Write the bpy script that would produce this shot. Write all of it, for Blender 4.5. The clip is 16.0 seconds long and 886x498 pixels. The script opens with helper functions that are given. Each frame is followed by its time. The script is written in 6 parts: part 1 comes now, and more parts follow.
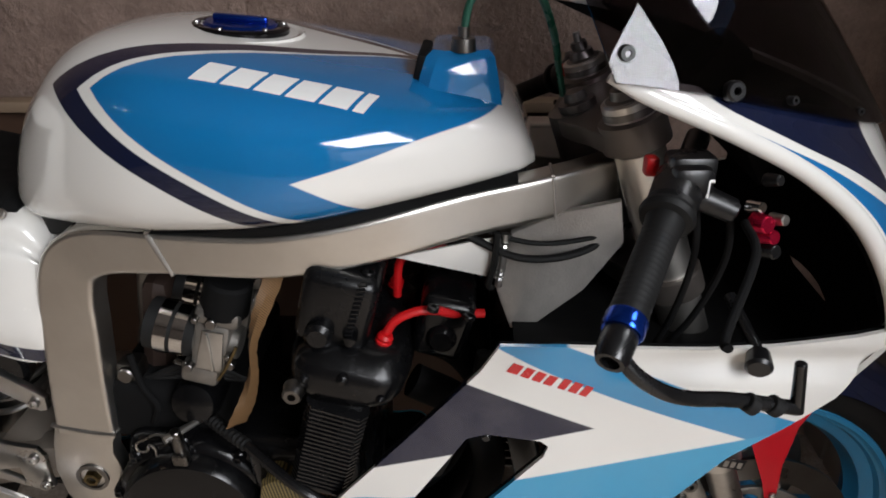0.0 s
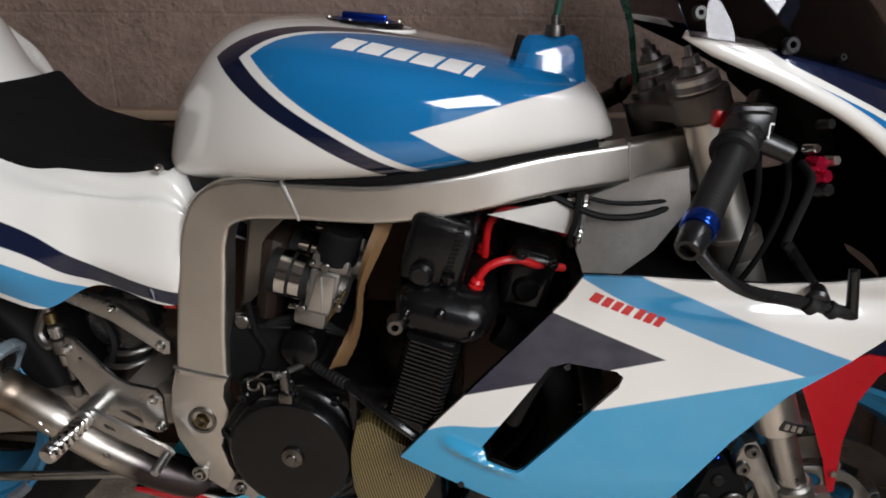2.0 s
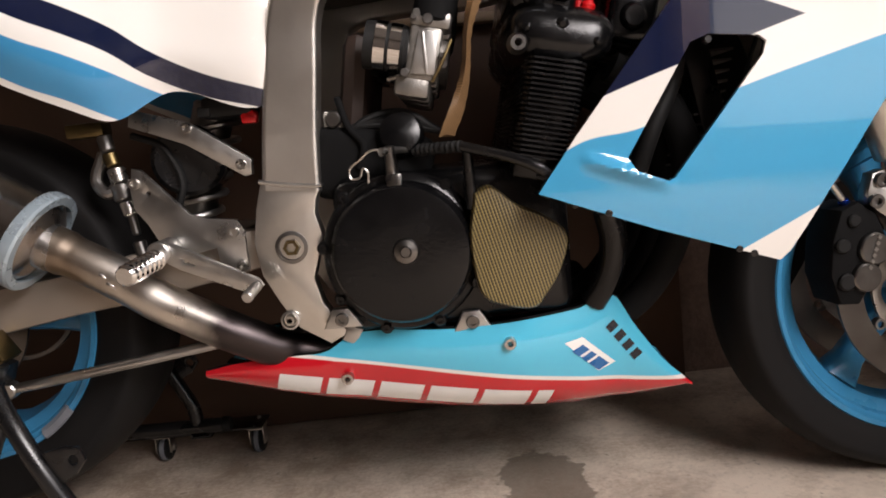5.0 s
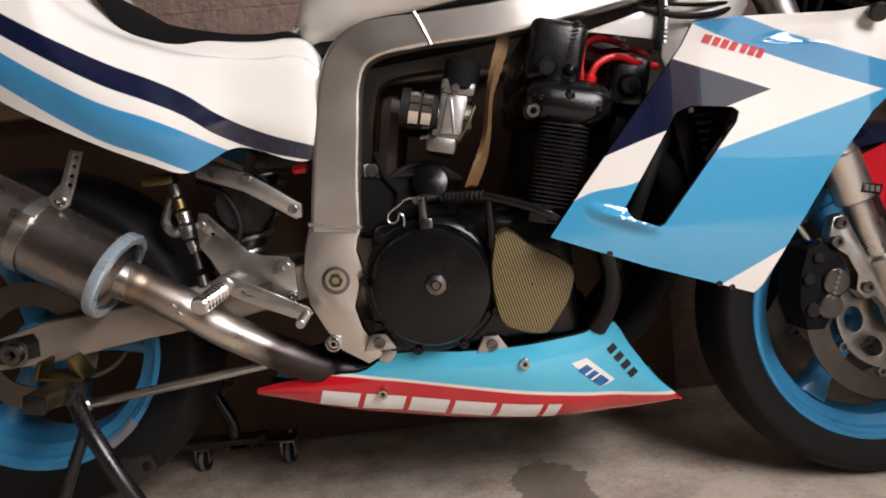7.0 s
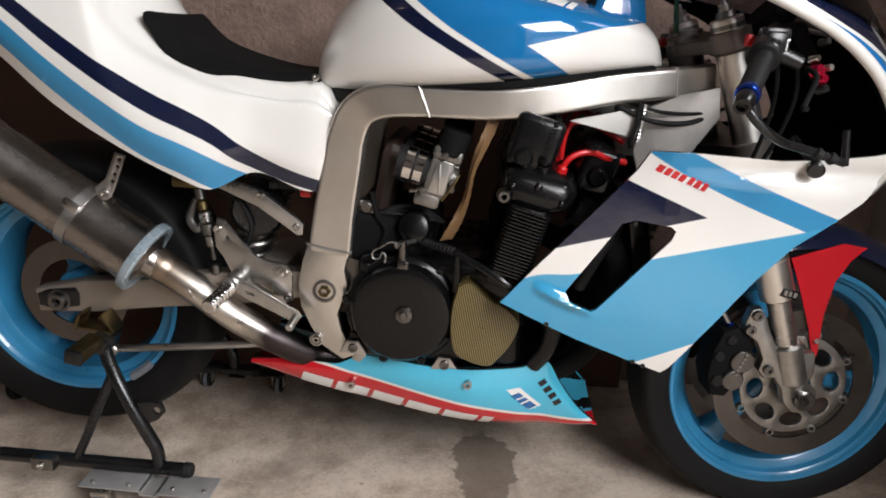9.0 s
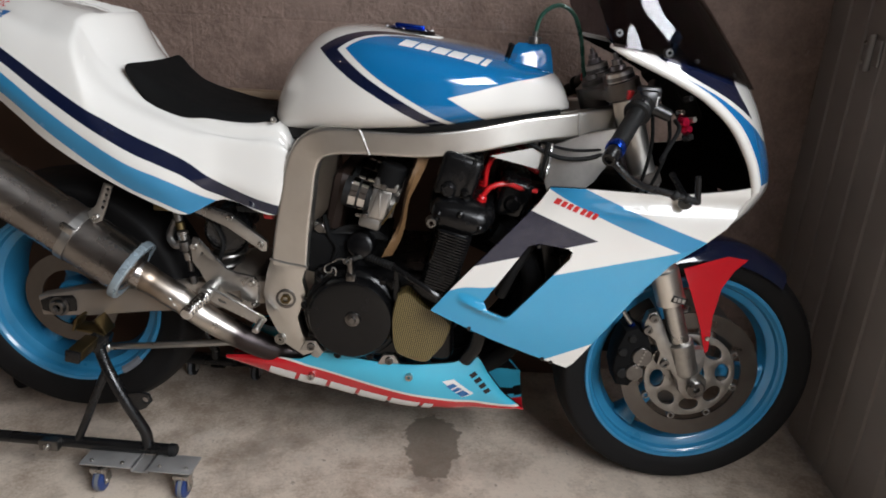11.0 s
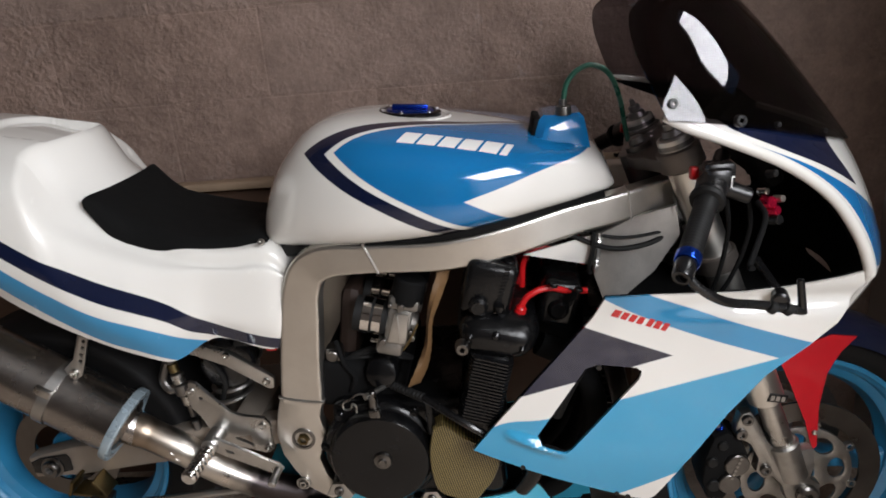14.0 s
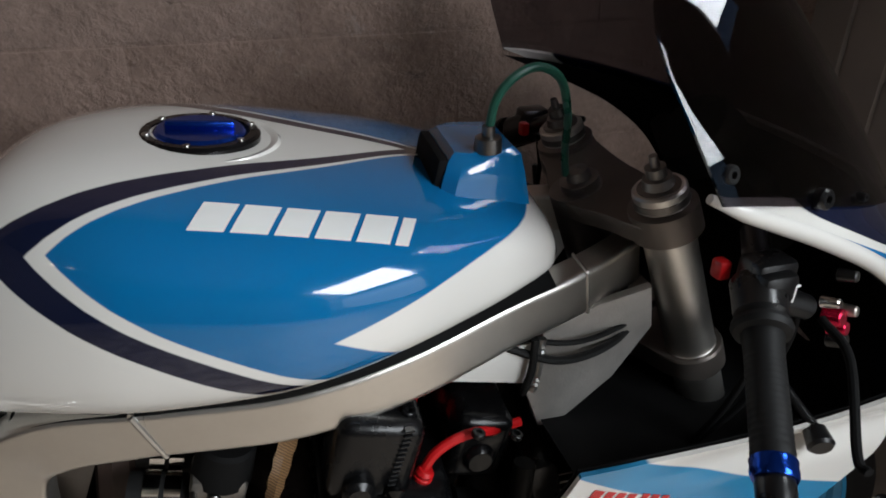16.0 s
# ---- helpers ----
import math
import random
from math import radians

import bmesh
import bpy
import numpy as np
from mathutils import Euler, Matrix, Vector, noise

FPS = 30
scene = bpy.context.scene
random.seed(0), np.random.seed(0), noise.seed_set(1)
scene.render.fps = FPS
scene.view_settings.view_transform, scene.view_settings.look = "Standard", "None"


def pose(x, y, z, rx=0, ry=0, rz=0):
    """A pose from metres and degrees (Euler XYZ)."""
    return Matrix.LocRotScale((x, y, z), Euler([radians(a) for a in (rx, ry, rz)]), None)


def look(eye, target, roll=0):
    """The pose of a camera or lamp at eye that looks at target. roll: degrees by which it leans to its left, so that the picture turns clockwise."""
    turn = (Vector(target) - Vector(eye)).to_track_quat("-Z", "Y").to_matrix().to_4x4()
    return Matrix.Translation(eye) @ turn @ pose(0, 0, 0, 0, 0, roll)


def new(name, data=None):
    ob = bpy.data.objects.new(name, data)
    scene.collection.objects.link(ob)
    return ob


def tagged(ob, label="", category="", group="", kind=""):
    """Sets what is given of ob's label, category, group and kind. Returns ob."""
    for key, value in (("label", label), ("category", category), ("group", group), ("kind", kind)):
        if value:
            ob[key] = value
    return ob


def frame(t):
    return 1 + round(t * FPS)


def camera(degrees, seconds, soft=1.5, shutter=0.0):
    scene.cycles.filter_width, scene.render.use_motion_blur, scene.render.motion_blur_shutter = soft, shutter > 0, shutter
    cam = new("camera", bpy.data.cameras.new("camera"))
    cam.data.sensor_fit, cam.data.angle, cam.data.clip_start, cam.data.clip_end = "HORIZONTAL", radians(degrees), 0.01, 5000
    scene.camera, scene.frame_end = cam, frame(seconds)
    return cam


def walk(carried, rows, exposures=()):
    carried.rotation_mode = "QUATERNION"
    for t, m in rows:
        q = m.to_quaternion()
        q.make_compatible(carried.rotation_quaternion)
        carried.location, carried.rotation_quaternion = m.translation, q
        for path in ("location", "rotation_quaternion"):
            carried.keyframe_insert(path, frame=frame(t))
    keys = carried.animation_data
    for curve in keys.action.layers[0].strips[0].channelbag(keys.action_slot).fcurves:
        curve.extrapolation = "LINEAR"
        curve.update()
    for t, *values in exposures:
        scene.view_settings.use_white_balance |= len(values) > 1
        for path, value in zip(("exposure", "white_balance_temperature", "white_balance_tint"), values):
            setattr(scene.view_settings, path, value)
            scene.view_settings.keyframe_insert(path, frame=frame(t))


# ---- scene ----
cam = camera(65.5, 16.0, soft=1.8)
METRES, TILT = 2.68, -27.5
START = pose(0, 0, 0, 0, 0, 2.8) @ pose(1.002, -0.845, 1.15, TILT)
ROWS = [
    (0.0, 0.0, 0.0, 0.0, 0.0, 0.0, -0.0),
    (0.5, -0.0162, -0.0222, -0.0007, -2.27, 0.58, -0.03),
    (1.0, -0.0122, -0.0362, -0.0027, -0.99, 1.45, -1.75),
    (1.5, -0.0044, -0.0328, -0.0193, 7.48, 5.01, -5.21),
    (2.0, -0.0192, -0.0392, -0.0578, 3.51, 6.51, -2.23),
    (2.5, -0.0552, -0.0293, -0.1083, -1.01, 13.84, 1.34),
    (3.0, -0.0729, -0.0032, -0.1551, 1.32, 12.24, 3.35),
    (3.5, -0.0954, 0.0187, -0.1875, 2.58, 12.19, 1.65),
    (4.0, -0.0974, 0.0374, -0.2124, 1.21, 15.74, 3.24),
    (6.5, -0.1307, -0.0218, -0.2635, 1.06, 20.57, 7.39),
    (7.0, -0.1282, -0.0333, -0.2453, -0.03, 20.82, 6.45),
    (7.5, -0.1198, -0.0559, -0.2189, -0.63, 16.59, 3.67),
    (8.0, -0.1129, -0.0747, -0.1882, -0.49, 15.55, 0.93),
    (8.5, -0.1044, -0.1014, -0.1707, -0.36, 11.7, -3.26),
    (11.0, -0.0517, -0.2138, -0.1416, -0.51, 7.58, -2.99),
    (11.5, -0.0481, -0.2239, -0.1333, 0.22, 8.05, -1.72),
    (12.0, -0.0497, -0.2216, -0.1223, 0.73, 7.73, 0.42),
    (12.5, -0.0531, -0.2134, -0.111, 1.58, 10.04, 2.85),
    (13.0, -0.0573, -0.1978, -0.0961, 1.39, 11.13, 3.07),
    (13.5, -0.0556, -0.1821, -0.079, 2.45, 11.26, 3.33),
    (14.0, -0.0449, -0.1343, -0.0512, 3.67, 7.38, 3.21),
    (14.5, -0.0354, -0.0885, -0.0195, 5.36, 5.18, 1.82),
    (15.0, -0.0423, -0.046, 0.0024, 0.25, 4.72, 3.91),
    (15.5, -0.0677, 0.0004, 0.0291, -8.59, 0.33, 5.77),
    (16.0, -0.0694, 0.0396, 0.0528, -14.71, -2.11, 7.09),
]
walk(cam, [(t, START @ pose(METRES * x, METRES * y, METRES * z, 90 + pitch, roll, yaw)) for t, x, y, z, yaw, pitch, roll in ROWS],
     exposures=[(0.0, -0.36, 6650, 15), (1.0, -0.38, 6600, 15), (1.5, -0.38, 6650, 15), (2.5, -0.22, 6700, 16), (3.0, 0.04, 6900, 18), (4.0, 0.27, 7400, 23), (7.0, 0.12, 7150, 22), (8.5, 0.12, 6900, 18), (11.0, -0.15, 6550, 14), (12.5, -0.15, 6500, 14), (14.5, -0.17, 6750, 16), (16.0, -0.46, 6450, 11)])

# ---- light ----
world = bpy.data.worlds.new("world")
scene.world = world
world.use_nodes = True
wn = world.node_tree
sky = wn.nodes.new("ShaderNodeTexSky")
sky.sky_type, sky.sun_disc = "NISHITA", False
sky.sun_elevation, sky.sun_rotation = radians(50), radians(270)
wn.links.new(sky.outputs[0], wn.nodes["Background"].inputs[0])
wn.nodes["Background"].inputs[1].default_value = 0.12


def lamp(name, kind, m, power, colour, **more):
    data = bpy.data.lights.new(name, kind)
    data.energy, data.color = power, colour
    if kind == "AREA":
        data.shape, data.size, data.size_y, data.spread = "RECTANGLE", more["size"], more["size_y"], radians(176)
    elif kind == "POINT":
        data.shadow_soft_size = more["size"]
    ob = new(name, data)
    ob.matrix_world = m
    return ob


# overcast daylight through the open half of the garage door and the pane of its shut leaf:
# the bright upper sky slants in under the lintel, the pale driveway shines in below it
SKY_LIGHT, DRIVE_LIGHT = 21.5, 1.2
SKY_TINT = (0.905, 0.967, 1.0)
lamp("daylight_doorway", "AREA", look((2.10, -1.95, 1.90), (1.46, -1.87, 1.28)), SKY_LIGHT * math.pi * 1.98 * 0.85, SKY_TINT, size=1.98, size_y=0.85)
lamp("daylight_driveway", "AREA", look((2.06, -1.95, 0.88), (1.06, -1.95, 0.88)), DRIVE_LIGHT * math.pi * 1.98 * 0.72, (0.96, 0.97, 0.95), size=1.98, size_y=0.72)
lamp("daylight_pane", "AREA", look((1.848, -0.32, 1.76), (0.848, -0.32, 1.76)), SKY_LIGHT * math.pi * 0.22 * 0.40, SKY_TINT, size=0.22, size_y=0.40)
BULBS = ((-1.95, -1.10, 2.44), (-1.62, -1.32, 2.44))
for bulb_at in BULBS:
    lamp("bulb_light", "POINT", pose(*bulb_at), 1.8, (1.0, 0.80, 0.60), size=0.016)


# ---- materials ----
class Nodes:
    """A small node writer."""

    def __init__(self, name, rough=0.5, metal=0.0, coat=0.0):
        self.mat = bpy.data.materials.new(name)
        self.mat.use_nodes = True
        self.t = self.mat.node_tree
        self.bsdf = self.t.nodes["Principled BSDF"]
        self.bsdf.inputs["Roughness"].default_value = rough
        self.bsdf.inputs["Metallic"].default_value = metal
        self.bsdf.inputs["Coat Weight"].default_value = coat
        self.bsdf.inputs["Coat Roughness"].default_value = 0.02
        self.bsdf.inputs["Coat IOR"].default_value = 1.52
        self.pos = self.add("ShaderNodeTexCoord").outputs["Object"]
        split = self.add("ShaderNodeSeparateXYZ", self.pos)
        self.x, self.y, self.z = split.outputs

    def add(self, kind, *ins, operation="", data_type="", bands=""):
        n = self.t.nodes.new(kind)
        if operation:
            n.operation = operation
        if data_type:
            n.data_type = data_type
        if bands:
            n.bands_direction = bands
        for i, v in enumerate(ins):
            self.put(n.inputs[i], v)
        return n

    def put(self, socket, v):
        if v is None:
            return
        if isinstance(v, bpy.types.NodeSocket):
            self.t.links.new(v, socket)
        elif isinstance(v, tuple) and len(v) == 3 and socket.type == "RGBA":
            socket.default_value = (*v, 1)
        else:
            socket.default_value = v

    def m(self, op, a, b=None, c=None):
        return self.add("ShaderNodeMath", a, b, c, operation=op).outputs[0]

    def noise(self, scale, detail=4, rough=0.55, pos=None):
        n = self.add("ShaderNodeTexNoise")
        self.put(n.inputs["Vector"], pos or self.pos)
        n.inputs["Scale"].default_value, n.inputs["Detail"].default_value, n.inputs["Roughness"].default_value = scale, detail, rough
        return n.outputs[0]

    def stretch(self, sx, sy, sz):
        return self.add("ShaderNodeMapping", self.pos, None, None, (sx, sy, sz)).outputs[0]

    def ramp(self, v, lo, hi, a=0.0, b=1.0):
        n = self.add("ShaderNodeMapRange", v, lo, hi, a, b)
        n.clamp = True
        return n.outputs[0]

    def mix(self, f, a, b):
        n = self.add("ShaderNodeMix", data_type="RGBA")
        self.put(n.inputs[0], f)
        self.put(n.inputs[6], a)
        self.put(n.inputs[7], b)
        return n.outputs[2]

    def over(self, line, soft=0.0008, along=None, value=None):
        """1 where z lies above the line of points (x, z)."""
        n = self.add("ShaderNodeFloatCurve")
        x0, x1 = line[0][0], line[-1][0]
        n.inputs[0].default_value = 1.0
        self.put(n.inputs[1], self.m("DIVIDE", self.m("SUBTRACT", along or self.x, x0), x1 - x0))
        c = n.mapping.curves[0]
        for i, (px, pz) in enumerate(line):
            u = (px - x0) / (x1 - x0)
            if i in (0, len(line) - 1):
                c.points[0 if i == 0 else -1].location = (u, pz / 2)
            else:
                c.points.new(u, pz / 2)
        for p in c.points:
            p.handle_type = "VECTOR" if len(line) < 4 else "AUTO"
        n.mapping.update()
        edge = self.m("MULTIPLY", n.outputs[0], 2.0)
        return self.ramp(self.m("SUBTRACT", value or self.z, edge), -soft, soft)

    def ahead(self, p, q, soft=0.0008):
        """1 on the forward side (larger x) of the line through p and q, for steep lines."""
        (x0, z0), (x1, z1) = p, q
        k = (x1 - x0) / (z1 - z0)
        edge = self.m("ADD", self.m("MULTIPLY", self.m("SUBTRACT", self.z, z0), k), x0)
        return self.ramp(self.m("SUBTRACT", self.x, edge), -soft, soft)

    def both(self, *masks):
        r = masks[0]
        for k in masks[1:]:
            r = self.m("MULTIPLY", r, k)
        return r

    def neg(self, a):
        return self.m("SUBTRACT", 1.0, a)

    def bump(self, h, strength, dist):
        n = self.add("ShaderNodeBump")
        n.inputs["Strength"].default_value, n.inputs["Distance"].default_value = strength, dist
        self.put(n.inputs["Height"], h)
        self.t.links.new(n.outputs[0], self.bsdf.inputs["Normal"])
        return n

    def done(self, colour=None, rough=None):
        if colour is not None:
            self.put(self.bsdf.inputs["Base Color"], colour)
        if rough is not None:
            self.put(self.bsdf.inputs["Roughness"], rough)
        return self.mat


def plain(name, colour, rough=0.5, metal=0.0, coat=0.0, vary=0.25, scale=40, bump=0.0, rvary=0.12):
    """A surface of one colour with grain and blotches at two scales."""
    n = Nodes(name, rough, metal, coat)
    f = n.m("ADD", n.m("MULTIPLY", n.noise(scale), 0.5), n.m("MULTIPLY", n.noise(scale * 0.13, 3), 0.5))
    f = n.ramp(f, 0.3, 0.7)
    dark = tuple(c * (1 - vary) for c in colour)
    light = tuple(min(1, c * (1 + vary * 0.6)) for c in colour)
    if bump:
        n.bump(n.noise(scale * 6, 3), bump, 0.002)
    return n.done(n.mix(f, dark, light), n.ramp(f, 0, 1, max(0.03, rough - rvary), min(1, rough + rvary)))


WHITE, CYAN, BLUE, NAVY, RED, PALE, BAND = (0.75, 0.73, 0.69), (0.030, 0.30, 0.52), (0.002, 0.135, 0.345), (0.004, 0.008, 0.030), (0.55, 0.010, 0.018), (0.05, 0.46, 0.66), (0.026, 0.235, 0.45)


def paint(n, colour, rough=0.16):
    """Lacquered paint with faint dust and orange peel."""
    dust = n.ramp(n.noise(9, 5, 0.65), 0.45, 0.75, 0.0, 0.015)
    n.bump(n.noise(260, 2), 0.03, 0.0006)
    n.bsdf.inputs["Specular IOR Level"].default_value = 0.3
    return n.done(n.mix(dust, colour, (0.42, 0.40, 0.37)), n.ramp(n.noise(22, 4), 0.3, 0.7, rough - 0.06, rough + 0.08))


def solid_paint(name, colour, rough=0.16):
    return paint(Nodes(name, coat=1.0), colour, rough)


white_paint = solid_paint("white_lacquer", WHITE)
blue_paint = solid_paint("blue_lacquer", BLUE)
navy_paint = solid_paint("navy_lacquer", NAVY)
red_paint = solid_paint("red_lacquer", RED)
rim_paint = plain("wheel_blue", (0.022, 0.21, 0.40), 0.34, coat=0.5, vary=0.2, scale=14)
black_paint = plain("engine_black", (0.004, 0.004, 0.0044), 0.25, vary=0.5, scale=30, bump=0.15)
black_paint.node_tree.nodes["Principled BSDF"].inputs["Specular IOR Level"].default_value = 0.32
satin_black = plain("satin_black", (0.006, 0.006, 0.0065), 0.28, vary=0.4, scale=25)
matte_black = plain("matte_black", (0.004, 0.004, 0.0042), 0.8, vary=0.4, scale=25)
matte_black.node_tree.nodes["Principled BSDF"].inputs["Specular IOR Level"].default_value = 0.15
rubber = plain("rubber", (0.009, 0.009, 0.009), 0.6, vary=0.4, scale=20, bump=0.1)
rubber.node_tree.nodes["Principled BSDF"].inputs["Specular IOR Level"].default_value = 0.25
tyre_rubber = plain("tyre_rubber", (0.0065, 0.006, 0.006), 0.66, vary=0.45, scale=9, bump=0.12)
tyre_rubber.node_tree.nodes["Principled BSDF"].inputs["Specular IOR Level"].default_value = 0.2
foam = plain("seat_foam", (0.004, 0.004, 0.004), 0.85, vary=0.4, scale=60, bump=0.5)
foam.node_tree.nodes["Principled BSDF"].inputs["Specular IOR Level"].default_value = 0.15
head_alloy = plain("bead_blasted_alloy", (0.50, 0.47, 0.435), 0.42, metal=0.55, vary=0.18, scale=60, bump=0.3)
carb_alloy = plain("carburettor_alloy", (0.24, 0.225, 0.205), 0.40, metal=0.75, vary=0.3, scale=60, bump=0.25)
zinc_plate = plain("zinc_plate", (0.36, 0.35, 0.34), 0.45, metal=0.5, vary=0.2, scale=30)
disc_steel = plain("disc_steel", (0.17, 0.155, 0.142), 0.34, metal=1.0, vary=0.3, scale=20)
steel = plain("steel", (0.52, 0.50, 0.47), 0.3, metal=1.0, vary=0.3, scale=50)
dark_steel = plain("dark_steel", (0.20, 0.19, 0.18), 0.36, metal=1.0, vary=0.4, scale=30)
chrome = plain("chrome", (0.75, 0.74, 0.72), 0.1, metal=1.0, vary=0.12, scale=30, rvary=0.05)
cast_alloy = plain("cast_alloy", (0.40, 0.385, 0.36), 0.38, metal=1.0, vary=0.25, scale=60, bump=0.2)
plate_alloy = plain("plate_alloy", (0.52, 0.51, 0.49), 0.34, metal=1.0, vary=0.18, scale=40)
dull_alloy = plain("dull_alloy", (0.34, 0.29, 0.245), 0.5, metal=0.6, vary=0.15, scale=14)
yoke_grey = plain("yoke_grey", (0.17, 0.148, 0.132), 0.40, metal=0.7, vary=0.2, scale=25)
gold_zinc = plain("yellow_zinc", (0.17, 0.125, 0.058), 0.42, metal=1.0, vary=0.3, scale=40)
blue_anodised = plain("blue_anodised", (0.01, 0.06, 0.42), 0.22, metal=0.9, vary=0.2)
red_anodised = plain("red_anodised", (0.55, 0.01, 0.05), 0.25, metal=0.8, vary=0.2)
red_silicone = plain("red_silicone", (0.55, 0.008, 0.010), 0.35, vary=0.15)
cap_black = plain("cap_black", (0.012, 0.011, 0.012), 0.25, metal=0.6, vary=0.3)
hose_green = plain("hose_green", (0.015, 0.09, 0.06), 0.25, vary=0.2)
collar_plastic = plain("pale_blue_polish", (0.42, 0.52, 0.58), 0.3, metal=0.5, vary=0.2)
letter_white = plain("letter_white", (0.8, 0.8, 0.78), 0.2, coat=0.4, vary=0.04)
letter_black = plain("letter_black", (0.012, 0.014, 0.02), 0.25, vary=0.1)
letter_red = plain("letter_red", (0.55, 0.03, 0.03), 0.25, vary=0.1)
letter_blue = plain("letter_blue", (0.015, 0.12, 0.32), 0.25, vary=0.1)
castor_blue, castor_grey = plain("castor_blue", (0.02, 0.045, 0.16), 0.4), plain("castor_grey", (0.16, 0.17, 0.19), 0.5)
airbox_plastic = plain("airbox_plastic", (0.030, 0.016, 0.011), 0.6, vary=0.3, scale=12)
brown_board = plain("brown_board", (0.085, 0.043, 0.025), 0.65, vary=0.35, scale=6)


def brushed():
    """Worn polished aluminium of the frame, brushed along its length."""
    n = Nodes("brushed_aluminium", 0.3, 1.0)
    fine = n.noise(160, 3, 0.6)
    blotch = n.noise(11, 5, 0.6)
    f = n.m("ADD", n.m("MULTIPLY", fine, 0.12), n.m("MULTIPLY", blotch, 0.88))
    n.bump(n.noise(420, 2), 0.004, 0.0003)
    return n.done(n.mix(n.ramp(f, 0.35, 0.65), (0.63, 0.605, 0.565), (0.70, 0.675, 0.63)), n.ramp(f, 0.35, 0.68, 0.33, 0.41))


frame_alloy = brushed()


def heated():
    """Stainless pipe, straw and brown near the welds, darker towards the engine."""
    n = Nodes("heated_stainless", 0.22, 1.0)
    f = n.ramp(n.m("ADD", n.x, n.m("MULTIPLY", n.noise(18, 4), 0.05)), 0.28, 0.34)
    g = n.ramp(n.m("ADD", n.x, n.m("MULTIPLY", n.noise(25, 4), 0.05)), 0.40, 0.46)
    c = n.mix(f, (0.34, 0.27, 0.21), (0.68, 0.63, 0.57))
    return n.done(n.mix(g, c, (0.06, 0.05, 0.05)), n.ramp(n.noise(30, 5), 0.3, 0.7, 0.26, 0.42))


pipe_steel = heated()


def can_metal():
    n = Nodes("silencer_titanium", 0.3, 1.0)
    s = n.noise(70, 4, 0.6, n.stretch(0.25, 1, 1))
    return n.done(n.mix(n.ramp(s, 0.3, 0.7), (0.38, 0.35, 0.33), (0.47, 0.44, 0.41)), n.ramp(n.noise(9, 5), 0.3, 0.7, 0.2, 0.32))


can_steel = can_metal()


def tank_coat():
    n = Nodes("tank_paint", coat=1.0)
    # dark chevron round a white line round the blue field; the upper line is drawn in plan
    lo = [(0.606, 0.985), (0.674, 0.936), (0.742, 0.898), (0.825, 0.857), (0.887, 0.830), (1.18, 0.70)]
    up = [(0.60, 0.123), (0.66, 0.121), (0.70, 0.111), (0.755, 0.091), (0.82, 0.064), (0.896, 0.032), (0.965, 0.0), (1.15, -0.08)]
    off = n.m("ABSOLUTE", n.y)

    def inside(d, e):
        return n.both(n.over([(x + d, z) for x, z in lo]), n.over([(x, y + e * (0.4 + 0.6 * max(0, (0.96 - x) / 0.36))) for x, y in up], 0.0008, None, off))

    dark, white, blue = inside(0.0, 0.0), inside(0.042, 0.031), inside(0.062, 0.042)
    arrow = n.both(n.neg(n.over([(0.85, 0.9005), (0.87, 0.907), (0.925, 0.9215), (0.983, 0.937), (1.045, 0.948), (1.09, 0.958), (1.2, 0.98)])),
                   n.over([(0.60, 1.03), (0.868, 0.908), (0.925, 0.876), (0.97, 0.850), (1.2, 0.75)]))
    c = n.mix(dark, WHITE, NAVY)
    c = n.mix(white, c, WHITE)
    c = n.mix(blue, c, BLUE)
    c = n.mix(n.both(arrow, blue), c, WHITE)
    return paint(n, c, 0.09)


def tail_coat():
    n = Nodes("tail_paint", coat=0.9)
    navy_t = [(-0.6, 1.30), (-0.30, 1.14), (0.022, 0.952), (0.117, 0.889), (0.215, 0.826), (0.266, 0.797), (0.318, 0.772), (0.360, 0.748), (0.40, 0.717), (0.454, 0.687), (0.527, 0.660), (0.60, 0.635)]
    navy_b = [(-0.6, 1.275), (-0.30, 1.115), (0.017, 0.930), (0.112, 0.861), (0.209, 0.796), (0.261, 0.765), (0.312, 0.741), (0.356, 0.717), (0.396, 0.686), (0.45, 0.659), (0.518, 0.638), (0.60, 0.61)]
    blue_t = [(-0.6, 1.255), (-0.30, 1.09), (0.013, 0.912), (0.107, 0.839), (0.204, 0.771), (0.255, 0.741), (0.308, 0.718), (0.352, 0.695), (0.402, 0.665), (0.60, 0.57)]
    blue_b = [(-0.6, 1.19), (-0.30, 1.04), (0.001, 0.872), (0.096, 0.795), (0.145, 0.757), (0.194, 0.721), (0.244, 0.689), (0.299, 0.664), (0.341, 0.641), (0.60, 0.50)]
    c = n.mix(n.both(n.neg(n.over(navy_t)), n.over(navy_b)), WHITE, NAVY)
    c = n.mix(n.both(n.neg(n.over(blue_t)), n.over(blue_b)), c, BAND)
    return paint(n, c, 0.2)


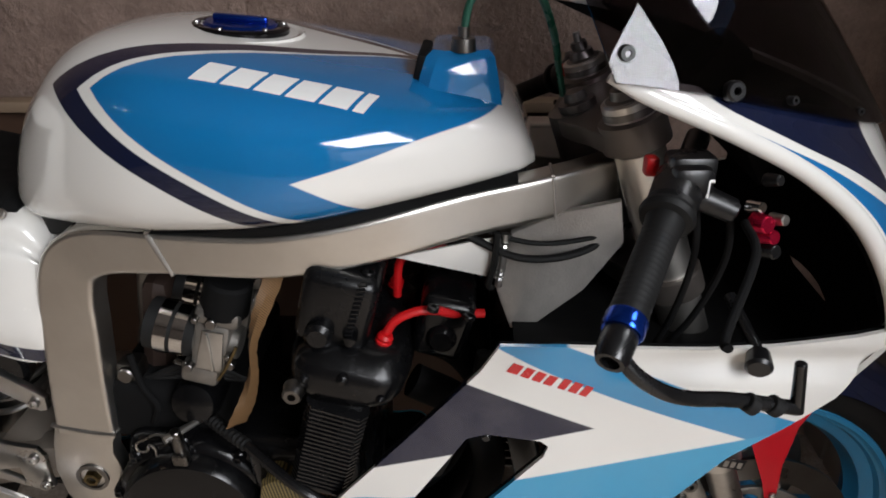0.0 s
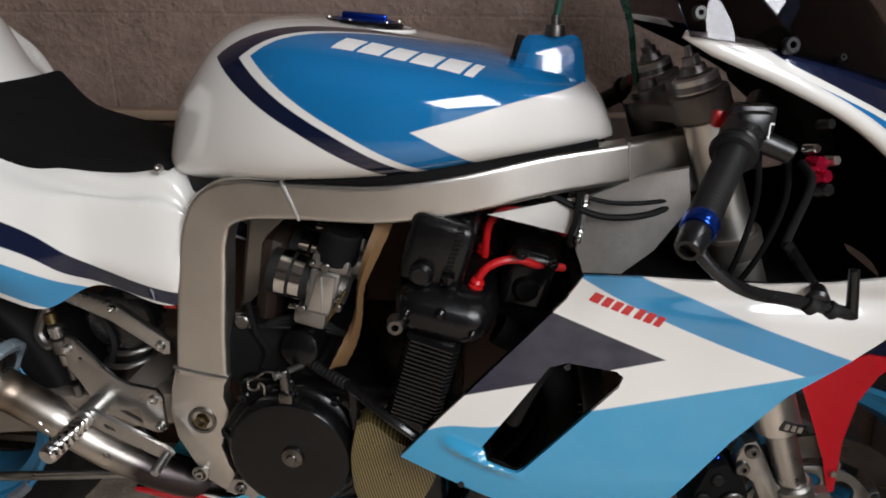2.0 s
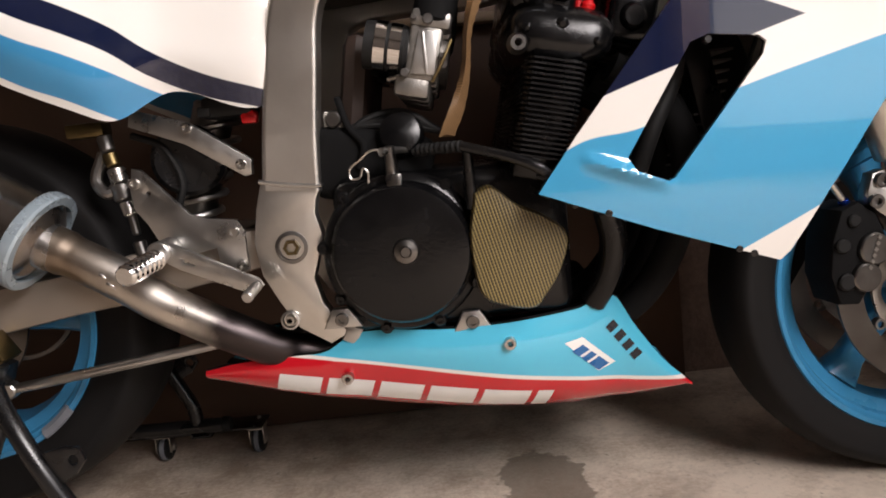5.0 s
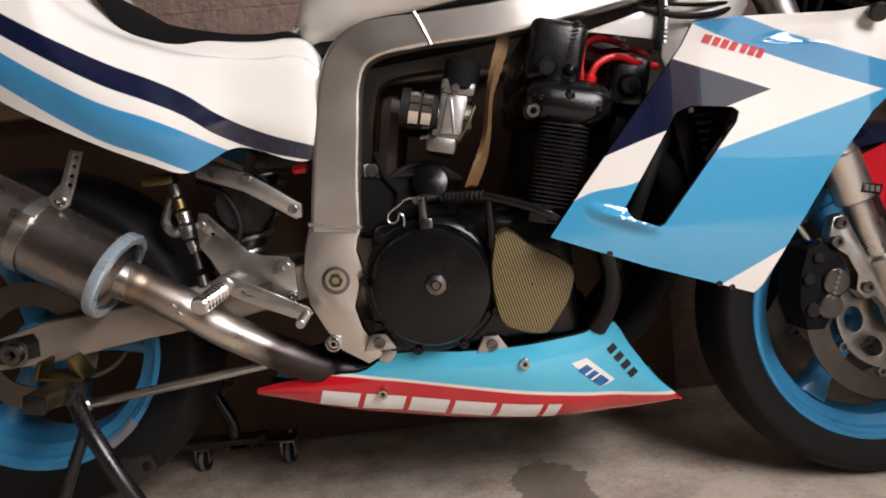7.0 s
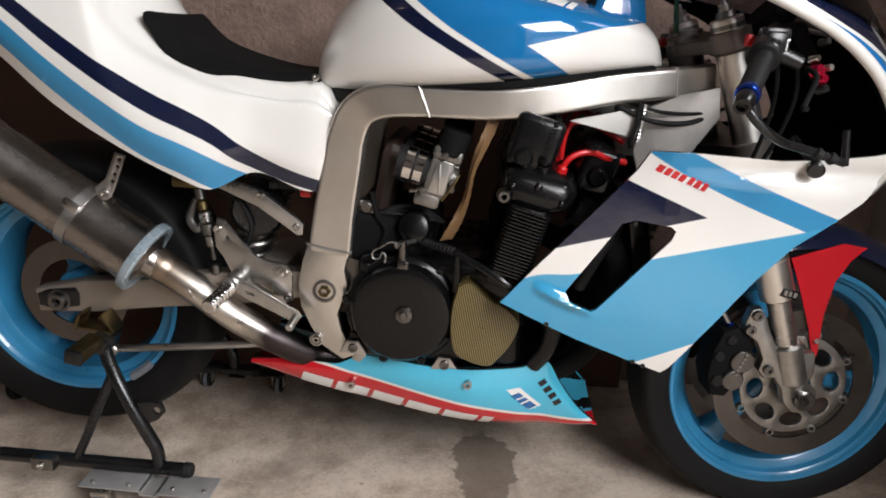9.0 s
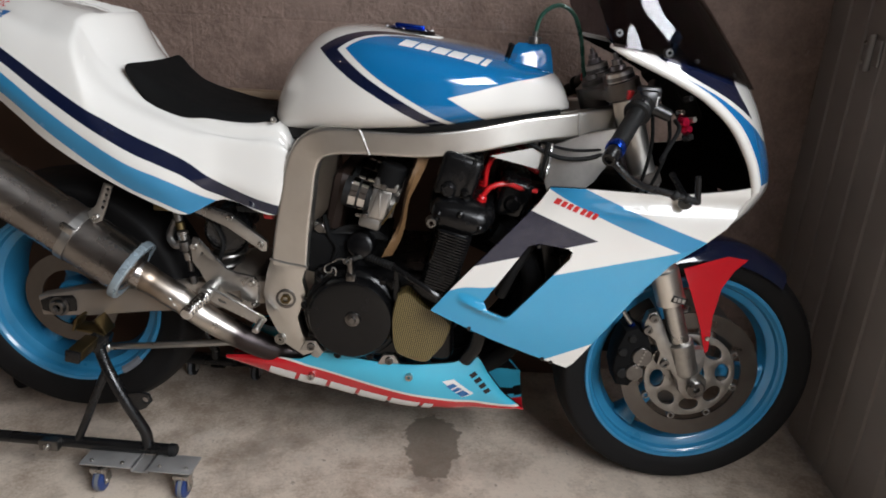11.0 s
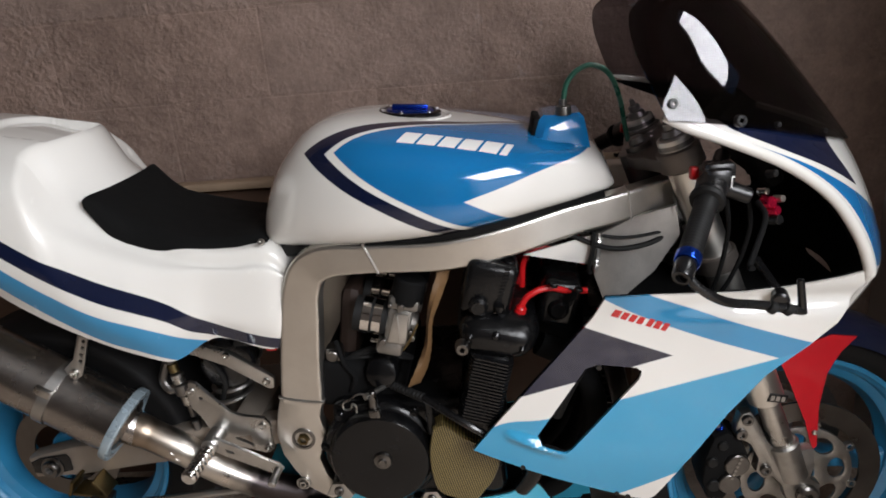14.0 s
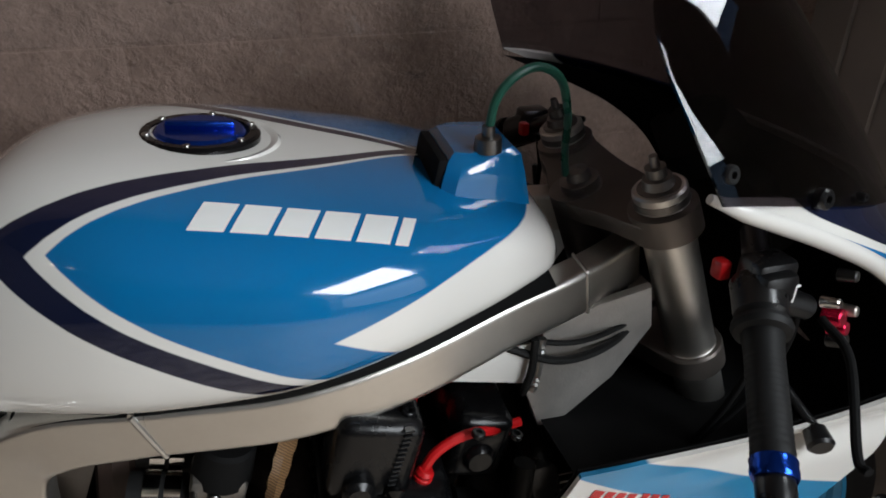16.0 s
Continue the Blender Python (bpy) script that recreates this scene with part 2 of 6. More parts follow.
def fairing_coat():
    n = Nodes("fairing_paint", coat=1.0)
    # upper cyan band, white arrow, navy arrow, cyan field, white toe
    band_t = [(1.05, 0.80), (1.12, 0.772), (1.20, 0.738), (1.32, 0.693), (1.42, 0.66)]
    band_b = [(1.05, 0.775), (1.078, 0.757), (1.17, 0.712), (1.324, 0.653), (1.42, 0.62)]
    below_t, above_b = n.neg(n.over(band_t)), n.over(band_b)
    low = [(0.85, 0.505), (0.90, 0.545), (0.98, 0.560), (1.10, 0.596), (1.20, 0.622), (1.324, 0.653), (1.42, 0.68)]
    field = n.neg(n.over(low))
    c = n.mix(n.both(below_t, above_b), WHITE, BAND)
    c = n.mix(field, c, CYAN)
    c = n.mix(n.ahead((1.29, 0.60), (1.35, 0.66)), c, n.mix(n.over(band_t), CYAN, WHITE))
    navy = n.both(n.neg(n.over([(0.95, 0.756), (1.045, 0.717), (1.169, 0.667), (1.3, 0.61)])), n.over([(0.90, 0.585), (0.96, 0.606), (1.06, 0.636), (1.169, 0.667), (1.3, 0.70)]))
    c = n.mix(navy, c, NAVY)
    toe = n.both(n.neg(n.over([(1.0, 0.36), (1.09, 0.405), (1.19, 0.455), (1.3, 0.51)])), n.ahead((1.085, 0.41), (1.06, 0.35)))
    c = n.mix(toe, c, WHITE)
    return paint(n, c, 0.12)


def cowl_coat():
    """Stripes that follow the cockpit edge: u across the cowl, v along the edge."""
    n = Nodes("cowl_paint", coat=1.0)
    u, v, _ = n.add("ShaderNodeSeparateXYZ", n.add("ShaderNodeTexCoord").outputs["UV"]).outputs
    hi = [(0.0, 0.04), (0.18, 0.06), (0.28, 0.16), (0.36, 0.28), (0.44, 0.44), (0.52, 0.62), (0.60, 0.78), (0.70, 0.95), (1.0, 1.0)]
    lo = [(0.0, 0.06), (0.18, 0.06), (0.40, 0.12), (0.60, 0.16), (0.72, 0.20), (1.0, 0.2)]
    blue_top = n.over(hi, 0.004, v, u)
    line_top = n.over([(a, b + 0.10) for a, b in hi], 0.004, v, u)
    c = n.mix(n.over(lo, 0.004, v, u), WHITE, BLUE)
    c = n.mix(blue_top, c, WHITE)
    c = n.mix(n.both(line_top, n.neg(n.over([(0.0, 0.57), (0.12, 0.52), (0.25, 0.45), (0.4, 0.38), (0.55, 0.33), (1.0, 0.3)], 0.004, v, u))), c, NAVY)
    nose = n.ramp(v, 0.628, 0.632)
    c = n.mix(nose, c, n.mix(n.over([(1.2, 0.738), (1.32, 0.693), (1.42, 0.655), (1.55, 0.60)]), CYAN, WHITE))
    return paint(n, c, 0.12)


def belly_coat():
    n = Nodes("belly_paint", coat=1.0)
    c = n.mix(n.neg(n.over([(0.35, 0.318), (0.56, 0.294), (0.67, 0.277), (0.815, 0.252), (0.93, 0.231), (1.08, 0.204)])), PALE, WHITE)
    c = n.mix(n.neg(n.over([(0.35, 0.313), (0.56, 0.289), (0.67, 0.272), (0.815, 0.246), (0.93, 0.225), (1.08, 0.198)])), c, RED)
    far = n.ramp(n.y, -0.035, -0.03)
    return paint(n, n.mix(far, c, PALE), 0.18)


def fender_coat():
    n = Nodes("fender_paint", coat=1.0)
    c = n.mix(n.over([(1.36, 0.555), (1.40, 0.562), (1.46, 0.578), (1.53, 0.586), (1.65, 0.60)]), RED, NAVY)
    return paint(n, c, 0.14)


tank_paint, tail_paint, fairing_paint, cowl_paint, belly_paint, fender_paint = tank_coat(), tail_coat(), fairing_coat(), cowl_coat(), belly_coat(), fender_coat()


def smoked():
    """Smoked acrylic: dark, see-through, glossy."""
    n = Nodes("smoked_acrylic", 0.04)
    n.bsdf.inputs["Base Color"].default_value = (0.20, 0.182, 0.196, 1)
    n.bsdf.inputs["Transmission Weight"].default_value = 1.0
    n.bsdf.inputs["IOR"].default_value = 1.4
    n.put(n.bsdf.inputs["Roughness"], n.ramp(n.noise(14, 5), 0.4, 0.8, 0.0, 0.008))
    return n.mat


smoke = smoked()
clear_glass = smoked()
clear_glass.name = "clear_glass"
clear_glass.node_tree.nodes["Principled BSDF"].inputs["Base Color"].default_value = (0.9, 0.93, 0.92, 1)


def gauze():
    """Woven gold-brown cloth or wire, by fine diagonal waves."""
    n = Nodes("woven_gold", 0.55)
    w1 = n.add("ShaderNodeTexWave", n.pos, bands="DIAGONAL")
    w1.inputs["Scale"].default_value = 150
    w1.inputs["Distortion"].default_value = 1.5
    n.bump(w1.outputs[1], 0.6, 0.001)
    return n.done(n.mix(w1.outputs[1], (0.075, 0.040, 0.017), (0.23, 0.125, 0.052)))


wrap_cloth = gauze()


def mesh_cover():
    """Aramid weave under clear resin: gold with dark diagonal cells."""
    n = Nodes("aramid_weave", 0.42, coat=0.15)
    a = n.m("SINE", n.m("MULTIPLY", n.m("ADD", n.x, n.m("MULTIPLY", n.z, 0.25)), 1500.0))
    b = n.m("SINE", n.m("MULTIPLY", n.m("SUBTRACT", n.z, n.m("MULTIPLY", n.x, 0.25)), 1500.0))
    cell = n.ramp(n.m("ADD", a, n.m("MULTIPLY", b, 0.3)), -0.8, 0.9)
    stain = n.ramp(n.noise(16, 5), 0.35, 0.7)
    n.bump(cell, 0.4, 0.0006)
    c = n.mix(cell, (0.010, 0.008, 0.003), (0.25, 0.185, 0.066))
    return n.done(n.mix(n.m("MULTIPLY", stain, 0.35), c, (0.085, 0.06, 0.024)))


aramid = mesh_cover()


def wall_mat():
    """Rough sprayed cement over blocks: grey-brown, pitted, with paler washed patches."""
    n = Nodes("rough_cement", 0.9)
    pos = n.add("ShaderNodeNewGeometry").outputs[0]
    big, mid, fine = n.noise(1.6, 4, 0.6, pos), n.noise(14, 5, 0.65, pos), n.noise(95, 5, 0.7, pos)
    rnd = n.add("ShaderNodeObjectInfo").outputs["Random"]
    f = n.m("ADD", n.m("MULTIPLY", big, 0.5), n.m("ADD", n.m("MULTIPLY", mid, 0.3), n.m("MULTIPLY", fine, 0.2)))
    c = n.mix(n.ramp(f, 0.40, 0.60), (0.168, 0.111, 0.087), (0.325, 0.226, 0.183))
    c = n.mix(n.ramp(rnd, 0, 1, 0.0, 0.22), c, (0.20, 0.160, 0.145))
    pit = n.ramp(n.noise(75, 6, 0.7, pos), 0.52, 0.74)
    c = n.mix(n.m("MULTIPLY", pit, 0.22), c, (0.085, 0.066, 0.058))
    chip = n.both(n.ramp(n.noise(26, 6, 0.75, pos), 0.56, 0.66), n.ramp(n.noise(2.3, 3, 0.5, pos), 0.46, 0.62))
    c = n.mix(n.m("MULTIPLY", chip, 0.45), c, (0.33, 0.272, 0.245))
    gouge = n.ramp(n.noise(7, 6, 0.7, n.add("ShaderNodeMapping", pos, None, None, (1, 1, 3.0)).outputs[0]), 0.66, 0.70)
    c = n.mix(n.m("MULTIPLY", gouge, 0.35), c, (0.07, 0.055, 0.048))
    crumb = n.ramp(n.noise(58, 3, 0.6, pos), 0.42, 0.66)
    h = n.m("ADD", n.m("MULTIPLY", fine, 0.5), n.m("ADD", mid, n.m("MULTIPLY", n.m("MULTIPLY", crumb, n.ramp(n.noise(3.1, 4, 0.6, pos), 0.38, 0.62, 0.25, 1.0)), 1.1)))
    h = n.m("SUBTRACT", h, n.m("ADD", n.m("MULTIPLY", pit, 0.3), n.m("MULTIPLY", gouge, 0.8)))
    n.bump(h, 0.65, 0.006)
    return n.done(c)


cement = wall_mat()


def floor_mat():
    """Screeded concrete with stains, scuffs, an oil patch and pits."""
    n = Nodes("garage_concrete", 0.8)
    big, mid, fine = n.noise(1.3, 5, 0.6), n.noise(9, 6, 0.65), n.noise(120, 4, 0.7)
    f = n.m("ADD", n.m("MULTIPLY", big, 0.35), n.m("ADD", n.m("MULTIPLY", mid, 0.45), n.m("MULTIPLY", fine, 0.2)))
    c = n.mix(n.ramp(f, 0.42, 0.56), (0.33, 0.252, 0.19), (0.65, 0.545, 0.445))
    c = n.mix(n.ramp(n.noise(3.2, 5, 0.7), 0.54, 0.66, 0.0, 0.5), c, (0.25, 0.20, 0.16))
    c = n.mix(n.ramp(n.noise(5, 5, 0.7), 0.6, 0.7, 0.0, 0.45), c, (0.57, 0.50, 0.425))
    c = n.mix(n.ramp(n.noise(36, 3), 0.68, 0.74, 0.0, 0.7), c, (0.14, 0.11, 0.09))
    c = n.mix(n.ramp(n.noise(70, 4, 0.7), 0.56, 0.70, 0.0, 0.35), c, (0.20, 0.16, 0.13))
    c = n.mix(n.both(n.ramp(n.noise(12, 5, 0.7, n.stretch(0.4, 1.6, 1)), 0.56, 0.66), n.ramp(n.noise(1.9, 3), 0.45, 0.6, 0.0, 0.5)), c, (0.67, 0.585, 0.49))
    # the oil patch under the engine, with a ragged edge
    dx = n.m("DIVIDE", n.m("SUBTRACT", n.x, 0.865), 0.075)
    dy = n.m("DIVIDE", n.m("SUBTRACT", n.y, -0.03), 0.14)
    rag = n.m("MULTIPLY", n.m("SUBTRACT", n.noise(16, 5, 0.6), 0.5), 1.6)
    d = n.m("ADD", n.m("SQRT", n.m("ADD", n.m("MULTIPLY", dx, dx), n.m("MULTIPLY", dy, dy))), rag)
    c = n.mix(n.ramp(d, 0.9, 0.98, 0.75, 0.0), c, (0.15, 0.115, 0.085))
    n.bump(n.m("ADD", n.m("MULTIPLY", fine, 0.8), mid), 0.5, 0.004)
    return n.done(c, n.ramp(f, 0.3, 0.7, 0.6, 0.9))


concrete = floor_mat()
panel_grey = plain("grey_door_paint", (0.36, 0.335, 0.32), 0.5, vary=0.22, scale=5)
# coat of the unseen walls, kept dark to dim bounce light and frame reflections
bounce_dark = plain("bounce_dark", (0.085, 0.068, 0.058), 0.9, vary=0.3, scale=5, bump=0.3)
plaster = plain("ceiling_plaster", (0.11, 0.095, 0.085), 0.9, vary=0.15, scale=3, bump=0.2)


# ---- mesh helpers ----
def finish(bm, name, material, parent=None, label="", angle=35):
    bmesh.ops.recalc_face_normals(bm, faces=bm.faces)
    me = bpy.data.meshes.new(name)
    bm.to_mesh(me)
    bm.free()
    me.materials.append(material)
    for p in me.polygons:
        p.use_smooth = True
    me.set_sharp_from_angle(angle=radians(angle))
    ob = new(name, me)
    if parent is not None:
        ob.parent = parent
        ob.matrix_parent_inverse = parent.matrix_world.inverted()
    if label:
        ob["label"] = label
    return ob


def part(name, bm, material, parent, label="", angle=35):
    return finish(bm, name, material, parent, label, angle)


def thing(name, label, category, x=0.0, y=0.0, z=0.0, group="", kind=""):
    ob = new(name)
    ob.matrix_world = pose(x, y, z)
    return tagged(ob, label, category, group, kind)


def curve(points, n):
    """Catmull-Rom through the points, n samples."""
    p = np.array(points, float)
    p = np.vstack([2 * p[0] - p[1], p, 2 * p[-1] - p[-2]])
    out = []
    for u in np.linspace(0, len(points) - 1, n):
        i = min(int(u), len(points) - 2)
        t = u - i
        a, b, c, d = p[i], p[i + 1], p[i + 2], p[i + 3]
        out.append(0.5 * (2 * b + (c - a) * t + (2 * a - 5 * b + 4 * c - d) * t * t + (3 * b - a - 3 * c + d) * t ** 3))
    return np.array(out)


def along(points, x):
    """Smooth value at x of a rule given by (x, value) points."""
    xs = [p[0] for p in points]
    if x <= xs[0]:
        return points[0][1]
    if x >= xs[-1]:
        return points[-1][1]
    i = max(k for k in range(len(xs) - 1) if xs[k] <= x)
    m = []
    for k in (i, i + 1):
        a, b = max(k - 1, 0), min(k + 1, len(xs) - 1)
        m.append((points[b][1] - points[a][1]) / (points[b][0] - points[a][0]))
    h = xs[i + 1] - xs[i]
    t = (x - xs[i]) / h
    return ((2 * t ** 3 - 3 * t * t + 1) * points[i][1] + (t ** 3 - 2 * t * t + t) * h * m[0]
            + (3 * t * t - 2 * t ** 3) * points[i + 1][1] + (t ** 3 - t * t) * h * m[1])


def skin(bm, rings, closed=True, caps=False):
    """Faces between rings of equal length."""
    rows = [[bm.verts.new(tuple(p)) for p in r] for r in rings]
    k = len(rows[0])
    for a, b in zip(rows, rows[1:]):
        for i in range(k if closed else k - 1):
            j = (i + 1) % k
            bm.faces.new((a[i], a[j], b[j], b[i]))
    if caps:
        bm.faces.new(rows[0][::-1])
        bm.faces.new(rows[-1])
    return rows


def basis(d):
    d = Vector(d).normalized()
    side = d.cross(Vector((0, 0, 1)))
    if side.length < 1e-3:
        side = Vector((0, 1, 0))
    side.normalize()
    return d, side, side.cross(d).normalized()


def rod(bm, p, q, r, r2=None, seg=20, soft=0.0):
    """A round bar from p to q, its ends eased by soft."""
    p, q = Vector(p), Vector(q)
    d, s, u = basis(q - p)
    r2 = r if r2 is None else r2
    stations = [(p, r), (q, r2)]
    if soft:
        stations = [(p, r - soft), (p + d * soft, r), (q - d * soft, r2), (q, r2 - soft)]
    rings = [[c + (s * math.cos(a) + u * math.sin(a)) * rr for a in np.linspace(0, 2 * math.pi, seg, endpoint=False)] for c, rr in stations]
    skin(bm, rings, True, True)


def hose(bm, points, r, n=40, seg=10, radii=None):
    """A round tube along a smooth line."""
    path = [Vector(p) for p in curve(points, n)]
    rings, s = [], None
    for i, c in enumerate(path):
        d = (path[min(i + 1, n - 1)] - path[max(i - 1, 0)]).normalized()
        if s is None:
            s = basis(d)[1]
        s = (s - d * s.dot(d)).normalized()
        u = s.cross(d)
        rr = radii(i / (n - 1)) if radii else r
        rings.append([c + (s * math.cos(a) + u * math.sin(a)) * rr for a in np.linspace(0, 2 * math.pi, seg, endpoint=False)])
    skin(bm, rings, True, True)


def turned(bm, profile, centre, axis, seg=48, closed=False):
    """A lathe shape: profile of (radius, distance along axis)."""
    d, s, u = basis(axis)
    c = Vector(centre)
    rings = [[c + d * h + (s * math.cos(a) + u * math.sin(a)) * max(r, 1e-5) for a in np.linspace(0, 2 * math.pi, seg, endpoint=False)] for r, h in profile]
    skin(bm, rings + (rings[:1] if closed else []), True, False)
    if closed:
        bmesh.ops.remove_doubles(bm, verts=bm.verts, dist=1e-6)


def block(bm, centre, size, bevel=0.003, m=None, seg=2):
    made = bmesh.ops.create_cube(bm, size=1.0)["verts"]
    t = Matrix.Translation(centre) @ (m or Matrix()) @ Matrix.Diagonal((*size, 1))
    bmesh.ops.transform(bm, matrix=t, verts=made)
    if bevel:
        es = {e for v in made for e in v.link_edges}
        bmesh.ops.bevel(bm, geom=list(es), offset=bevel, segments=seg, affect="EDGES", profile=0.5)


def plate(bm, outline, y0, y1, bevel=0.002, smooth=0, holes=(), bend=None):
    """A plate cut to an outline of (x, z) points, from y0 to y1; bend gives y by x."""
    pts = curve(list(outline) + [outline[0]], smooth)[:-1] if smooth else np.array(outline)
    edges = []
    for loop in [pts, *holes]:
        vs = [bm.verts.new((x, y0, z)) for x, z in loop]
        edges += [bm.edges.new((vs[i], vs[(i + 1) % len(vs)])) for i in range(len(vs))]
    if holes:
        fs = [f for f in bmesh.ops.triangle_fill(bm, use_beauty=True, use_dissolve=False, edges=edges)["geom"] if isinstance(f, bmesh.types.BMFace)]
    else:
        fs = [bm.faces.new([e.verts[0] for e in edges])]
    out = bmesh.ops.extrude_face_region(bm, geom=fs)["geom"]
    top = [g for g in out if isinstance(g, bmesh.types.BMVert)]
    bmesh.ops.translate(bm, verts=top, vec=(0, y1 - y0, 0))
    if bevel:
        rim = [e for e in bm.edges if e.is_valid and len(e.link_faces) == 2 and e.calc_face_angle(0) > 0.9 and abs(e.verts[0].co.y - e.verts[1].co.y) < 1e-5]
        bmesh.ops.bevel(bm, geom=rim, offset=bevel, segments=2, affect="EDGES", profile=0.5)
    if bend:
        for v in bm.verts:
            v.co.y += bend(v.co.x)


def circle2(x, z, r, n=24):
    return [(x + r * math.cos(a), z + r * math.sin(a)) for a in np.linspace(0, 2 * math.pi, n, endpoint=False)]


def bolt(parent, at, axis, r=0.006, h=0.006, material=None, name="bolt"):
    """A socket-head bolt."""
    bm = bmesh.new()
    turned(bm, [(0, h * 0.35), (r * 0.5, h * 0.35), (r * 0.5, h), (r * 0.88, h), (r, h * 0.8), (r, 0), (0, 0)], at, axis, 14)
    return part(name, bm, material or steel, parent)


def cut_shell(name, surface, outline, holes, thick, material, parent, label="", x0=0, x1=1, z0=0, z1=1, nx=60, nz=40, smooth=0):
    """A curved shell y = surface(x, z), cut to an outline in side view."""
    bm = bmesh.new()
    xs, zs = np.linspace(x0, x1, nx), np.linspace(z0, z1, nz)
    front = [[bm.verts.new((x, surface(x, z), z)) for z in zs] for x in xs]
    back = [[bm.verts.new((x, surface(x, z) + thick, z)) for z in zs] for x in xs]
    for g in (front, back):
        for i in range(nx - 1):
            for j in range(nz - 1):
                bm.faces.new((g[i][j], g[i + 1][j], g[i + 1][j + 1], g[i][j + 1]))
    ring = [(i, 0) for i in range(nx)] + [(nx - 1, j) for j in range(1, nz)] + [(i, nz - 1) for i in range(nx - 2, -1, -1)] + [(0, j) for j in range(nz - 2, 0, -1)]
    for (a, b), (c, d) in zip(ring, ring[1:] + ring[:1]):
        bm.faces.new((front[a][b], front[c][d], back[c][d], back[a][b]))
    bmesh.ops.recalc_face_normals(bm, faces=bm.faces)
    me = bpy.data.meshes.new(name)
    bm.to_mesh(me)
    bm.free()
    ob = new(name, me)
    cutters = []
    for k, loop in enumerate([outline, *holes]):
        cb = bmesh.new()
        plate(cb, loop, -1.0, 1.0, 0, smooth if k == 0 else 0)
        bmesh.ops.recalc_face_normals(cb, faces=cb.faces)
        cm = bpy.data.meshes.new("cutter")
        cb.to_mesh(cm)
        cb.free()
        co = new("cutter", cm)
        cutters.append(co)
        mod = ob.modifiers.new("cut", "BOOLEAN")
        mod.operation, mod.object, mod.solver = ("INTERSECT" if k == 0 else "DIFFERENCE"), co, "EXACT"
    done = bpy.data.meshes.new_from_object(ob.evaluated_get(bpy.context.evaluated_depsgraph_get()))
    bpy.data.objects.remove(ob)
    for co in cutters:
        bpy.data.objects.remove(co)
    bm = bmesh.new()
    bm.from_mesh(done)
    bpy.data.meshes.remove(done)
    return part(name, bm, material, parent, label, 40)


def mirrored(ob, name):
    """The same part on the other side of the machine."""
    bm = bmesh.new()
    bm.from_mesh(ob.data)
    bmesh.ops.scale(bm, vec=(1, -1, 1), verts=bm.verts)
    bmesh.ops.reverse_faces(bm, faces=bm.faces)
    return part(name, bm, ob.data.materials[0], ob.parent)


def laid(name, outline_pts, target, material, parent, label="", side=-1, lift=0.0007, step=0.012, y0=0.0, down=0.0):
    """A thin sticker with an outline in side view, laid on the near face of a part."""
    from mathutils.bvhtree import BVHTree
    src = bmesh.new()
    src.from_mesh(target.data)
    tree = BVHTree.FromBMesh(src)
    bm = bmesh.new()
    if isinstance(outline_pts, bmesh.types.BMesh):
        bm.free()
        bm, outline_pts = outline_pts, []
    for loop in outline_pts:
        vs = [bm.verts.new((x, 0, z)) for x, z in loop]
        bm.faces.new(vs)
    bmesh.ops.triangulate(bm, faces=bm.faces)
    for _ in range(4):
        long = [e for e in bm.edges if e.calc_length() > step]
        if not long:
            break
        bmesh.ops.subdivide_edges(bm, edges=long, cuts=1)
        bmesh.ops.triangulate(bm, faces=bm.faces)
    for v in bm.verts:
        way = Vector((0, -side, -down)).normalized()
        hit, nor, _, _ = tree.ray_cast(Vector((v.co.x, y0, v.co.z)) - way * 0.6, way)
        if hit is None:
            hit, nor, _, _ = tree.find_nearest(Vector((v.co.x, side * 0.2, v.co.z)))
        v.co = hit - way * lift
    src.free()
    return part(name, bm, material, parent, label)


def bars(x, z, angle, widths, height, gap, slant=0.0):
    """Outlines of a row of plain bars standing in for letters."""
    out, u = [], 0.0
    ca, sa = math.cos(radians(angle)), math.sin(radians(angle))
    for w in widths:
        quad = [(u, 0), (u + w, 0), (u + w + slant, height), (u + slant, height)]
        out.append([(x + a * ca - b * sa, z + a * sa + b * ca) for a, b in quad])
        u += w + gap
    return out


def words(text, x, z, angle, height, shear=0.0):
    """Letters of the built-in font as a flat mesh in side view."""
    data = bpy.data.curves.new("words", "FONT")
    data.body, data.size, data.shear, data.resolution_u = text, height * 1.4, shear, 4
    ob = new("words", data)
    me = bpy.data.meshes.new_from_object(ob.evaluated_get(bpy.context.evaluated_depsgraph_get()))
    bpy.data.objects.remove(ob)
    bm = bmesh.new()
    bm.from_mesh(me)
    bpy.data.meshes.remove(me)
    bmesh.ops.transform(bm, matrix=pose(x, 0, z) @ Matrix.Rotation(radians(-angle), 4, "Y") @ pose(0, 0, 0, 90), verts=bm.verts)
    return bm


# ---- the garage ----
ROOM = pose(0, 0, 0, 0, 0, 2.8)
WALL_Y = 0.40


def room_box(name, centre, size, material, bevel=0.0):
    bm = bmesh.new()
    block(bm, centre, size, bevel)
    ob = finish(bm, name, material)
    ob.matrix_world = ROOM
    return tagged(ob, kind="structure")


def end_box(name, x, y, z, material, label):
    """Masonry of the end wall, square to the machine."""
    bm = bmesh.new()
    block(bm, ((x[0] + x[1]) / 2, (y[0] + y[1]) / 2, (z[0] + z[1]) / 2), (x[1] - x[0], y[1] - y[0], z[1] - z[0]), 0)
    return tagged(finish(bm, name, material), label, "wall", "", "structure")


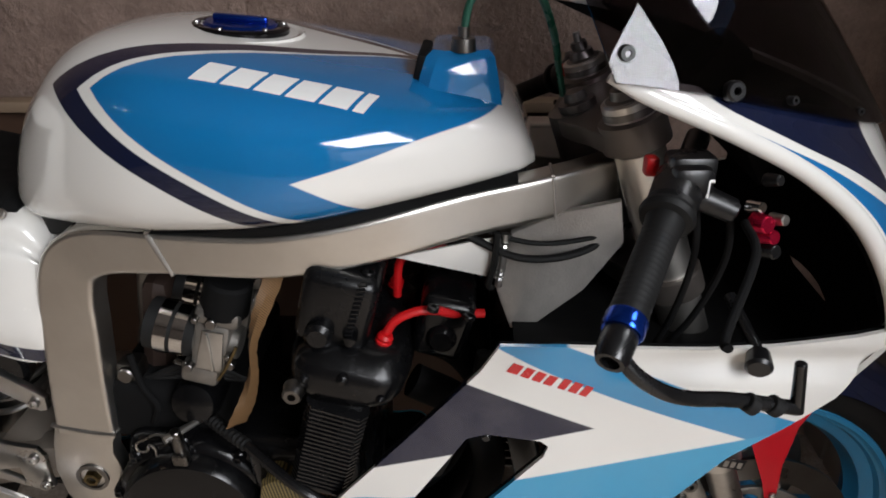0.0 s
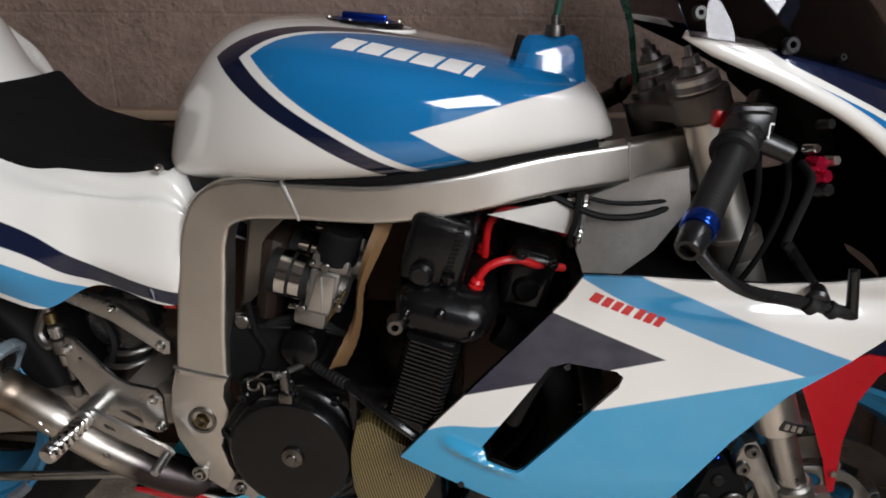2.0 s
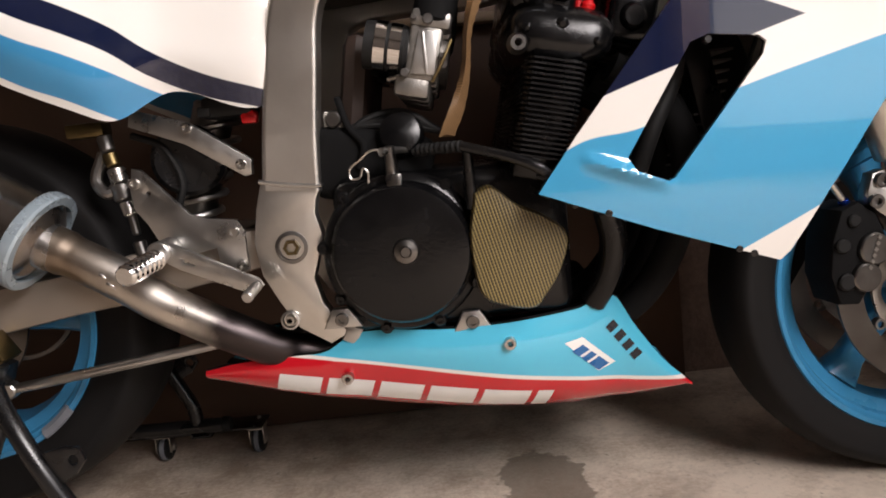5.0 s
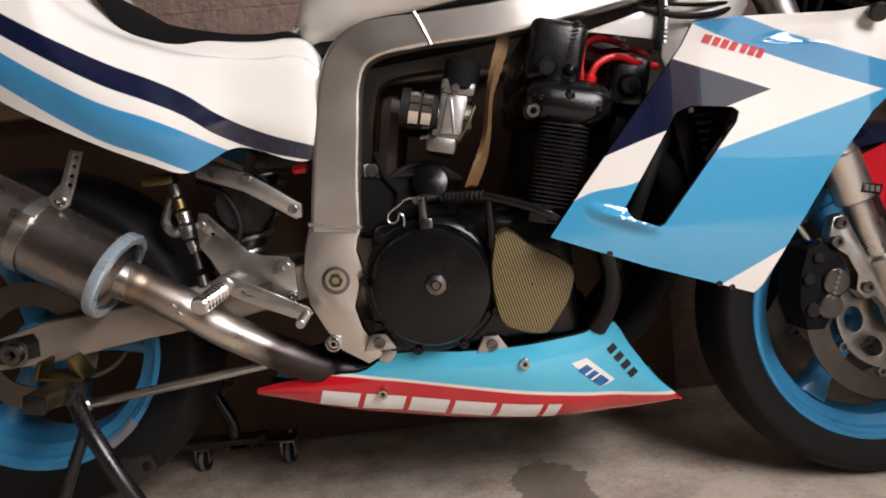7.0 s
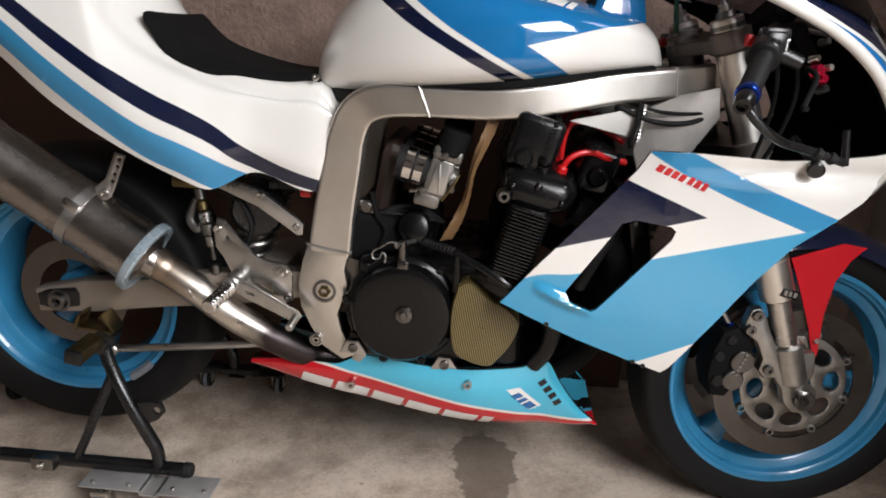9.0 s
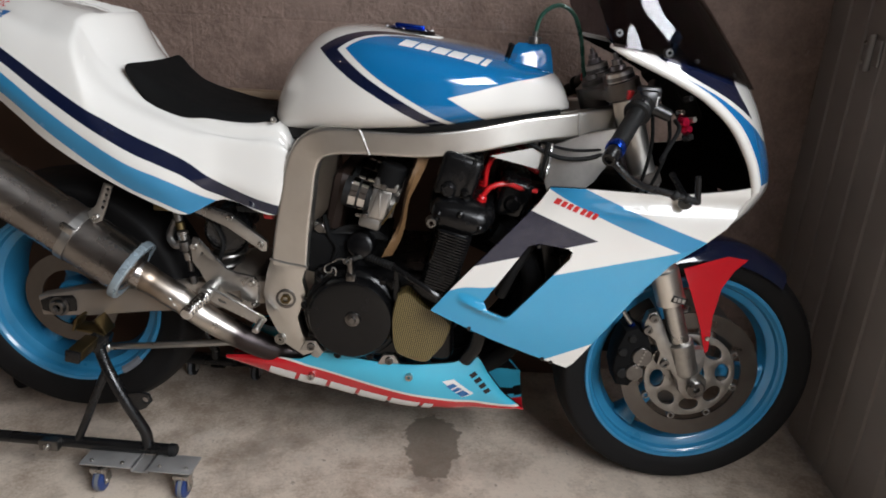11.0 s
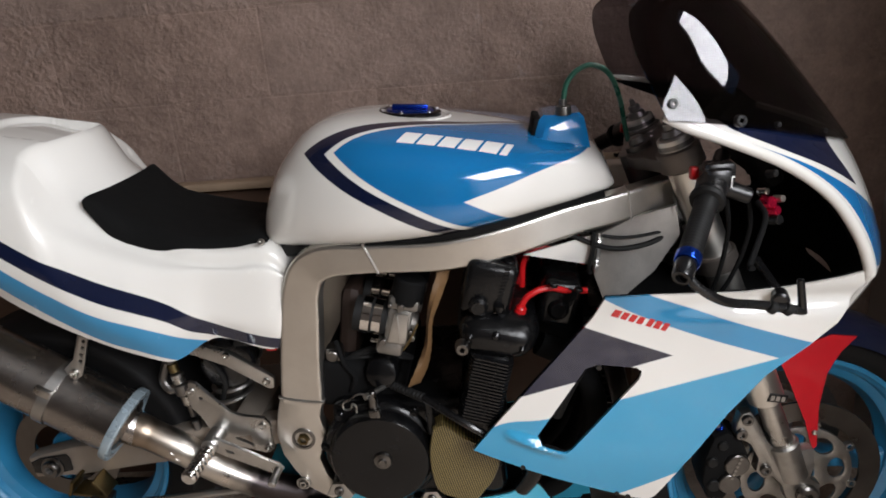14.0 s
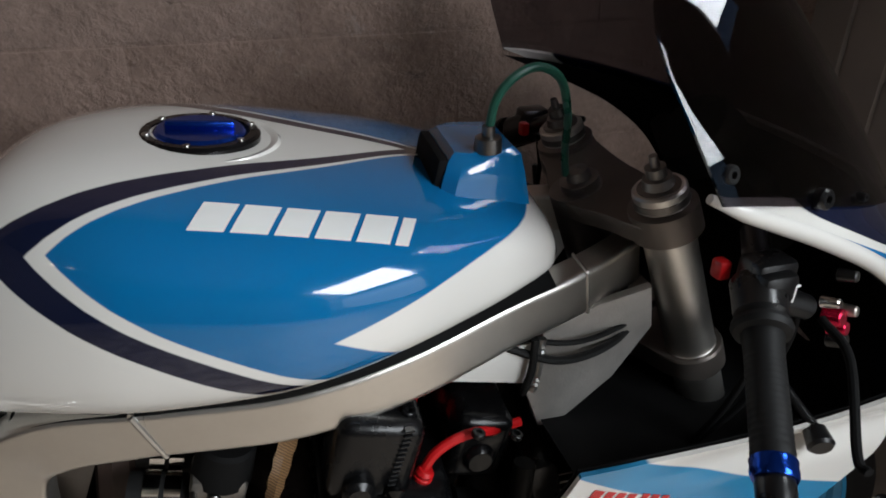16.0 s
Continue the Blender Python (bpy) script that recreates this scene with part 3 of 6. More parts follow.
tagged(room_box("floor", (-0.4, -1.7, -0.06), (4.8, 5.0, 0.12), concrete), "worn grey-brown concrete garage floor with an oil stain", "floor")
tagged(room_box("ceiling", (-0.4, -1.7, 2.76), (4.8, 5.0, 0.12), plaster), "plain plastered garage ceiling", "ceiling")
wall = tagged(room_box("wall_back", (-0.4, WALL_Y + 0.1075, 1.35), (4.8, 0.2, 2.7), cement), "rough grey-brown cement block garage wall", "wall")
# left and front walls stay out of view; their dark colour holds back fill light
tagged(room_box("wall_left", (-2.7, -1.7, 1.35), (0.2, 4.4, 2.7), bounce_dark), "unseen garage side wall, darkened to cut bounce light", "wall")
tagged(room_box("wall_front", (-0.4, -3.85, 1.35), (4.8, 0.2, 2.7), bounce_dark), "unseen garage wall behind the camera, darkened to cut bounce light", "wall")
end_box("wall_right_lintel", (1.84, 2.04), (-4.0, 0.62), (2.28, 2.82), cement, "cement lintel over the garage doorway")
end_box("wall_right_near", (1.84, 2.04), (-4.0, -2.96), (0.0, 2.28), cement, "rough cement pier beside the garage doorway")
bm = bmesh.new()
block(bm, (31.9, 0.0, -0.16), (60.0, 80.0, 0.2), 0)
tagged(finish(bm, "ground", concrete), "pale concrete driveway outside the open door", "ground", "", "structure")

# ---- the machine ----
bike = thing("racing_motorcycle", "white and blue racing motorcycle with red accents on a stand", "motorcycle")

# front end turned a little to its left about the steering head
STEER = Matrix.Translation((1.165, 0, 1.0)) @ Matrix.Rotation(radians(4.5), 4, Vector((-0.34, 0, 0.94))) @ Matrix.Translation((-1.165, 0, -1.0))


def steered(bm):
    bmesh.ops.transform(bm, matrix=STEER, verts=bm.verts)
    return bm


# fuel tank
TZ = [(0.508, 0.856), (0.516, 0.888), (0.528, 0.916), (0.545, 0.946), (0.565, 0.970), (0.60, 1.002), (0.64, 1.018), (0.70, 1.022), (0.78, 1.013), (0.87, 0.998), (0.95, 0.986), (1.01, 0.972), (1.06, 0.962), (1.09, 0.938), (1.108, 0.900)]
TB = [(0.508, 0.816), (0.537, 0.809), (0.65, 0.818), (0.82, 0.837), (0.975, 0.861), (1.108, 0.880)]
TW = [(0.508, 0.060), (0.515, 0.082), (0.530, 0.102), (0.56, 0.126), (0.60, 0.150), (0.66, 0.178), (0.72, 0.197), (0.82, 0.210), (0.88, 0.205), (0.94, 0.188), (1.00, 0.162), (1.05, 0.136), (1.09, 0.106), (1.108, 0.072)]


def tank_ring(x, n=56):
    zt, zb, w = along(TZ, x), along(TB, x), along(TW, x)
    zc = zb + 0.36 * (zt - zb)
    ring = []
    for a in np.linspace(0, 2 * math.pi, n, endpoint=False):
        c, s = math.cos(a), math.sin(a)
        if s >= 0:
            h = s ** 0.56
            taper = along([(0.508, 0.74), (0.60, 0.86), (0.70, 0.97), (0.76, 1.0), (1.2, 1.0)], x)
            y, z = w * np.sign(c) * abs(c) ** 0.74 * (1 - (1 - taper) * h), zc + (zt - zc) * h
        else:
            y, z = w * np.sign(c) * abs(c) ** 0.34, zc - (zc - zb) * abs(s) ** 0.75
        ring.append((x, y, z))
    return ring


bm = bmesh.new()
tx = [0.508, 0.510, 0.512, 0.516] + list(np.linspace(0.52, 1.08, 50)) + [1.088, 1.095, 1.101, 1.105, 1.108]
skin(bm, [tank_ring(x) for x in tx], True, True)
tank = part("fuel_tank", bm, tank_paint, bike, "white and blue fuel tank with a dark chevron", 60)

# tail and seat unit
SB = [(-0.42, 1.06), (-0.3, 1.0), (-0.15, 0.93), (-0.01, 0.851), (0.09, 0.770), (0.195, 0.706), (0.30, 0.652), (0.345, 0.636), (0.416, 0.667), (0.53, 0.640), (0.556, 0.72)]
ST = [(-0.42, 1.095), (-0.3, 1.085), (-0.15, 1.07), (0.0, 1.051), (0.10, 1.034), (0.170, 1.021), (0.186, 1.013), (0.20, 0.985), (0.222, 0.940), (0.243, 0.910), (0.27, 0.886), (0.30, 0.867), (0.36, 0.845), (0.42, 0.831), (0.47, 0.827), (0.51, 0.829), (0.535, 0.820), (0.553, 0.79), (0.556, 0.76)]
SW = [(-0.42, 0.09), (-0.2, 0.155), (0.0, 0.198), (0.1, 0.208), (0.2, 0.210), (0.3, 0.198), (0.37, 0.177), (0.42, 0.160), (0.52, 0.150), (0.556, 0.138)]
SH = [(-0.42, 0.05), (-0.1, 0.085), (0.12, 0.104), (0.20, 0.118), (0.23, 0.126), (0.26, 0.112), (0.30, 0.105), (0.40, 0.128), (0.52, 0.118), (0.556, 0.115)]
HALF = 84


def tail_ring(x):
    zb, zt, w, sh = along(SB, x), along(ST, x), along(SW, x), along(SH, x)
    half = [(w * 0.90, zb), (w, zb + 0.25 * (zt - zb)), (w * 0.985, zb + 0.5 * (zt - zb)), (sh + (w - sh) * 0.74, zb + 0.77 * (zt - zb)), (sh + (w - sh) * 0.34, zt - 0.030), (sh, zt - 0.006), (sh * 0.6, zt), (0.0, zt + 0.002)]
    h = curve(half, HALF)
    if 0.02 < x < 0.19:
        # sunk panel in the hump: rounded at the rear, straight across the front, deeper forwards
        deep = along([(0.02, 0.009), (0.09, 0.013), (0.17, 0.021), (0.2, 0.021)], x)
        sunk = []
        for p, q in h:
            gap = min(0.084 - abs(p), 0.181 - x) if x > 0.085 else 0.055 * (1 - math.hypot((0.085 - x) / 0.055, p / 0.084))
            t = min(1.0, max(0.0, gap / 0.009))
            sunk.append((p, q - deep * t * t * (3 - 2 * t)))
        h = np.array(sunk)
    # the hump's front is drawn back at its flanks
    back = 0.045 * min(1.0, max(0.0, (x - 0.02) / 0.10)) * min(1.0, max(0.0, (0.30 - x) / 0.08))
    ring = [(-p, q) for p, q in h] + [(p, q) for p, q in h[::-1][1:]]
    return [(x - back * min(1.0, abs(p) / 0.13) ** 2 * min(1.0, max(0.0, (q - zb) / (zt - zb) * 1.6 - 0.6)), p, q) for p, q in ring]


bm = bmesh.new()
sx = np.concatenate([np.linspace(-0.42, 0.02, 24), np.linspace(0.024, 0.2, 64), np.linspace(0.21, 0.55, 42), [0.553, 0.556]])
rows = skin(bm, [tail_ring(x) for x in sx], False, False)
bm.faces.new(rows[-1])
tail = part("seat_unit", bm, tail_paint, bike, "white seat and tail unit with navy and blue stripes", 50)

# frame: swept box section on each side
FY = [(0.45, -0.118), (0.55, -0.122), (0.62, -0.138), (0.72, -0.150), (0.85, -0.160), (0.95, -0.148), (1.05, -0.118), (1.13, -0.092), (1.2, -0.06)]


def box_sweep(bm, stations, round_=0.006):
    """Stations: centre (x, z), across-direction (dx, dz), height, y centre, depth."""
    rings = []
    for (x, z), (ax, az), h, y, d in stations:
        k = math.hypot(ax, az)
        ax, az = ax / k, az / k
        ring = []
        for sy, sa in ((-1, -1), (-1, 1), (1, 1), (1, -1)):
            # a rounded corner, with a narrow rim on each flat beside it
            flats = [(d / 2, h / 2 - round_ - 0.002), (d / 2 - round_ - 0.002, h / 2)]
            arc = [(d / 2 - round_ + round_ * math.cos(a), h / 2 - round_ + round_ * math.sin(a)) for a in np.linspace(0, math.pi / 2, 5)]
            for oy, oa in flats + arc:
                ring.append((x + ax * sa * oa, y + sy * oy, z + az * sa * oa))
        ring.sort(key=lambda p: math.atan2(p[1] - y, (p[0] - x) * ax + (p[2] - z) * az))
        rings.append(ring)
    skin(bm, rings, True, True)


RAIL = curve([(0.712, 0.808), (0.77, 0.809), (0.82, 0.811), (0.87, 0.817), (0.925, 0.826), (1.027, 0.846), (1.125, 0.858), (1.20, 0.868)], 30)
DOWN = curve([(0.548, 0.525), (0.556, 0.60), (0.570, 0.690), (0.580, 0.745), (0.600, 0.785), (0.640, 0.804), (0.712, 0.808)], 26)


def stations(path, heights):
    out = []
    for i, (x, z) in enumerate(path):
        a, b = path[max(i - 1, 0)], path[min(i + 1, len(path) - 1)]
        d = b - a
        out.append(((x, z), (-d[1], d[0]), along(heights, i / (len(path) - 1)), along(FY, x), 0.038))
    return out


for side in (1, -1):
    bm = bmesh.new()
    box_sweep(bm, stations(RAIL, [(0, 0.049), (1, 0.050)]))
    rail = bm
    bm2 = bmesh.new()
    box_sweep(bm2, stations(DOWN, [(0, 0.078), (0.45, 0.066), (0.75, 0.060), (1, 0.049)]))
    bm3 = bmesh.new()
    plate(bm3, [(0.590, 0.530), (0.508, 0.540), (0.497, 0.505), (0.489, 0.46), (0.494, 0.415), (0.513, 0.375), (0.535, 0.338), (0.575, 0.312), (0.602, 0.325), (0.590, 0.342), (0.572, 0.370), (0.564, 0.405), (0.574, 0.435), (0.583, 0.462), (0.576, 0.492), (0.580, 0.512)], -0.138, -0.112, 0.004)
    for b, nm in ((rail, "frame_rail"), (bm2, "frame_spar"), (bm3, "pivot_plate")):
        if side < 0:
            bmesh.ops.scale(b, vec=(1, -1, 1), verts=b.verts)
            bmesh.ops.reverse_faces(b, faces=b.faces)
        part(nm, b, frame_alloy, bike, "brushed aluminium frame beam" if nm != "pivot_plate" else "cast aluminium pivot plate")

# side fairing
def fair_y(x, z):
    y = along([(0.80, -0.236), (0.95, -0.252), (1.10, -0.256), (1.22, -0.252), (1.32, -0.247), (1.40, -0.243), (1.46, -0.240)], x)
    y += 0.55 * max(0.0, 0.50 - z) ** 1.6 + 0.35 * max(0.0, z - 0.70) ** 2
    # raised fold below the vent
    t = (x - 0.912) / 0.100
    if 0 < t < 1:
        y -= 0.011 * math.sin(math.pi * t) ** 0.5 * math.exp(-((z - 0.531 + 0.037 * t) / 0.008) ** 2)
    # shallow scoop under the rolled cockpit edge
    if x > 1.12:
        y += 0.010 * min(1.0, (x - 1.12) / 0.15) * math.exp(-((z - 0.745) / 0.016) ** 2)
    return y


FAIR = [(0.860, 0.496), (0.99, 0.443), (1.140, 0.389), (1.152, 0.400), (1.192, 0.466), (1.255, 0.560), (1.31, 0.627), (1.366, 0.672), (1.402, 0.706), (1.424, 0.742), (1.439, 0.774), (1.434, 0.784), (1.406, 0.777), (1.334, 0.766), (1.27, 0.761), (1.13, 0.766), (1.07, 0.765), (1.052, 0.735), (0.909, 0.560)]
HOLE = [(1.040, 0.649), (1.060, 0.656), (1.116, 0.649), (1.124, 0.642), (1.120, 0.628), (1.016, 0.500), (1.008, 0.497), (0.972, 0.512), (0.964, 0.528)]
right_fairing = cut_shell("side_fairing", fair_y, FAIR, [HOLE], 0.005, fairing_paint, bike, "white, cyan and navy side fairing with an air vent", 0.83, 1.46, 0.36, 0.80, 116, 90)
left_fairing = mirrored(right_fairing, "side_fairing")
lining = cut_shell("fairing_lining", lambda x, z: fair_y(x, z) + 0.008, FAIR, [HOLE], 0.002, matte_black, right_fairing, "black inside of the fairing", 0.83, 1.46, 0.36, 0.80, 42, 30)
mirrored(lining, "fairing_lining").parent = left_fairing

# nose cowl from the cockpit edge to the centre line
EDGE = curve([(1.148, -0.250, 1.022), (1.195, -0.252, 1.003), (1.262, -0.252, 0.975), (1.325, -0.250, 0.942), (1.380, -0.247, 0.897), (1.419, -0.244, 0.842), (1.439, -0.242, 0.796), (1.440, -0.241, 0.775), (1.426, -0.238, 0.744), (1.402, -0.236, 0.706), (1.366, -0.234, 0.672)], 60)
NOSE = curve([(1.462, 0.0, 0.950), (1.468, 0.0, 0.940), (1.475, 0.0, 0.926), (1.484, 0.0, 0.906), (1.495, 0.0, 0.875), (1.508, 0.0, 0.835), (1.520, 0.0, 0.795), (1.524, 0.0, 0.768), (1.520, 0.0, 0.745), (1.508, 0.0, 0.725), (1.49, 0.0, 0.708)], 60)
bm = bmesh.new()
rings, flat = [], {}
for v_, (e, n_) in enumerate(zip(EDGE, NOSE)):
    arc = []
    for s in np.linspace(0, 1, 20):
        a = s * math.pi / 2
        bow = 1.0 + 0.7 * min(1.0, v_ / 40)
        arc.append((e[0] + (n_[0] - e[0]) * math.sin(a) ** bow, e[1] * math.cos(a), e[2] + (n_[2] - e[2]) * math.sin(a) ** 1.35))
    rings.append(arc + [(x, -y, z) for x, y, z in arc[::-1][1:]])
rows = skin(bm, rings, False)
uv = bm.loops.layers.uv.new("along_edge")
for i, row in enumerate(rows):
    for j, v in enumerate(row):
        flat[v] = (min(j, len(row) - 1 - j) / 19, i / (len(rows) - 1))
for f in bm.faces:
    for l in f.loops:
        l[uv].uv = flat[l.vert]
bmesh.ops.recalc_face_normals(bm, faces=bm.faces)
bmesh.ops.solidify(bm, geom=bm.faces, thickness=0.005)
part("nose_cowl", bm, cowl_paint, bike, "white, blue and navy nose cowl", 50)
bm = bmesh.new()
hose(bm, [(x - 0.002, y + 0.005, z - 0.003) for x, y, z in EDGE[:43]], 0.008, 90, 12, lambda u: 0.004 + 0.0045 * min(1, u * 10, (1 - u) * 14 + 0.2))
part("cockpit_lip", bm, white_paint, bike, "rolled white cockpit edge")

# windscreen
bm = bmesh.new()
REAR = curve([(1.150, -0.258, 1.018), (1.130, -0.240, 1.064), (1.112, -0.216, 1.110), (1.108, -0.192, 1.150), (1.130, -0.166, 1.174)], 40)
MID = curve([(1.476, 0.0, 0.938), (1.428, 0.0, 1.004), (1.380, 0.0, 1.066), (1.335, 0.0, 1.120), (1.297, 0.0, 1.162)], 40)
rings = []
for r_, m_ in zip(REAR, MID):
    arc = []
    for a in np.linspace(0, math.pi / 2, 36):
        arc.append((r_[0] + (m_[0] - r_[0]) * math.sin(a) ** 1.02, r_[1] * math.cos(a) ** 0.95, r_[2] + (m_[2] - r_[2]) * math.sin(a) ** 1.42))
    rings.append(arc + [(x, -y, z) for x, y, z in arc[::-1][1:]])
skin(bm, rings, False)
bmesh.ops.recalc_face_normals(bm, faces=bm.faces)
bmesh.ops.solidify(bm, geom=bm.faces, thickness=0.003)
screen = part("windscreen", bm, smoke, bike, "smoked bubble windscreen", 60)

# belly pan
BT = [(0.384, 0.280), (0.44, 0.290), (0.52, 0.296), (0.565, 0.300), (0.61, 0.324), (0.75, 0.322), (0.91, 0.331), (0.962, 0.342), (0.99, 0.297), (1.03, 0.240), (1.078, 0.190)]
BB = [(0.384, 0.260), (0.46, 0.236), (0.55, 0.215), (0.66, 0.196), (0.82, 0.179), (0.96, 0.172), (1.05, 0.177), (1.078, 0.183)]
BW = [(0.384, 0.105), (0.50, 0.125), (0.60, 0.140), (0.80, 0.168), (0.90, 0.158), (0.96, 0.142), (1.02, 0.121), (1.078, 0.092)]
bm = bmesh.new()
rings = []
for x in np.concatenate([np.linspace(0.384, 0.95, 50), np.linspace(0.956, 1.078, 24)]):
    zt, zb, w = along(BT, x), along(BB, x), along(BW, x)
    h = curve([(w * 0.97, zt), (w, zt - 0.25 * (zt - zb)), (w * 0.955, zt - 0.52 * (zt - zb)), (w * 0.86, zt - 0.76 * (zt - zb)), (w * 0.66, zt - 0.93 * (zt - zb)), (w * 0.34, zt - 0.99 * (zt - zb)), (0, zb)], 22)
    rings.append([(x, -a, b) for a, b in h] + [(x, a, b) for a, b in h[::-1][1:]])
skin(bm, rings, False)
bmesh.ops.recalc_face_normals(bm, faces=bm.faces)
bmesh.ops.solidify(bm, geom=bm.faces, thickness=0.004)
belly = part("belly_pan", bm, belly_paint, bike, "pale blue and red belly pan", 50)
bm = bmesh.new()
skin(bm, [[(x, y * 0.955, z + 0.006 if abs(y) < 0.02 else z + 0.002) for x, y, z in ring] for ring in rings], False)
part("belly_lining", bm, matte_black, belly, "black inside of the belly pan", 50)


# wheels
def wheel(name, centre, tyre_r, tyre_w, rim_w, label, move=None, R=0.231):
    """A three-spoke cast wheel: tyre, rim, hub, spokes."""
    cx, cy, cz = centre
    ax = (0, 1, 0)
    hw, tw = rim_w / 2, tyre_w / 2

    def go(nm, bm, mat, parent, lab=""):
        if move is not None:
            bmesh.ops.transform(bm, matrix=move, verts=bm.verts)
        return part(nm, bm, mat, parent, lab)

    bm = bmesh.new()
    turned(bm, [(R, -hw), (R + 0.003, -hw - 0.003), (R + 0.001, -hw - 0.006), (R - 0.006, -hw - 0.005), (R - 0.010, -hw + 0.002), (R - 0.014, -hw + 0.004), (R - 0.018, -hw + 0.013), (R - 0.031, -hw + 0.018), (R - 0.035, -hw + 0.021), (R - 0.038, -hw + 0.034), (R - 0.045, 0), (R - 0.038, hw - 0.034), (R - 0.035, hw - 0.021), (R - 0.031, hw - 0.018), (R - 0.018, hw - 0.013), (R - 0.014, hw - 0.004), (R - 0.010, hw - 0.002), (R - 0.006, hw + 0.005), (R + 0.001, hw + 0.006), (R + 0.003, hw + 0.003), (R, hw), (R - 0.008, 0)], centre, ax, 96, True)
    rim = go("wheel_rim", bm, rim_paint, bike, label)
    bm = bmesh.new()
    h = tyre_r - R
    prof = [(R - 0.004, -hw + 0.002), (R + 0.006, -hw - 0.006), (R + 0.25 * h, -hw - 0.35 * (tw - hw) - 0.006), (R + 0.5 * h, -tw * 0.985), (R + 0.64 * h, -tw), (R + 0.76 * h, -tw * 0.95), (R + 0.89 * h, -tw * 0.72), (R + 0.965 * h, -tw * 0.42), (R + h, 0)]
    prof = [tuple(p) for p in curve(prof, 22)]
    turned(bm, prof + [(r, -d) for r, d in prof[::-1][1:]] + [(R - 0.006, 0)], centre, ax, 112, True)
    go("tyre", bm, tyre_rubber, rim, "slick black racing tyre")
    bm = bmesh.new()
    turned(bm, [(0.012, -0.062), (0.034, -0.062), (0.040, -0.055), (0.042, -0.02), (0.058, 0.0), (0.042, 0.02), (0.040, 0.055), (0.034, 0.062), (0.012, 0.062)], centre, ax, 40, True)
    go("hub", bm, rim_paint, rim)
    for k in range(3):
        a = radians(90 + 120 * k + 22)
        d = Vector((math.cos(a), 0, math.sin(a)))
        t = Vector((-math.sin(a), 0, math.cos(a)))
        rings = []
        for s, w, dep in ((0.040, 0.052, 0.052), (0.075, 0.042, 0.044), (0.115, 0.036, 0.038), (0.155, 0.042, 0.038), (0.192, 0.066, 0.048)):
            c = Vector(centre) + d * s
            ring = []
            for q in np.linspace(0, 2 * math.pi, 16, endpoint=False):
                e = 0.6
                ring.append(c + t * (w / 2 * math.copysign(abs(math.cos(q)) ** e, math.cos(q))) + Vector((0, dep / 2 * math.copysign(abs(math.sin(q)) ** e, math.sin(q)), 0)))
            rings.append(ring)
        bm = bmesh.new()
        skin(bm, rings, True, True)
        go("spoke", bm, rim_paint, rim)
    return rim


front_wheel = wheel("front_wheel", (1.442, 0, 0.299), 0.299, 0.122, 0.092, "light blue cast front wheel", STEER)
rear_wheel = wheel("rear_wheel", (0.010, 0, 0.378), 0.297, 0.172, 0.138, "light blue cast rear wheel", None, 0.212)

# a strip of grey balance weight on the rear rim's flange
bm = bmesh.new()
skin(bm, [[(0.010 + q * math.cos(a), yy, 0.378 + q * math.sin(a)) for q, yy in ((0.199, -0.0715), (0.205, -0.0775), (0.2145, -0.0785), (0.2165, -0.0765), (0.2125, -0.073))] for a in np.linspace(radians(-59), radians(-43), 14)], True, True)
part("balance_weight", bm, castor_grey, rear_wheel, "grey strip on the rim flange")

# front and far details of the tank
bm = bmesh.new()
rings = []
for z, x0, x1, w in ((0.945, 0.974, 1.070, 0.060), (0.982, 0.984, 1.064, 0.054), (1.000, 0.990, 1.060, 0.050), (1.006, 0.997, 1.054, 0.044)):
    c = [(x0, -w * 0.86), (x0 + 0.012, -w), (x1 - 0.012, -w * 0.92), (x1, -w * 0.78), (x1, w * 0.78), (x1 - 0.012, w * 0.92), (x0 + 0.012, w), (x0, w * 0.86)]
    rings.append([(x, y - 0.040, z) for x, y in c])
skin(bm, rings, True, True)
bmesh.ops.bevel(bm, geom=[e for e in bm.edges if e.calc_face_angle(0) > 0.35], offset=0.003, segments=2, affect="EDGES", profile=0.5)
breather = part("breather_box", bm, blue_paint, bike, "raised blue box at the tank front")
bm = bmesh.new()
block(bm, (0.984, -0.040, 0.986), (0.012, 0.086, 0.030), 0.003, Matrix.Rotation(radians(12), 4, "Y"))
part("breather_mouth", bm, matte_black, breather, "black mouth of the box")
bm = bmesh.new()
turned(bm, [(0, 0.020), (0.006, 0.020), (0.006, 0.010), (0.012, 0.009), (0.013, 0.0), (0.013, -0.004), (0, -0.004)], (1.028, -0.078, 1.009), (0, 0, 1), 18)
part("breather_fitting", bm, dark_steel, bike)
bm = bmesh.new()
hose(bm, [(1.028, -0.078, 1.022), (1.034, -0.078, 1.052), (1.052, -0.077, 1.072), (1.076, -0.072, 1.077), (1.102, -0.060, 1.060), (1.122, -0.036, 1.018), (1.134, -0.010, 0.972), (1.142, 0.0, 0.94)], 0.0042, 46, 10)
part("breather_hose", bm, hose_green, bike, "green breather hose")
CAP = Matrix.Translation((0.774, 0, 1.0095)) @ Matrix.Rotation(radians(4.5), 4, "Y")
bm = bmesh.new()
turned(bm, [(0.054, -0.006), (0.054, 0.005), (0.051, 0.008), (0.044, 0.008), (0.042, 0.003), (0, 0.003)], (0, 0, 0), (0, 0, 1), 56)
bmesh.ops.transform(bm, matrix=CAP, verts=bm.verts)
filler = part("filler_ring", bm, cap_black, bike, "black filler ring")
bm = bmesh.new()
turned(bm, [(0.041, 0.0), (0.041, 0.007), (0.038, 0.010), (0, 0.010)], (0, 0, 0), (0, 0, 1), 48)
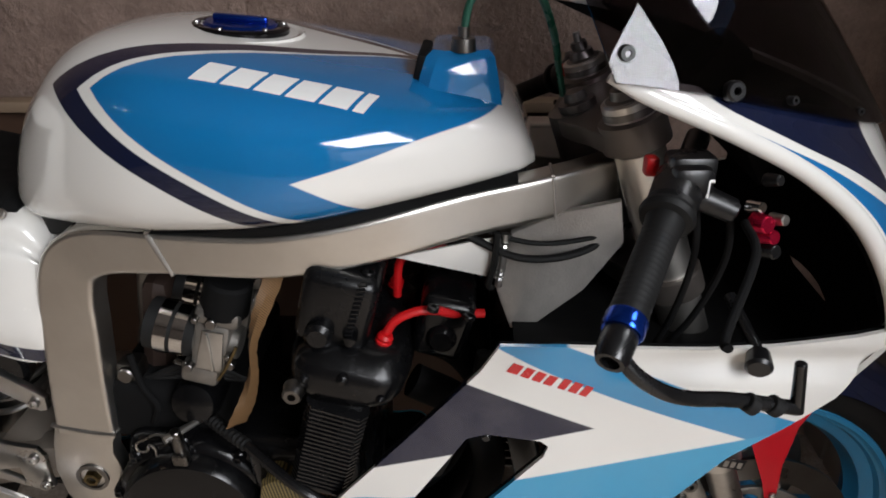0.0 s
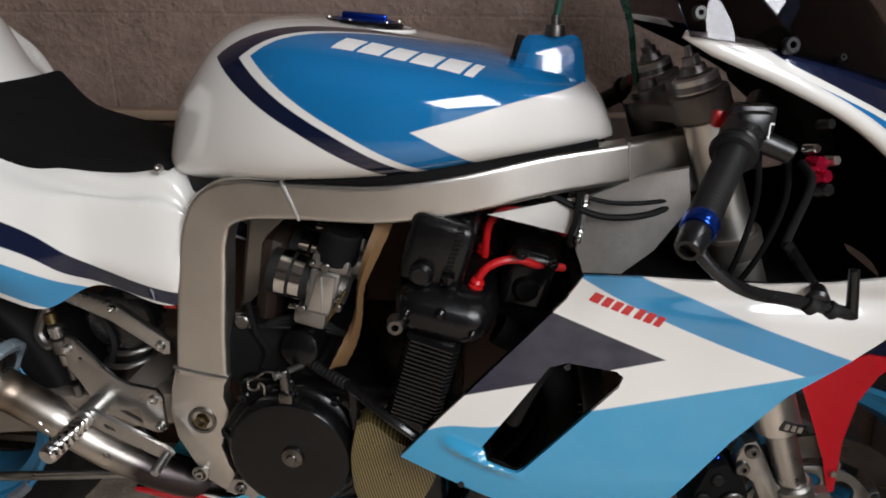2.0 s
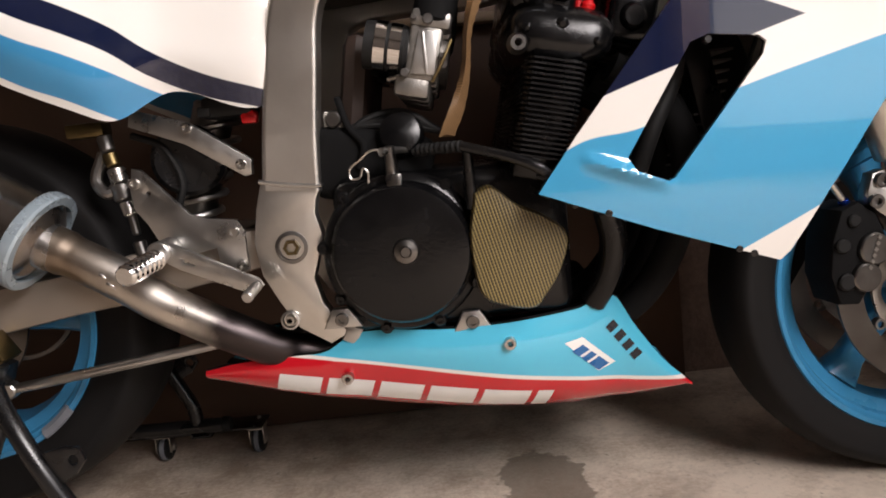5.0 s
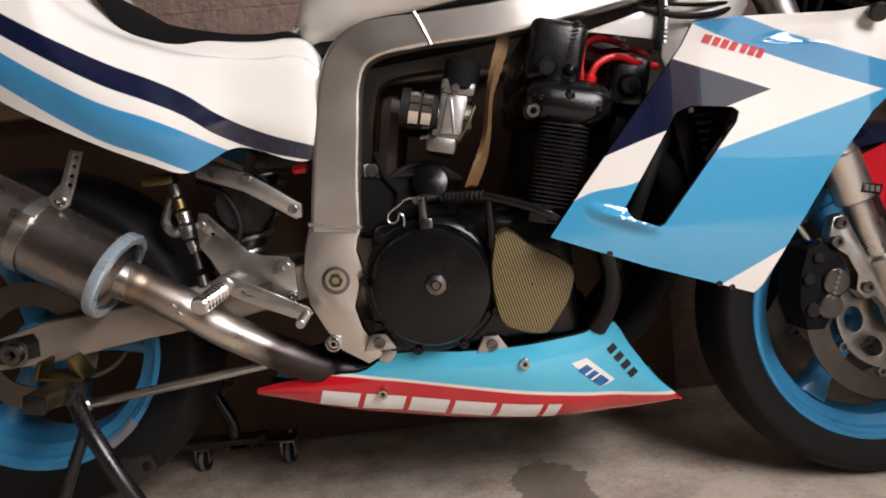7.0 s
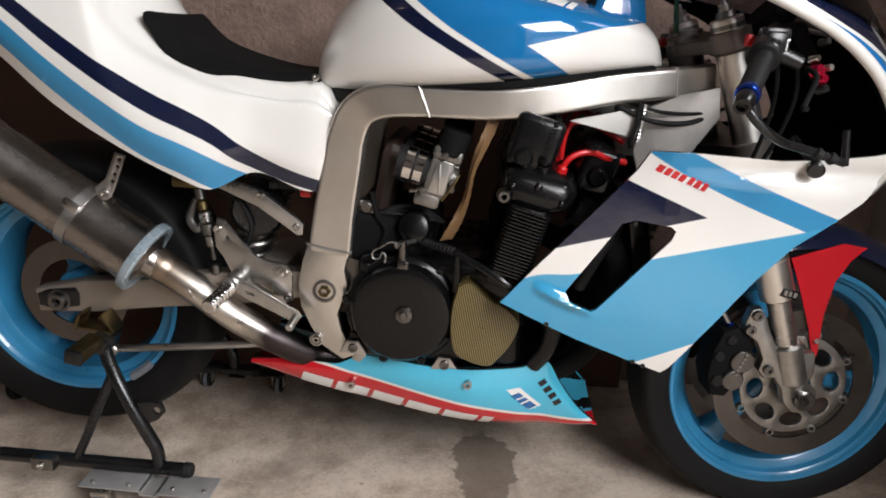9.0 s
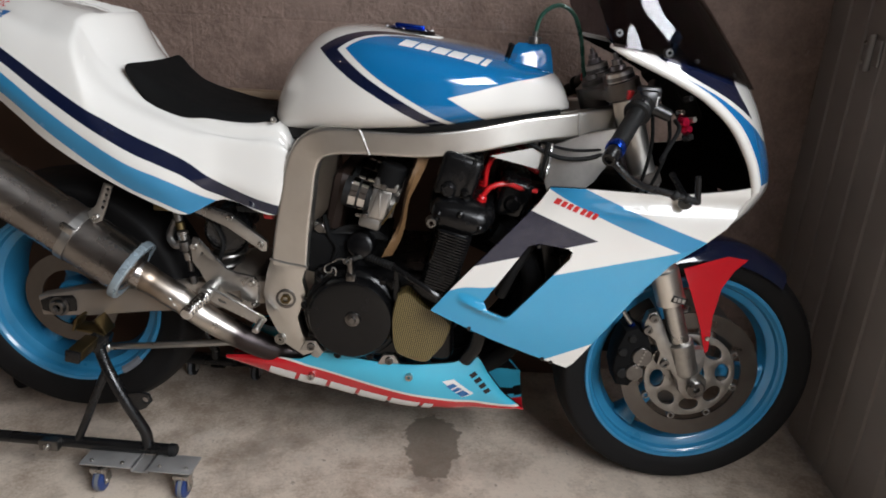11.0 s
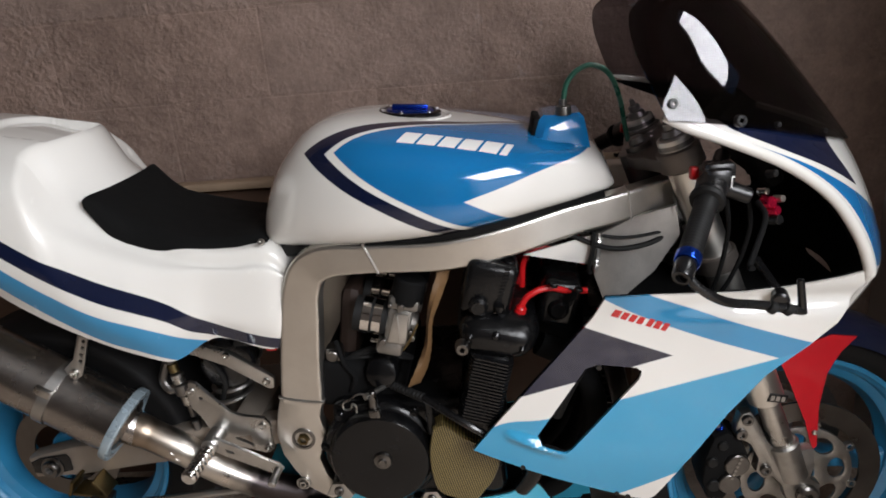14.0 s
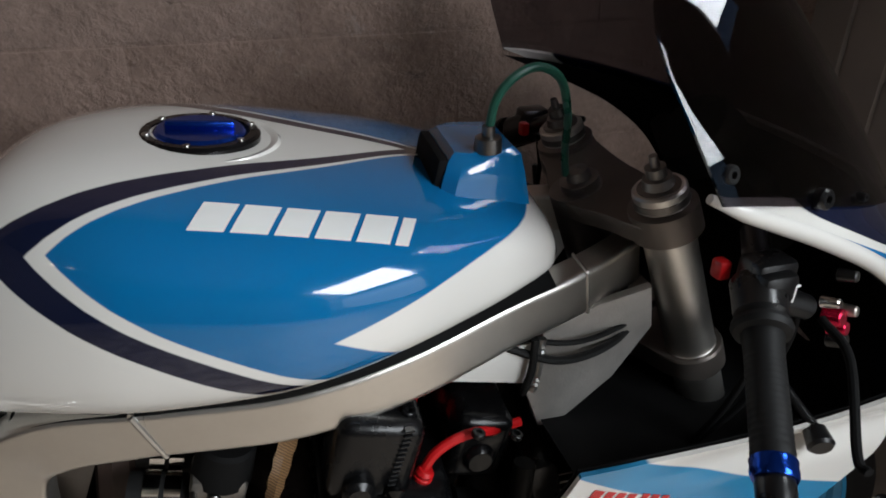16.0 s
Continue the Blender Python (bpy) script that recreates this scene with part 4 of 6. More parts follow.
block(bm, (0, 0, 0.013), (0.062, 0.010, 0.008), 0.003)
bmesh.ops.transform(bm, matrix=CAP, verts=bm.verts)
part("filler_cap", bm, blue_anodised, filler, "blue anodised filler cap")
for k in range(6):
    a = radians(60 * k + 20)
    bolt(filler, CAP @ Vector((0.0475 * math.cos(a), 0.0475 * math.sin(a), 0.007)), (0, 0, 1), 0.0035, 0.003)
bm = bmesh.new()
turned(bm, [(0.074, -0.022), (0.0735, -0.003), (0.070, 0.0015), (0.066, 0.001), (0.060, -0.003), (0.054, -0.003)], (0, 0, 0), (0, 0, 1), 56)
bmesh.ops.transform(bm, matrix=CAP, verts=bm.verts)
part("filler_flange", bm, white_paint, bike)
bm = bmesh.new()
ringsb = []
for x in np.linspace(0.512, 1.10, 44):
    zb, w = along(TB, x), min(along(TW, x) - 0.020, -0.022 - along(FY, x))
    ringsb.append([(x, -w, zb + 0.014), (x, -w, zb - 0.013), (x, w, zb - 0.013), (x, w, zb + 0.014)])
skin(bm, ringsb, True, True)
part("tank_base", bm, rubber, bike, "black rubber under the tank")
# black rubber between the tank's lower edge and the top of each frame beam
TOPS = []
for path, heights in ((DOWN[:-1], (0.078, 0.049)), (RAIL, (0.049, 0.050))):
    for i, q in enumerate(path):
        d = path[min(i + 1, len(path) - 1)] - path[max(i - 1, 0)]
        h = along([(0, heights[0]), (1, heights[1])], i / (len(path) - 1)) / 2
        TOPS.append((q[0] - d[1] / math.hypot(*d) * h, q[1] + d[0] / math.hypot(*d) * h))
TOPS.sort()
for sgn in (-1, 1):
    bm = bmesh.new()
    strip = []
    for x in np.linspace(0.60, 1.088, 60):
        w, zb, top, out = along(TW, x), along(TB, x), float(np.interp(x, [q[0] for q in TOPS], [q[1] for q in TOPS])), -along(FY, x) + 0.0185
        strip.append([(x, sgn * 0.862 * w, zb + 0.010), (x, sgn * (0.5 * (0.866 * w + out) + 0.001), 0.5 * (zb + 0.010 + top)), (x, sgn * out, top + 0.0006), (x, sgn * (out - 0.03), top + 0.0006), (x, sgn * 0.66 * w, zb + 0.010)])
    skin(bm, strip, True, True)
    bmesh.ops.recalc_face_normals(bm, faces=bm.faces)
    part("tank_edge_trim", bm, matte_black, tank, "black rubber edging below the tank")
# seat pad
def tail_top(x, y):
    """Height of the seat unit's upper side."""
    pts = [(p[1], p[2]) for p in tail_ring(x)[int(0.42 * HALF):HALF]]
    return float(np.interp(-abs(y), [p[0] for p in pts], [p[1] for p in pts]))


def pad_edge(x):
    return along([(0.20, 0.128), (0.24, 0.131), (0.27, 0.132), (0.30, 0.132), (0.39, 0.130), (0.48, 0.116), (0.525, 0.104)], x)


bm = bmesh.new()
rings = []
qs = np.linspace(-1, 1, 25)
for u in np.linspace(0, 1, 36):
    ring, low = [], []
    for q in qs:
        x0 = 0.234 - 0.006 * abs(q) ** 2
        x = x0 + (0.522 - x0) * u
        y = pad_edge(x) * q
        z = tail_top(x, y)
        h = 0.012 * min(1, (1 - abs(q)) * 9, u * 16 + 0.02, (1 - u) * 14 + 0.02) ** 0.5
        ring.append((x, y, z + max(h, 0.001)))
        low.append((x, y, z - 0.012))
    rings.append(ring + low[::-1])
skin(bm, rings, True, True)
part("seat_pad", bm, foam, bike, "black foam seat pad", 55)
# welds on the frame
for x, z, dx, dz, wr in ((0.712, 0.808, 0.010, -0.024, 0.0028), (1.128, 0.858, 0.003, -0.024, 0.0018)):
    bm = bmesh.new()
    y = along(FY, x) - 0.0185
    hose(bm, [(x - dx, y, z - dz), (x, y - 0.0006, z), (x + dx, y, z + dz)], 0.003, 20, 8, lambda u: wr + 0.0004 * math.sin(u * 60))
    hose(bm, [(x - dx, y, z - dz + 0.001), (x - dx, y + 0.037, z - dz + 0.001)], wr, 12, 8)
    part("weld_bead", bm, plate_alloy, bike)
bm = bmesh.new()
hose(bm, [(0.507, -0.1395, 0.541), (0.548, -0.1405, 0.533), (0.589, -0.1395, 0.528)], 0.0035, 24, 8, lambda u: 0.0030 + 0.0003 * math.sin(u * 50))
part("weld_bead", bm, plate_alloy, bike)
# pivot bolts
for (x, z, r) in ((0.539, 0.450, 0.022), (0.524, 0.351, 0.013)):
    bm = bmesh.new()
    turned(bm, [(r, 0.0), (r, 0.003), (r * 0.78, 0.004), (r * 0.72, -0.003), (r * 0.5, -0.003)], (x, -0.138, z), (0, -1, 0), 32)
    seat_ring = part("pivot_boss", bm, dark_steel if r > 0.02 else plate_alloy, bike)
    bm = bmesh.new()
    turned(bm, [(r * 0.30, 0.002), (r * 0.30, 0.007), (r * 0.5, 0.007), (r * 0.55, 0.0), (r * 0.55, -0.004)], (x, -0.138, z), (0, -1, 0), 6 if r > 0.02 else 18)
    part("pivot_bolt", bm, gold_zinc if r > 0.02 else steel, seat_ring)

# steering head casting and white gusset
for sgn in (-1, 1):
    bm = bmesh.new()
    plate(bm, [(1.084, 0.815), (1.140, 0.842), (1.200, 0.856), (1.208, 0.806), (1.170, 0.745), (1.110, 0.690), (1.088, 0.690), (1.070, 0.742)], -0.112 if sgn < 0 else 0.10, -0.100 if sgn < 0 else 0.112, 0.003)
    part("head_casting", bm, head_alloy, bike, "cast steering head web")
    bm = bmesh.new()
    plate(bm, [(0.955, 0.788), (1.075, 0.818), (1.070, 0.764)], -0.124 if sgn < 0 else 0.12, -0.120 if sgn < 0 else 0.124, 0.001)
    part("gusset_plate", bm, white_paint, bike, "white gusset plate under the frame rail")
bm = bmesh.new()
hose(bm, [(1.077, -0.127, 0.822), (1.075, -0.128, 0.79), (1.071, -0.127, 0.757)], 0.005, 22, 8, lambda u: 0.0045 + 0.0008 * math.sin(u * 60))
part("weld_bead", bm, plate_alloy, bike)
bm = bmesh.new()
rod(bm, (1.155, 0, 0.925), (1.225, 0, 0.73), 0.030, None, 28)
part("steering_head", bm, dark_steel, bike)
for a, b, r in (((1.02, -0.115, 0.832), (1.20, -0.10, 0.815), 0.003), ((1.03, -0.12, 0.818), (1.16, -0.118, 0.797), 0.0045)):
    bm = bmesh.new()
    hose(bm, [a, ((a[0] + b[0]) / 2, a[1] - 0.012, (a[2] + b[2]) / 2 - 0.012), b, (b[0] + 0.05, b[1] + 0.03, b[2] + 0.02)], r, 30, 8)
    part("wiring_loom", bm, rubber, bike, "black cable behind the steering head")
bm = bmesh.new()
hose(bm, [(1.068, -0.131, 0.825), (1.066, -0.133, 0.79), (1.060, -0.131, 0.762), (1.064, -0.12, 0.75)], 0.004, 20, 8)
part("cable_tie", bm, rubber, bike)

# ---- engine ----
engine = part("crankcase", (lambda b: (block(b, (0.755, 0, 0.430), (0.31, 0.310, 0.21), 0.025, None, 3), b)[1])(bmesh.new()), black_paint, bike, "black crankcase")
bm = bmesh.new()
block(bm, (0.655, 0, 0.545), (0.16, 0.26, 0.10), 0.02, Matrix.Rotation(radians(12), 4, "Y"), 3)
part("gearbox_top", bm, matte_black, engine)
bm = bmesh.new()
turned(bm, [(0.0, 0.014), (0.018, 0.013), (0.026, 0.010), (0.029, 0.004), (0.031, -0.010), (0.031, -0.070)], (0.700, -0.135, 0.584), (0, -1, 0.25), 36)
part("starter_cover", bm, black_paint, engine, "domed black cover above the clutch")
bm = bmesh.new()
hose(bm, [(0.620, -0.118, 0.640), (0.632, -0.128, 0.600), (0.650, -0.135, 0.575), (0.640, -0.132, 0.545)], 0.0045, 24, 10)
part("breather_hose", bm, matte_black, engine)
bm = bmesh.new()
turned(bm, [(0.105, 0.0), (0.105, 0.025), (0.101, 0.031), (0.094, 0.034), (0.090, 0.050), (0.086, 0.0545), (0.078, 0.056), (0.030, 0.056), (0, 0.056)], (0.688, -0.130, 0.432), (0, -1, 0), 80)
clutch = part("clutch_cover", bm, black_paint, engine, "round black clutch cover")
bm = bmesh.new()
turned(bm, [(0, 0.010), (0.006, 0.010), (0.008, 0.007), (0.015, 0.005), (0.017, 0.0), (0.017, -0.003)], (0.694, -0.186, 0.436), (0, -1, 0), 28)
part("clutch_boss", bm, dark_steel, clutch)
for k in range(9):
    a = radians(40 * k + 12)
    cx, cz = 0.688 + 0.104 * math.cos(a), 0.432 + 0.104 * math.sin(a)
    bm = bmesh.new()
    rod(bm, (cx, -0.128, cz), (cx, -0.160, cz), 0.011, 0.009, 16, 0.002)
    lug = part("cover_lug", bm, black_paint, clutch)
    bolt(lug, (cx, -0.160, cz), (0, -1, 0), 0.0055, 0.005, black_paint, "cover_bolt")
# release arm, its cable and spring clip
bm = bmesh.new()
rod(bm, (0.686, -0.165, 0.500), (0.686, -0.174, 0.570), 0.009, 0.007, 18, 0.002)
block(bm, (0.688, -0.176, 0.522), (0.020, 0.012, 0.026), 0.003)
part("release_shaft", bm, dark_steel, clutch)
bm = bmesh.new()
hose(bm, [(0.676, -0.184, 0.563), (0.690, -0.168, 0.564), (0.716, -0.132, 0.562)], 0.005, 16, 8, lambda u: 0.0058 - 0.0022 * u)
part("release_arm", bm, steel, clutch, "bare steel clutch arm")
bm = bmesh.new()
hose(bm, [(0.716, -0.140, 0.561), (0.745, -0.162, 0.561), (0.777, -0.184, 0.560)], 0.0075, 40, 10, lambda u: 0.0075 + 0.001 * math.sin(u * 60))
part("cable_boot", bm, rubber, clutch)
bm = bmesh.new()
hose(bm, [(0.777, -0.184, 0.560), (0.842, -0.222, 0.538), (0.885, -0.225, 0.510), (0.910, -0.20, 0.475)], 0.0065, 30, 10)
part("clutch_cable", bm, satin_black, clutch)
bm = bmesh.new()
rod(bm, (0.783, -0.184, 0.557), (0.784, -0.168, 0.48), 0.006, 0.009, 14, 0.002)
part("cable_bracket", bm, black_paint, clutch)
bm = bmesh.new()
hose(bm, [(0.676, -0.178, 0.566), (0.662, -0.178, 0.566), (0.648, -0.176, 0.556), (0.634, -0.173, 0.546), (0.634, -0.173, 0.534), (0.645, -0.173, 0.534), (0.650, -0.174, 0.545), (0.656, -0.174, 0.540), (0.655, -0.172, 0.526)], 0.0015, 40, 6)
part("spring_clip", bm, steel, clutch, "bent wire safety clip")
# woven side cover
bm = bmesh.new()
OUT = curve([(0.786, 0.500), (0.808, 0.508), (0.840, 0.481), (0.873, 0.464), (0.900, 0.437), (0.890, 0.395), (0.868, 0.362), (0.850, 0.345), (0.812, 0.352), (0.784, 0.372), (0.776, 0.440), (0.786, 0.500)], 60)[:-1]
cxx, czz = OUT.mean(axis=0)
rings = []
for sc, y in ((1.0, -0.140), (1.0, -0.176), (0.985, -0.183), (0.95, -0.187), (0.7, -0.189), (0.35, -0.190), (0.02, -0.190)):
    rings.append([(cxx + (x - cxx) * sc, y, czz + (z - czz) * sc) for x, z in OUT])
skin(bm, rings, True, False)
part("ignition_cover", bm, aramid, engine, "gold woven aramid ignition cover")
# cylinders with fins, leaning forward
LEAN = Matrix.Translation((0.895, 0, 0.60)) @ Matrix.Rotation(radians(14), 4, "Y")
bm = bmesh.new()
block(bm, (-0.010, 0, -0.01), (0.062, 0.42, 0.17), 0.008)
bmesh.ops.transform(bm, matrix=LEAN, verts=bm.verts)
barrel = part("cylinder_block", bm, black_paint, engine, "black cylinder block")
for k in range(20):
    bm = bmesh.new()
    z = -0.068 + 0.0060 * k
    ring0 = [(-0.044, -0.212), (-0.036, -0.224), (0.018, -0.228), (0.026, -0.218), (0.026, 0.218), (0.018, 0.228), (-0.036, 0.224), (-0.044, 0.212)]
    skin(bm, [[(x, y, z) for x, y in ring0], [(x, y, z + 0.0024) for x, y in ring0]], True, True)
    bmesh.ops.transform(bm, matrix=LEAN, verts=bm.verts)
    part("cooling_fin", bm, satin_black, barrel)
# head casting: swells out over the fins and draws in again to the cam covers
bm = bmesh.new()
rings = []
for z, x0, x1, hy in ((0.046, -0.046, 0.020, 0.205), (0.052, -0.056, 0.032, 0.212), (0.062, -0.068, 0.052, 0.218), (0.074, -0.074, 0.060, 0.220), (0.092, -0.075, 0.062, 0.218), (0.102, -0.070, 0.058, 0.212), (0.110, -0.060, 0.052, 0.200), (0.116, -0.055, 0.050, 0.190)):
    cx, hx = (x0 + x1) / 2, (x1 - x0) / 2
    rings.append([(cx + hx * math.copysign(abs(math.cos(a)) ** 0.4, math.cos(a)), hy * math.copysign(abs(math.sin(a)) ** 0.22, math.sin(a)), z) for a in np.linspace(0, 2 * math.pi, 64, endpoint=False)])
skin(bm, rings, True, True)
bmesh.ops.transform(bm, matrix=LEAN, verts=bm.verts)
head = part("cylinder_head", bm, black_paint, engine, "black cylinder head", 60)
for yy in (-0.197, 0.197):
    for xx, far, rr in ((-0.046, 1.04, 0.018), (0.086, 0.80, 0.020)):
        bm = bmesh.new()
        rod(bm, (xx, yy * 0.7, 0.124), (xx, yy * far, 0.124), rr, rr * 0.86, 30, 0.005)
        bmesh.ops.transform(bm, matrix=LEAN, verts=bm.verts)
        part("cam_end_cap", bm, black_paint, head)
for xx, zz, rr in ((-0.050, 0.084, 0.008), (-0.010, 0.094, 0.010), (0.034, 0.080, 0.008), (-0.012, 0.128, 0.010)):
    bm = bmesh.new()
    rod(bm, (xx, -0.195, zz), (xx, -0.222 if zz < 0.12 else -0.203, zz - 0.006), rr, rr * 0.75, 18, 0.004)
    bmesh.ops.transform(bm, matrix=LEAN, verts=bm.verts)
    part("head_pillar", bm, black_paint, head)
bm = bmesh.new()
block(bm, (-0.034, 0, 0.150), (0.082, 0.382, 0.092), 0.013, None, 3)
bmesh.ops.transform(bm, matrix=LEAN, verts=bm.verts)
cover = part("cam_cover", bm, black_paint, head, "black intake cam cover")
bm = bmesh.new()
block(bm, (0.086, 0, 0.132), (0.062, 0.300, 0.080), 0.012, None, 3)
bmesh.ops.transform(bm, matrix=LEAN, verts=bm.verts)
part("cam_cover", bm, black_paint, head, "black exhaust cam cover")
for xx, zz in ((-0.060, 0.195), (-0.010, 0.195), (0.066, 0.171), (0.106, 0.171)):
    for yy in (-0.17, -0.06, 0.06):
        bolt(cover, LEAN @ Vector((xx, yy, zz)), LEAN.to_3x3() @ Vector((0, 0, 1)), 0.007, 0.005, black_paint, "cover_bolt")
for k in range(14):
    bm = bmesh.new()
    c = LEAN @ Vector((-0.016 + 0.0003 * k, -0.190, 0.118 + 0.0058 * k))
    block(bm, c, (0.009, 0.008, 0.0026), 0.0008, None, 1)
    part("chain_tunnel_rib", bm, satin_black, head)
bm = bmesh.new()
turned(bm, [(0.0045, 0.004), (0.0045, 0.012), (0.009, 0.012), (0.011, 0.009), (0.011, 0.0), (0.013, -0.004)], (0.853, -0.216, 0.672), (0, -1, 0), 22)
part("head_stud", bm, dark_steel, head, "bare steel stud on the cylinder head")
for c in range(4):
    yy = -0.145 + 0.097 * c
    bm = bmesh.new()
    hose(bm, [(0.946, -0.168, 0.712), (0.958, -0.166, 0.731), (0.978, -0.162, 0.741), (1.000, -0.156, 0.741), (1.022, -0.148, 0.732), (1.056, -0.135, 0.725)] if c == 0 else [(0.952, -0.085, 0.715), (0.956, -0.085, 0.760), (0.975, -0.082, 0.782), (1.01, -0.078, 0.776), (1.060, -0.075, 0.750)] if c == 1 else [(0.955, yy, 0.72), (0.99, yy, 0.785), (1.02, yy, 0.780), (1.055, yy - 0.05, 0.772)], 0.0052, 36, 10)
    lead = part("plug_lead", bm, red_silicone, head, "red silicone plug lead")
    bm = bmesh.new()
    turned(bm, [(0.0, 0.0), (0.0088, 0.0), (0.0092, 0.006), (0.0084, 0.022), (0.0098, 0.024), (0.0098, 0.027), (0.0084, 0.028), (0.0096, 0.032), (0.0072, 0.036), (0.0, 0.036)], (0.937, -0.170 if c == 0 else yy, 0.684), (0.34, 0, 0.94), 18)
    part("plug_boot", bm, red_silicone, lead)


# carburettors and their intake
carb = None
for c in range(4):
    y = -0.135 + 0.09 * c
    bm = bmesh.new()
    T = Matrix.Translation((0.741, y, 0.680)) @ Matrix.Rotation(radians(14), 4, "Y") @ Matrix.Scale(0.9, 4)
    block(bm, (0, 0, 0.0), (0.046, 0.052, 0.075), 0.006)
    block(bm, (0.004, 0, 0.048), (0.058, 0.052, 0.026), 0.008)
    block(bm, (-0.010, 0, -0.047), (0.050, 0.050, 0.030), 0.007)
    rod(bm, (-0.045, 0, 0.002), (0.034, 0, 0.002), 0.026, 0.022, 24, 0.002)
    bmesh.ops.transform(bm, matrix=T, verts=bm.verts)
    carb = part("carburettor", bm, carb_alloy, bike, "cast grey carburettor")
    bm = bmesh.new()
    rod(bm, (0.006, 0, 0.046), (0.008, 0, 0.096), 0.0315, 0.030, 32, 0.004)
    bmesh.ops.transform(bm, matrix=T, verts=bm.verts)
    part("carburettor_cap", bm, matte_black, carb)
    if c == 0:
        bm = bmesh.new()
        plate(bm, [(-0.010, 0.030), (0.016, 0.032), (0.020, -0.028), (-0.014, -0.030)], -0.030, -0.026, 0.001)
        block(bm, (0.002, -0.031, 0.0), (0.004, 0.004, 0.058), 0.001, Matrix.Rotation(radians(-14), 4, "Y"))
        bmesh.ops.transform(bm, matrix=T, verts=bm.verts)
        part("carburettor_web", bm, plate_alloy, carb)
        for px, pz, pr in ((-0.022, -0.030, 0.006), (0.0, 0.046, 0.007), (0.030, -0.012, 0.006), (0.026, 0.0, 0.004), (-0.02, 0.046, 0.004)):
            bm = bmesh.new()
            rod(bm, (px, -0.024, pz), (px, -0.036, pz), pr, None, 14, 0.001)
            bmesh.ops.transform(bm, matrix=T, verts=bm.verts)
            part("carburettor_screw", bm, dark_steel, carb)
        bm = bmesh.new()
        hose(bm, [(0.018, -0.034, -0.038), (0.028, -0.038, -0.01), (0.036, -0.036, 0.022)], 0.0022, 16, 6)
        bmesh.ops.transform(bm, matrix=T, verts=bm.verts)
        part("brass_linkage", bm, gold_zinc, carb)
    for off, rr in ((-0.062, 0.0345), (-0.041, 0.0335)):
        bm = bmesh.new()
        turned(bm, [(rr, -0.008), (rr + 0.0015, -0.008), (rr + 0.0015, 0.008), (rr, 0.008)], (off, 0, 0.004), (1, 0, 0), 40, True)
        bmesh.ops.transform(bm, matrix=T, verts=bm.verts)
        part("hose_clamp", bm, chrome, carb, "bright steel hose clamp")
    bm = bmesh.new()
    turned(bm, [(0.0342, -0.085), (0.0342, -0.075), (0.0335, -0.028), (0.028, -0.022)], (0, 0, 0.004), (1, 0, 0), 32)
    bmesh.ops.transform(bm, matrix=T, verts=bm.verts)
    part("intake_rubber", bm, rubber, carb)
    if c == 0:
        bm = bmesh.new()
        rod(bm, (-0.046, -0.012, -0.042), (-0.028, -0.020, -0.036), 0.004, None, 10, 0.001)
        bmesh.ops.transform(bm, matrix=T, verts=bm.verts)
        part("clamp_screw", bm, steel, carb)
bm = bmesh.new()
block(bm, (0.640, 0.02, 0.655), (0.04, 0.22, 0.15), 0.02, Matrix.Rotation(radians(10), 4, "Y"))
part("airbox", bm, airbox_plastic, bike, "dull dark brown airbox")
bm = bmesh.new()
rings = []
for p, w in zip(curve([(0.834, -0.140, 0.810), (0.826, -0.151, 0.777), (0.808, -0.172, 0.730), (0.798, -0.178, 0.698), (0.791, -0.171, 0.652), (0.778, -0.168, 0.612), (0.760, -0.164, 0.574)], 40), 0.0105 + 0.0035 * np.sin(np.linspace(0, 8.5, 40)) + 0.001 * np.sin(np.linspace(0, 90, 40))):
    a = 6 * p[2]
    rings.append([(p[0] - w * 0.75, p[1] + 0.010 * math.sin(a * 5), p[2]), (p[0], p[1] - 0.004, p[2] + 0.003), (p[0] + w * 0.75, p[1] + 0.006, p[2]), (p[0], p[1] + 0.004, p[2])])
skin(bm, rings, True, True)
part("heat_wrap", bm, wrap_cloth, bike, "brown woven heat wrap strap")
for k in range(3):
    bm = bmesh.new()
    hose(bm, [(0.60 + 0.01 * k, -0.10, 0.585 - 0.02 * k), (0.64, -0.11, 0.60), (0.70, -0.10, 0.595 + 0.01 * k), (0.75, -0.09, 0.585)], 0.005, 24, 8)
    part("fuel_line", bm, rubber, bike)
bm = bmesh.new()
block(bm, (0.612, -0.105, 0.600), (0.030, 0.030, 0.050), 0.006)
rod(bm, (0.612, -0.118, 0.612), (0.612, -0.128, 0.612), 0.011, None, 18, 0.002)
rod(bm, (0.598, -0.115, 0.585), (0.598, -0.127, 0.585), 0.007, None, 14, 0.002)
part("vacuum_tap", bm, dark_steel, bike, "small worn metal tap behind the carburettors")
for (x, z) in ((0.598, 0.350), (0.770, 0.330)):
    bm = bmesh.new()
    plate(bm, [(x - 0.026, z - 0.012), (x - 0.012, z + 0.014), (x + 0.010, z + 0.014), (x + 0.026, z - 0.012)], -0.160, -0.145, 0.002)
    lug = part("engine_mount", bm, plate_alloy, engine)
    bolt(lug, (x, -0.160, z), (0, -1, 0), 0.009, 0.006, dark_steel)

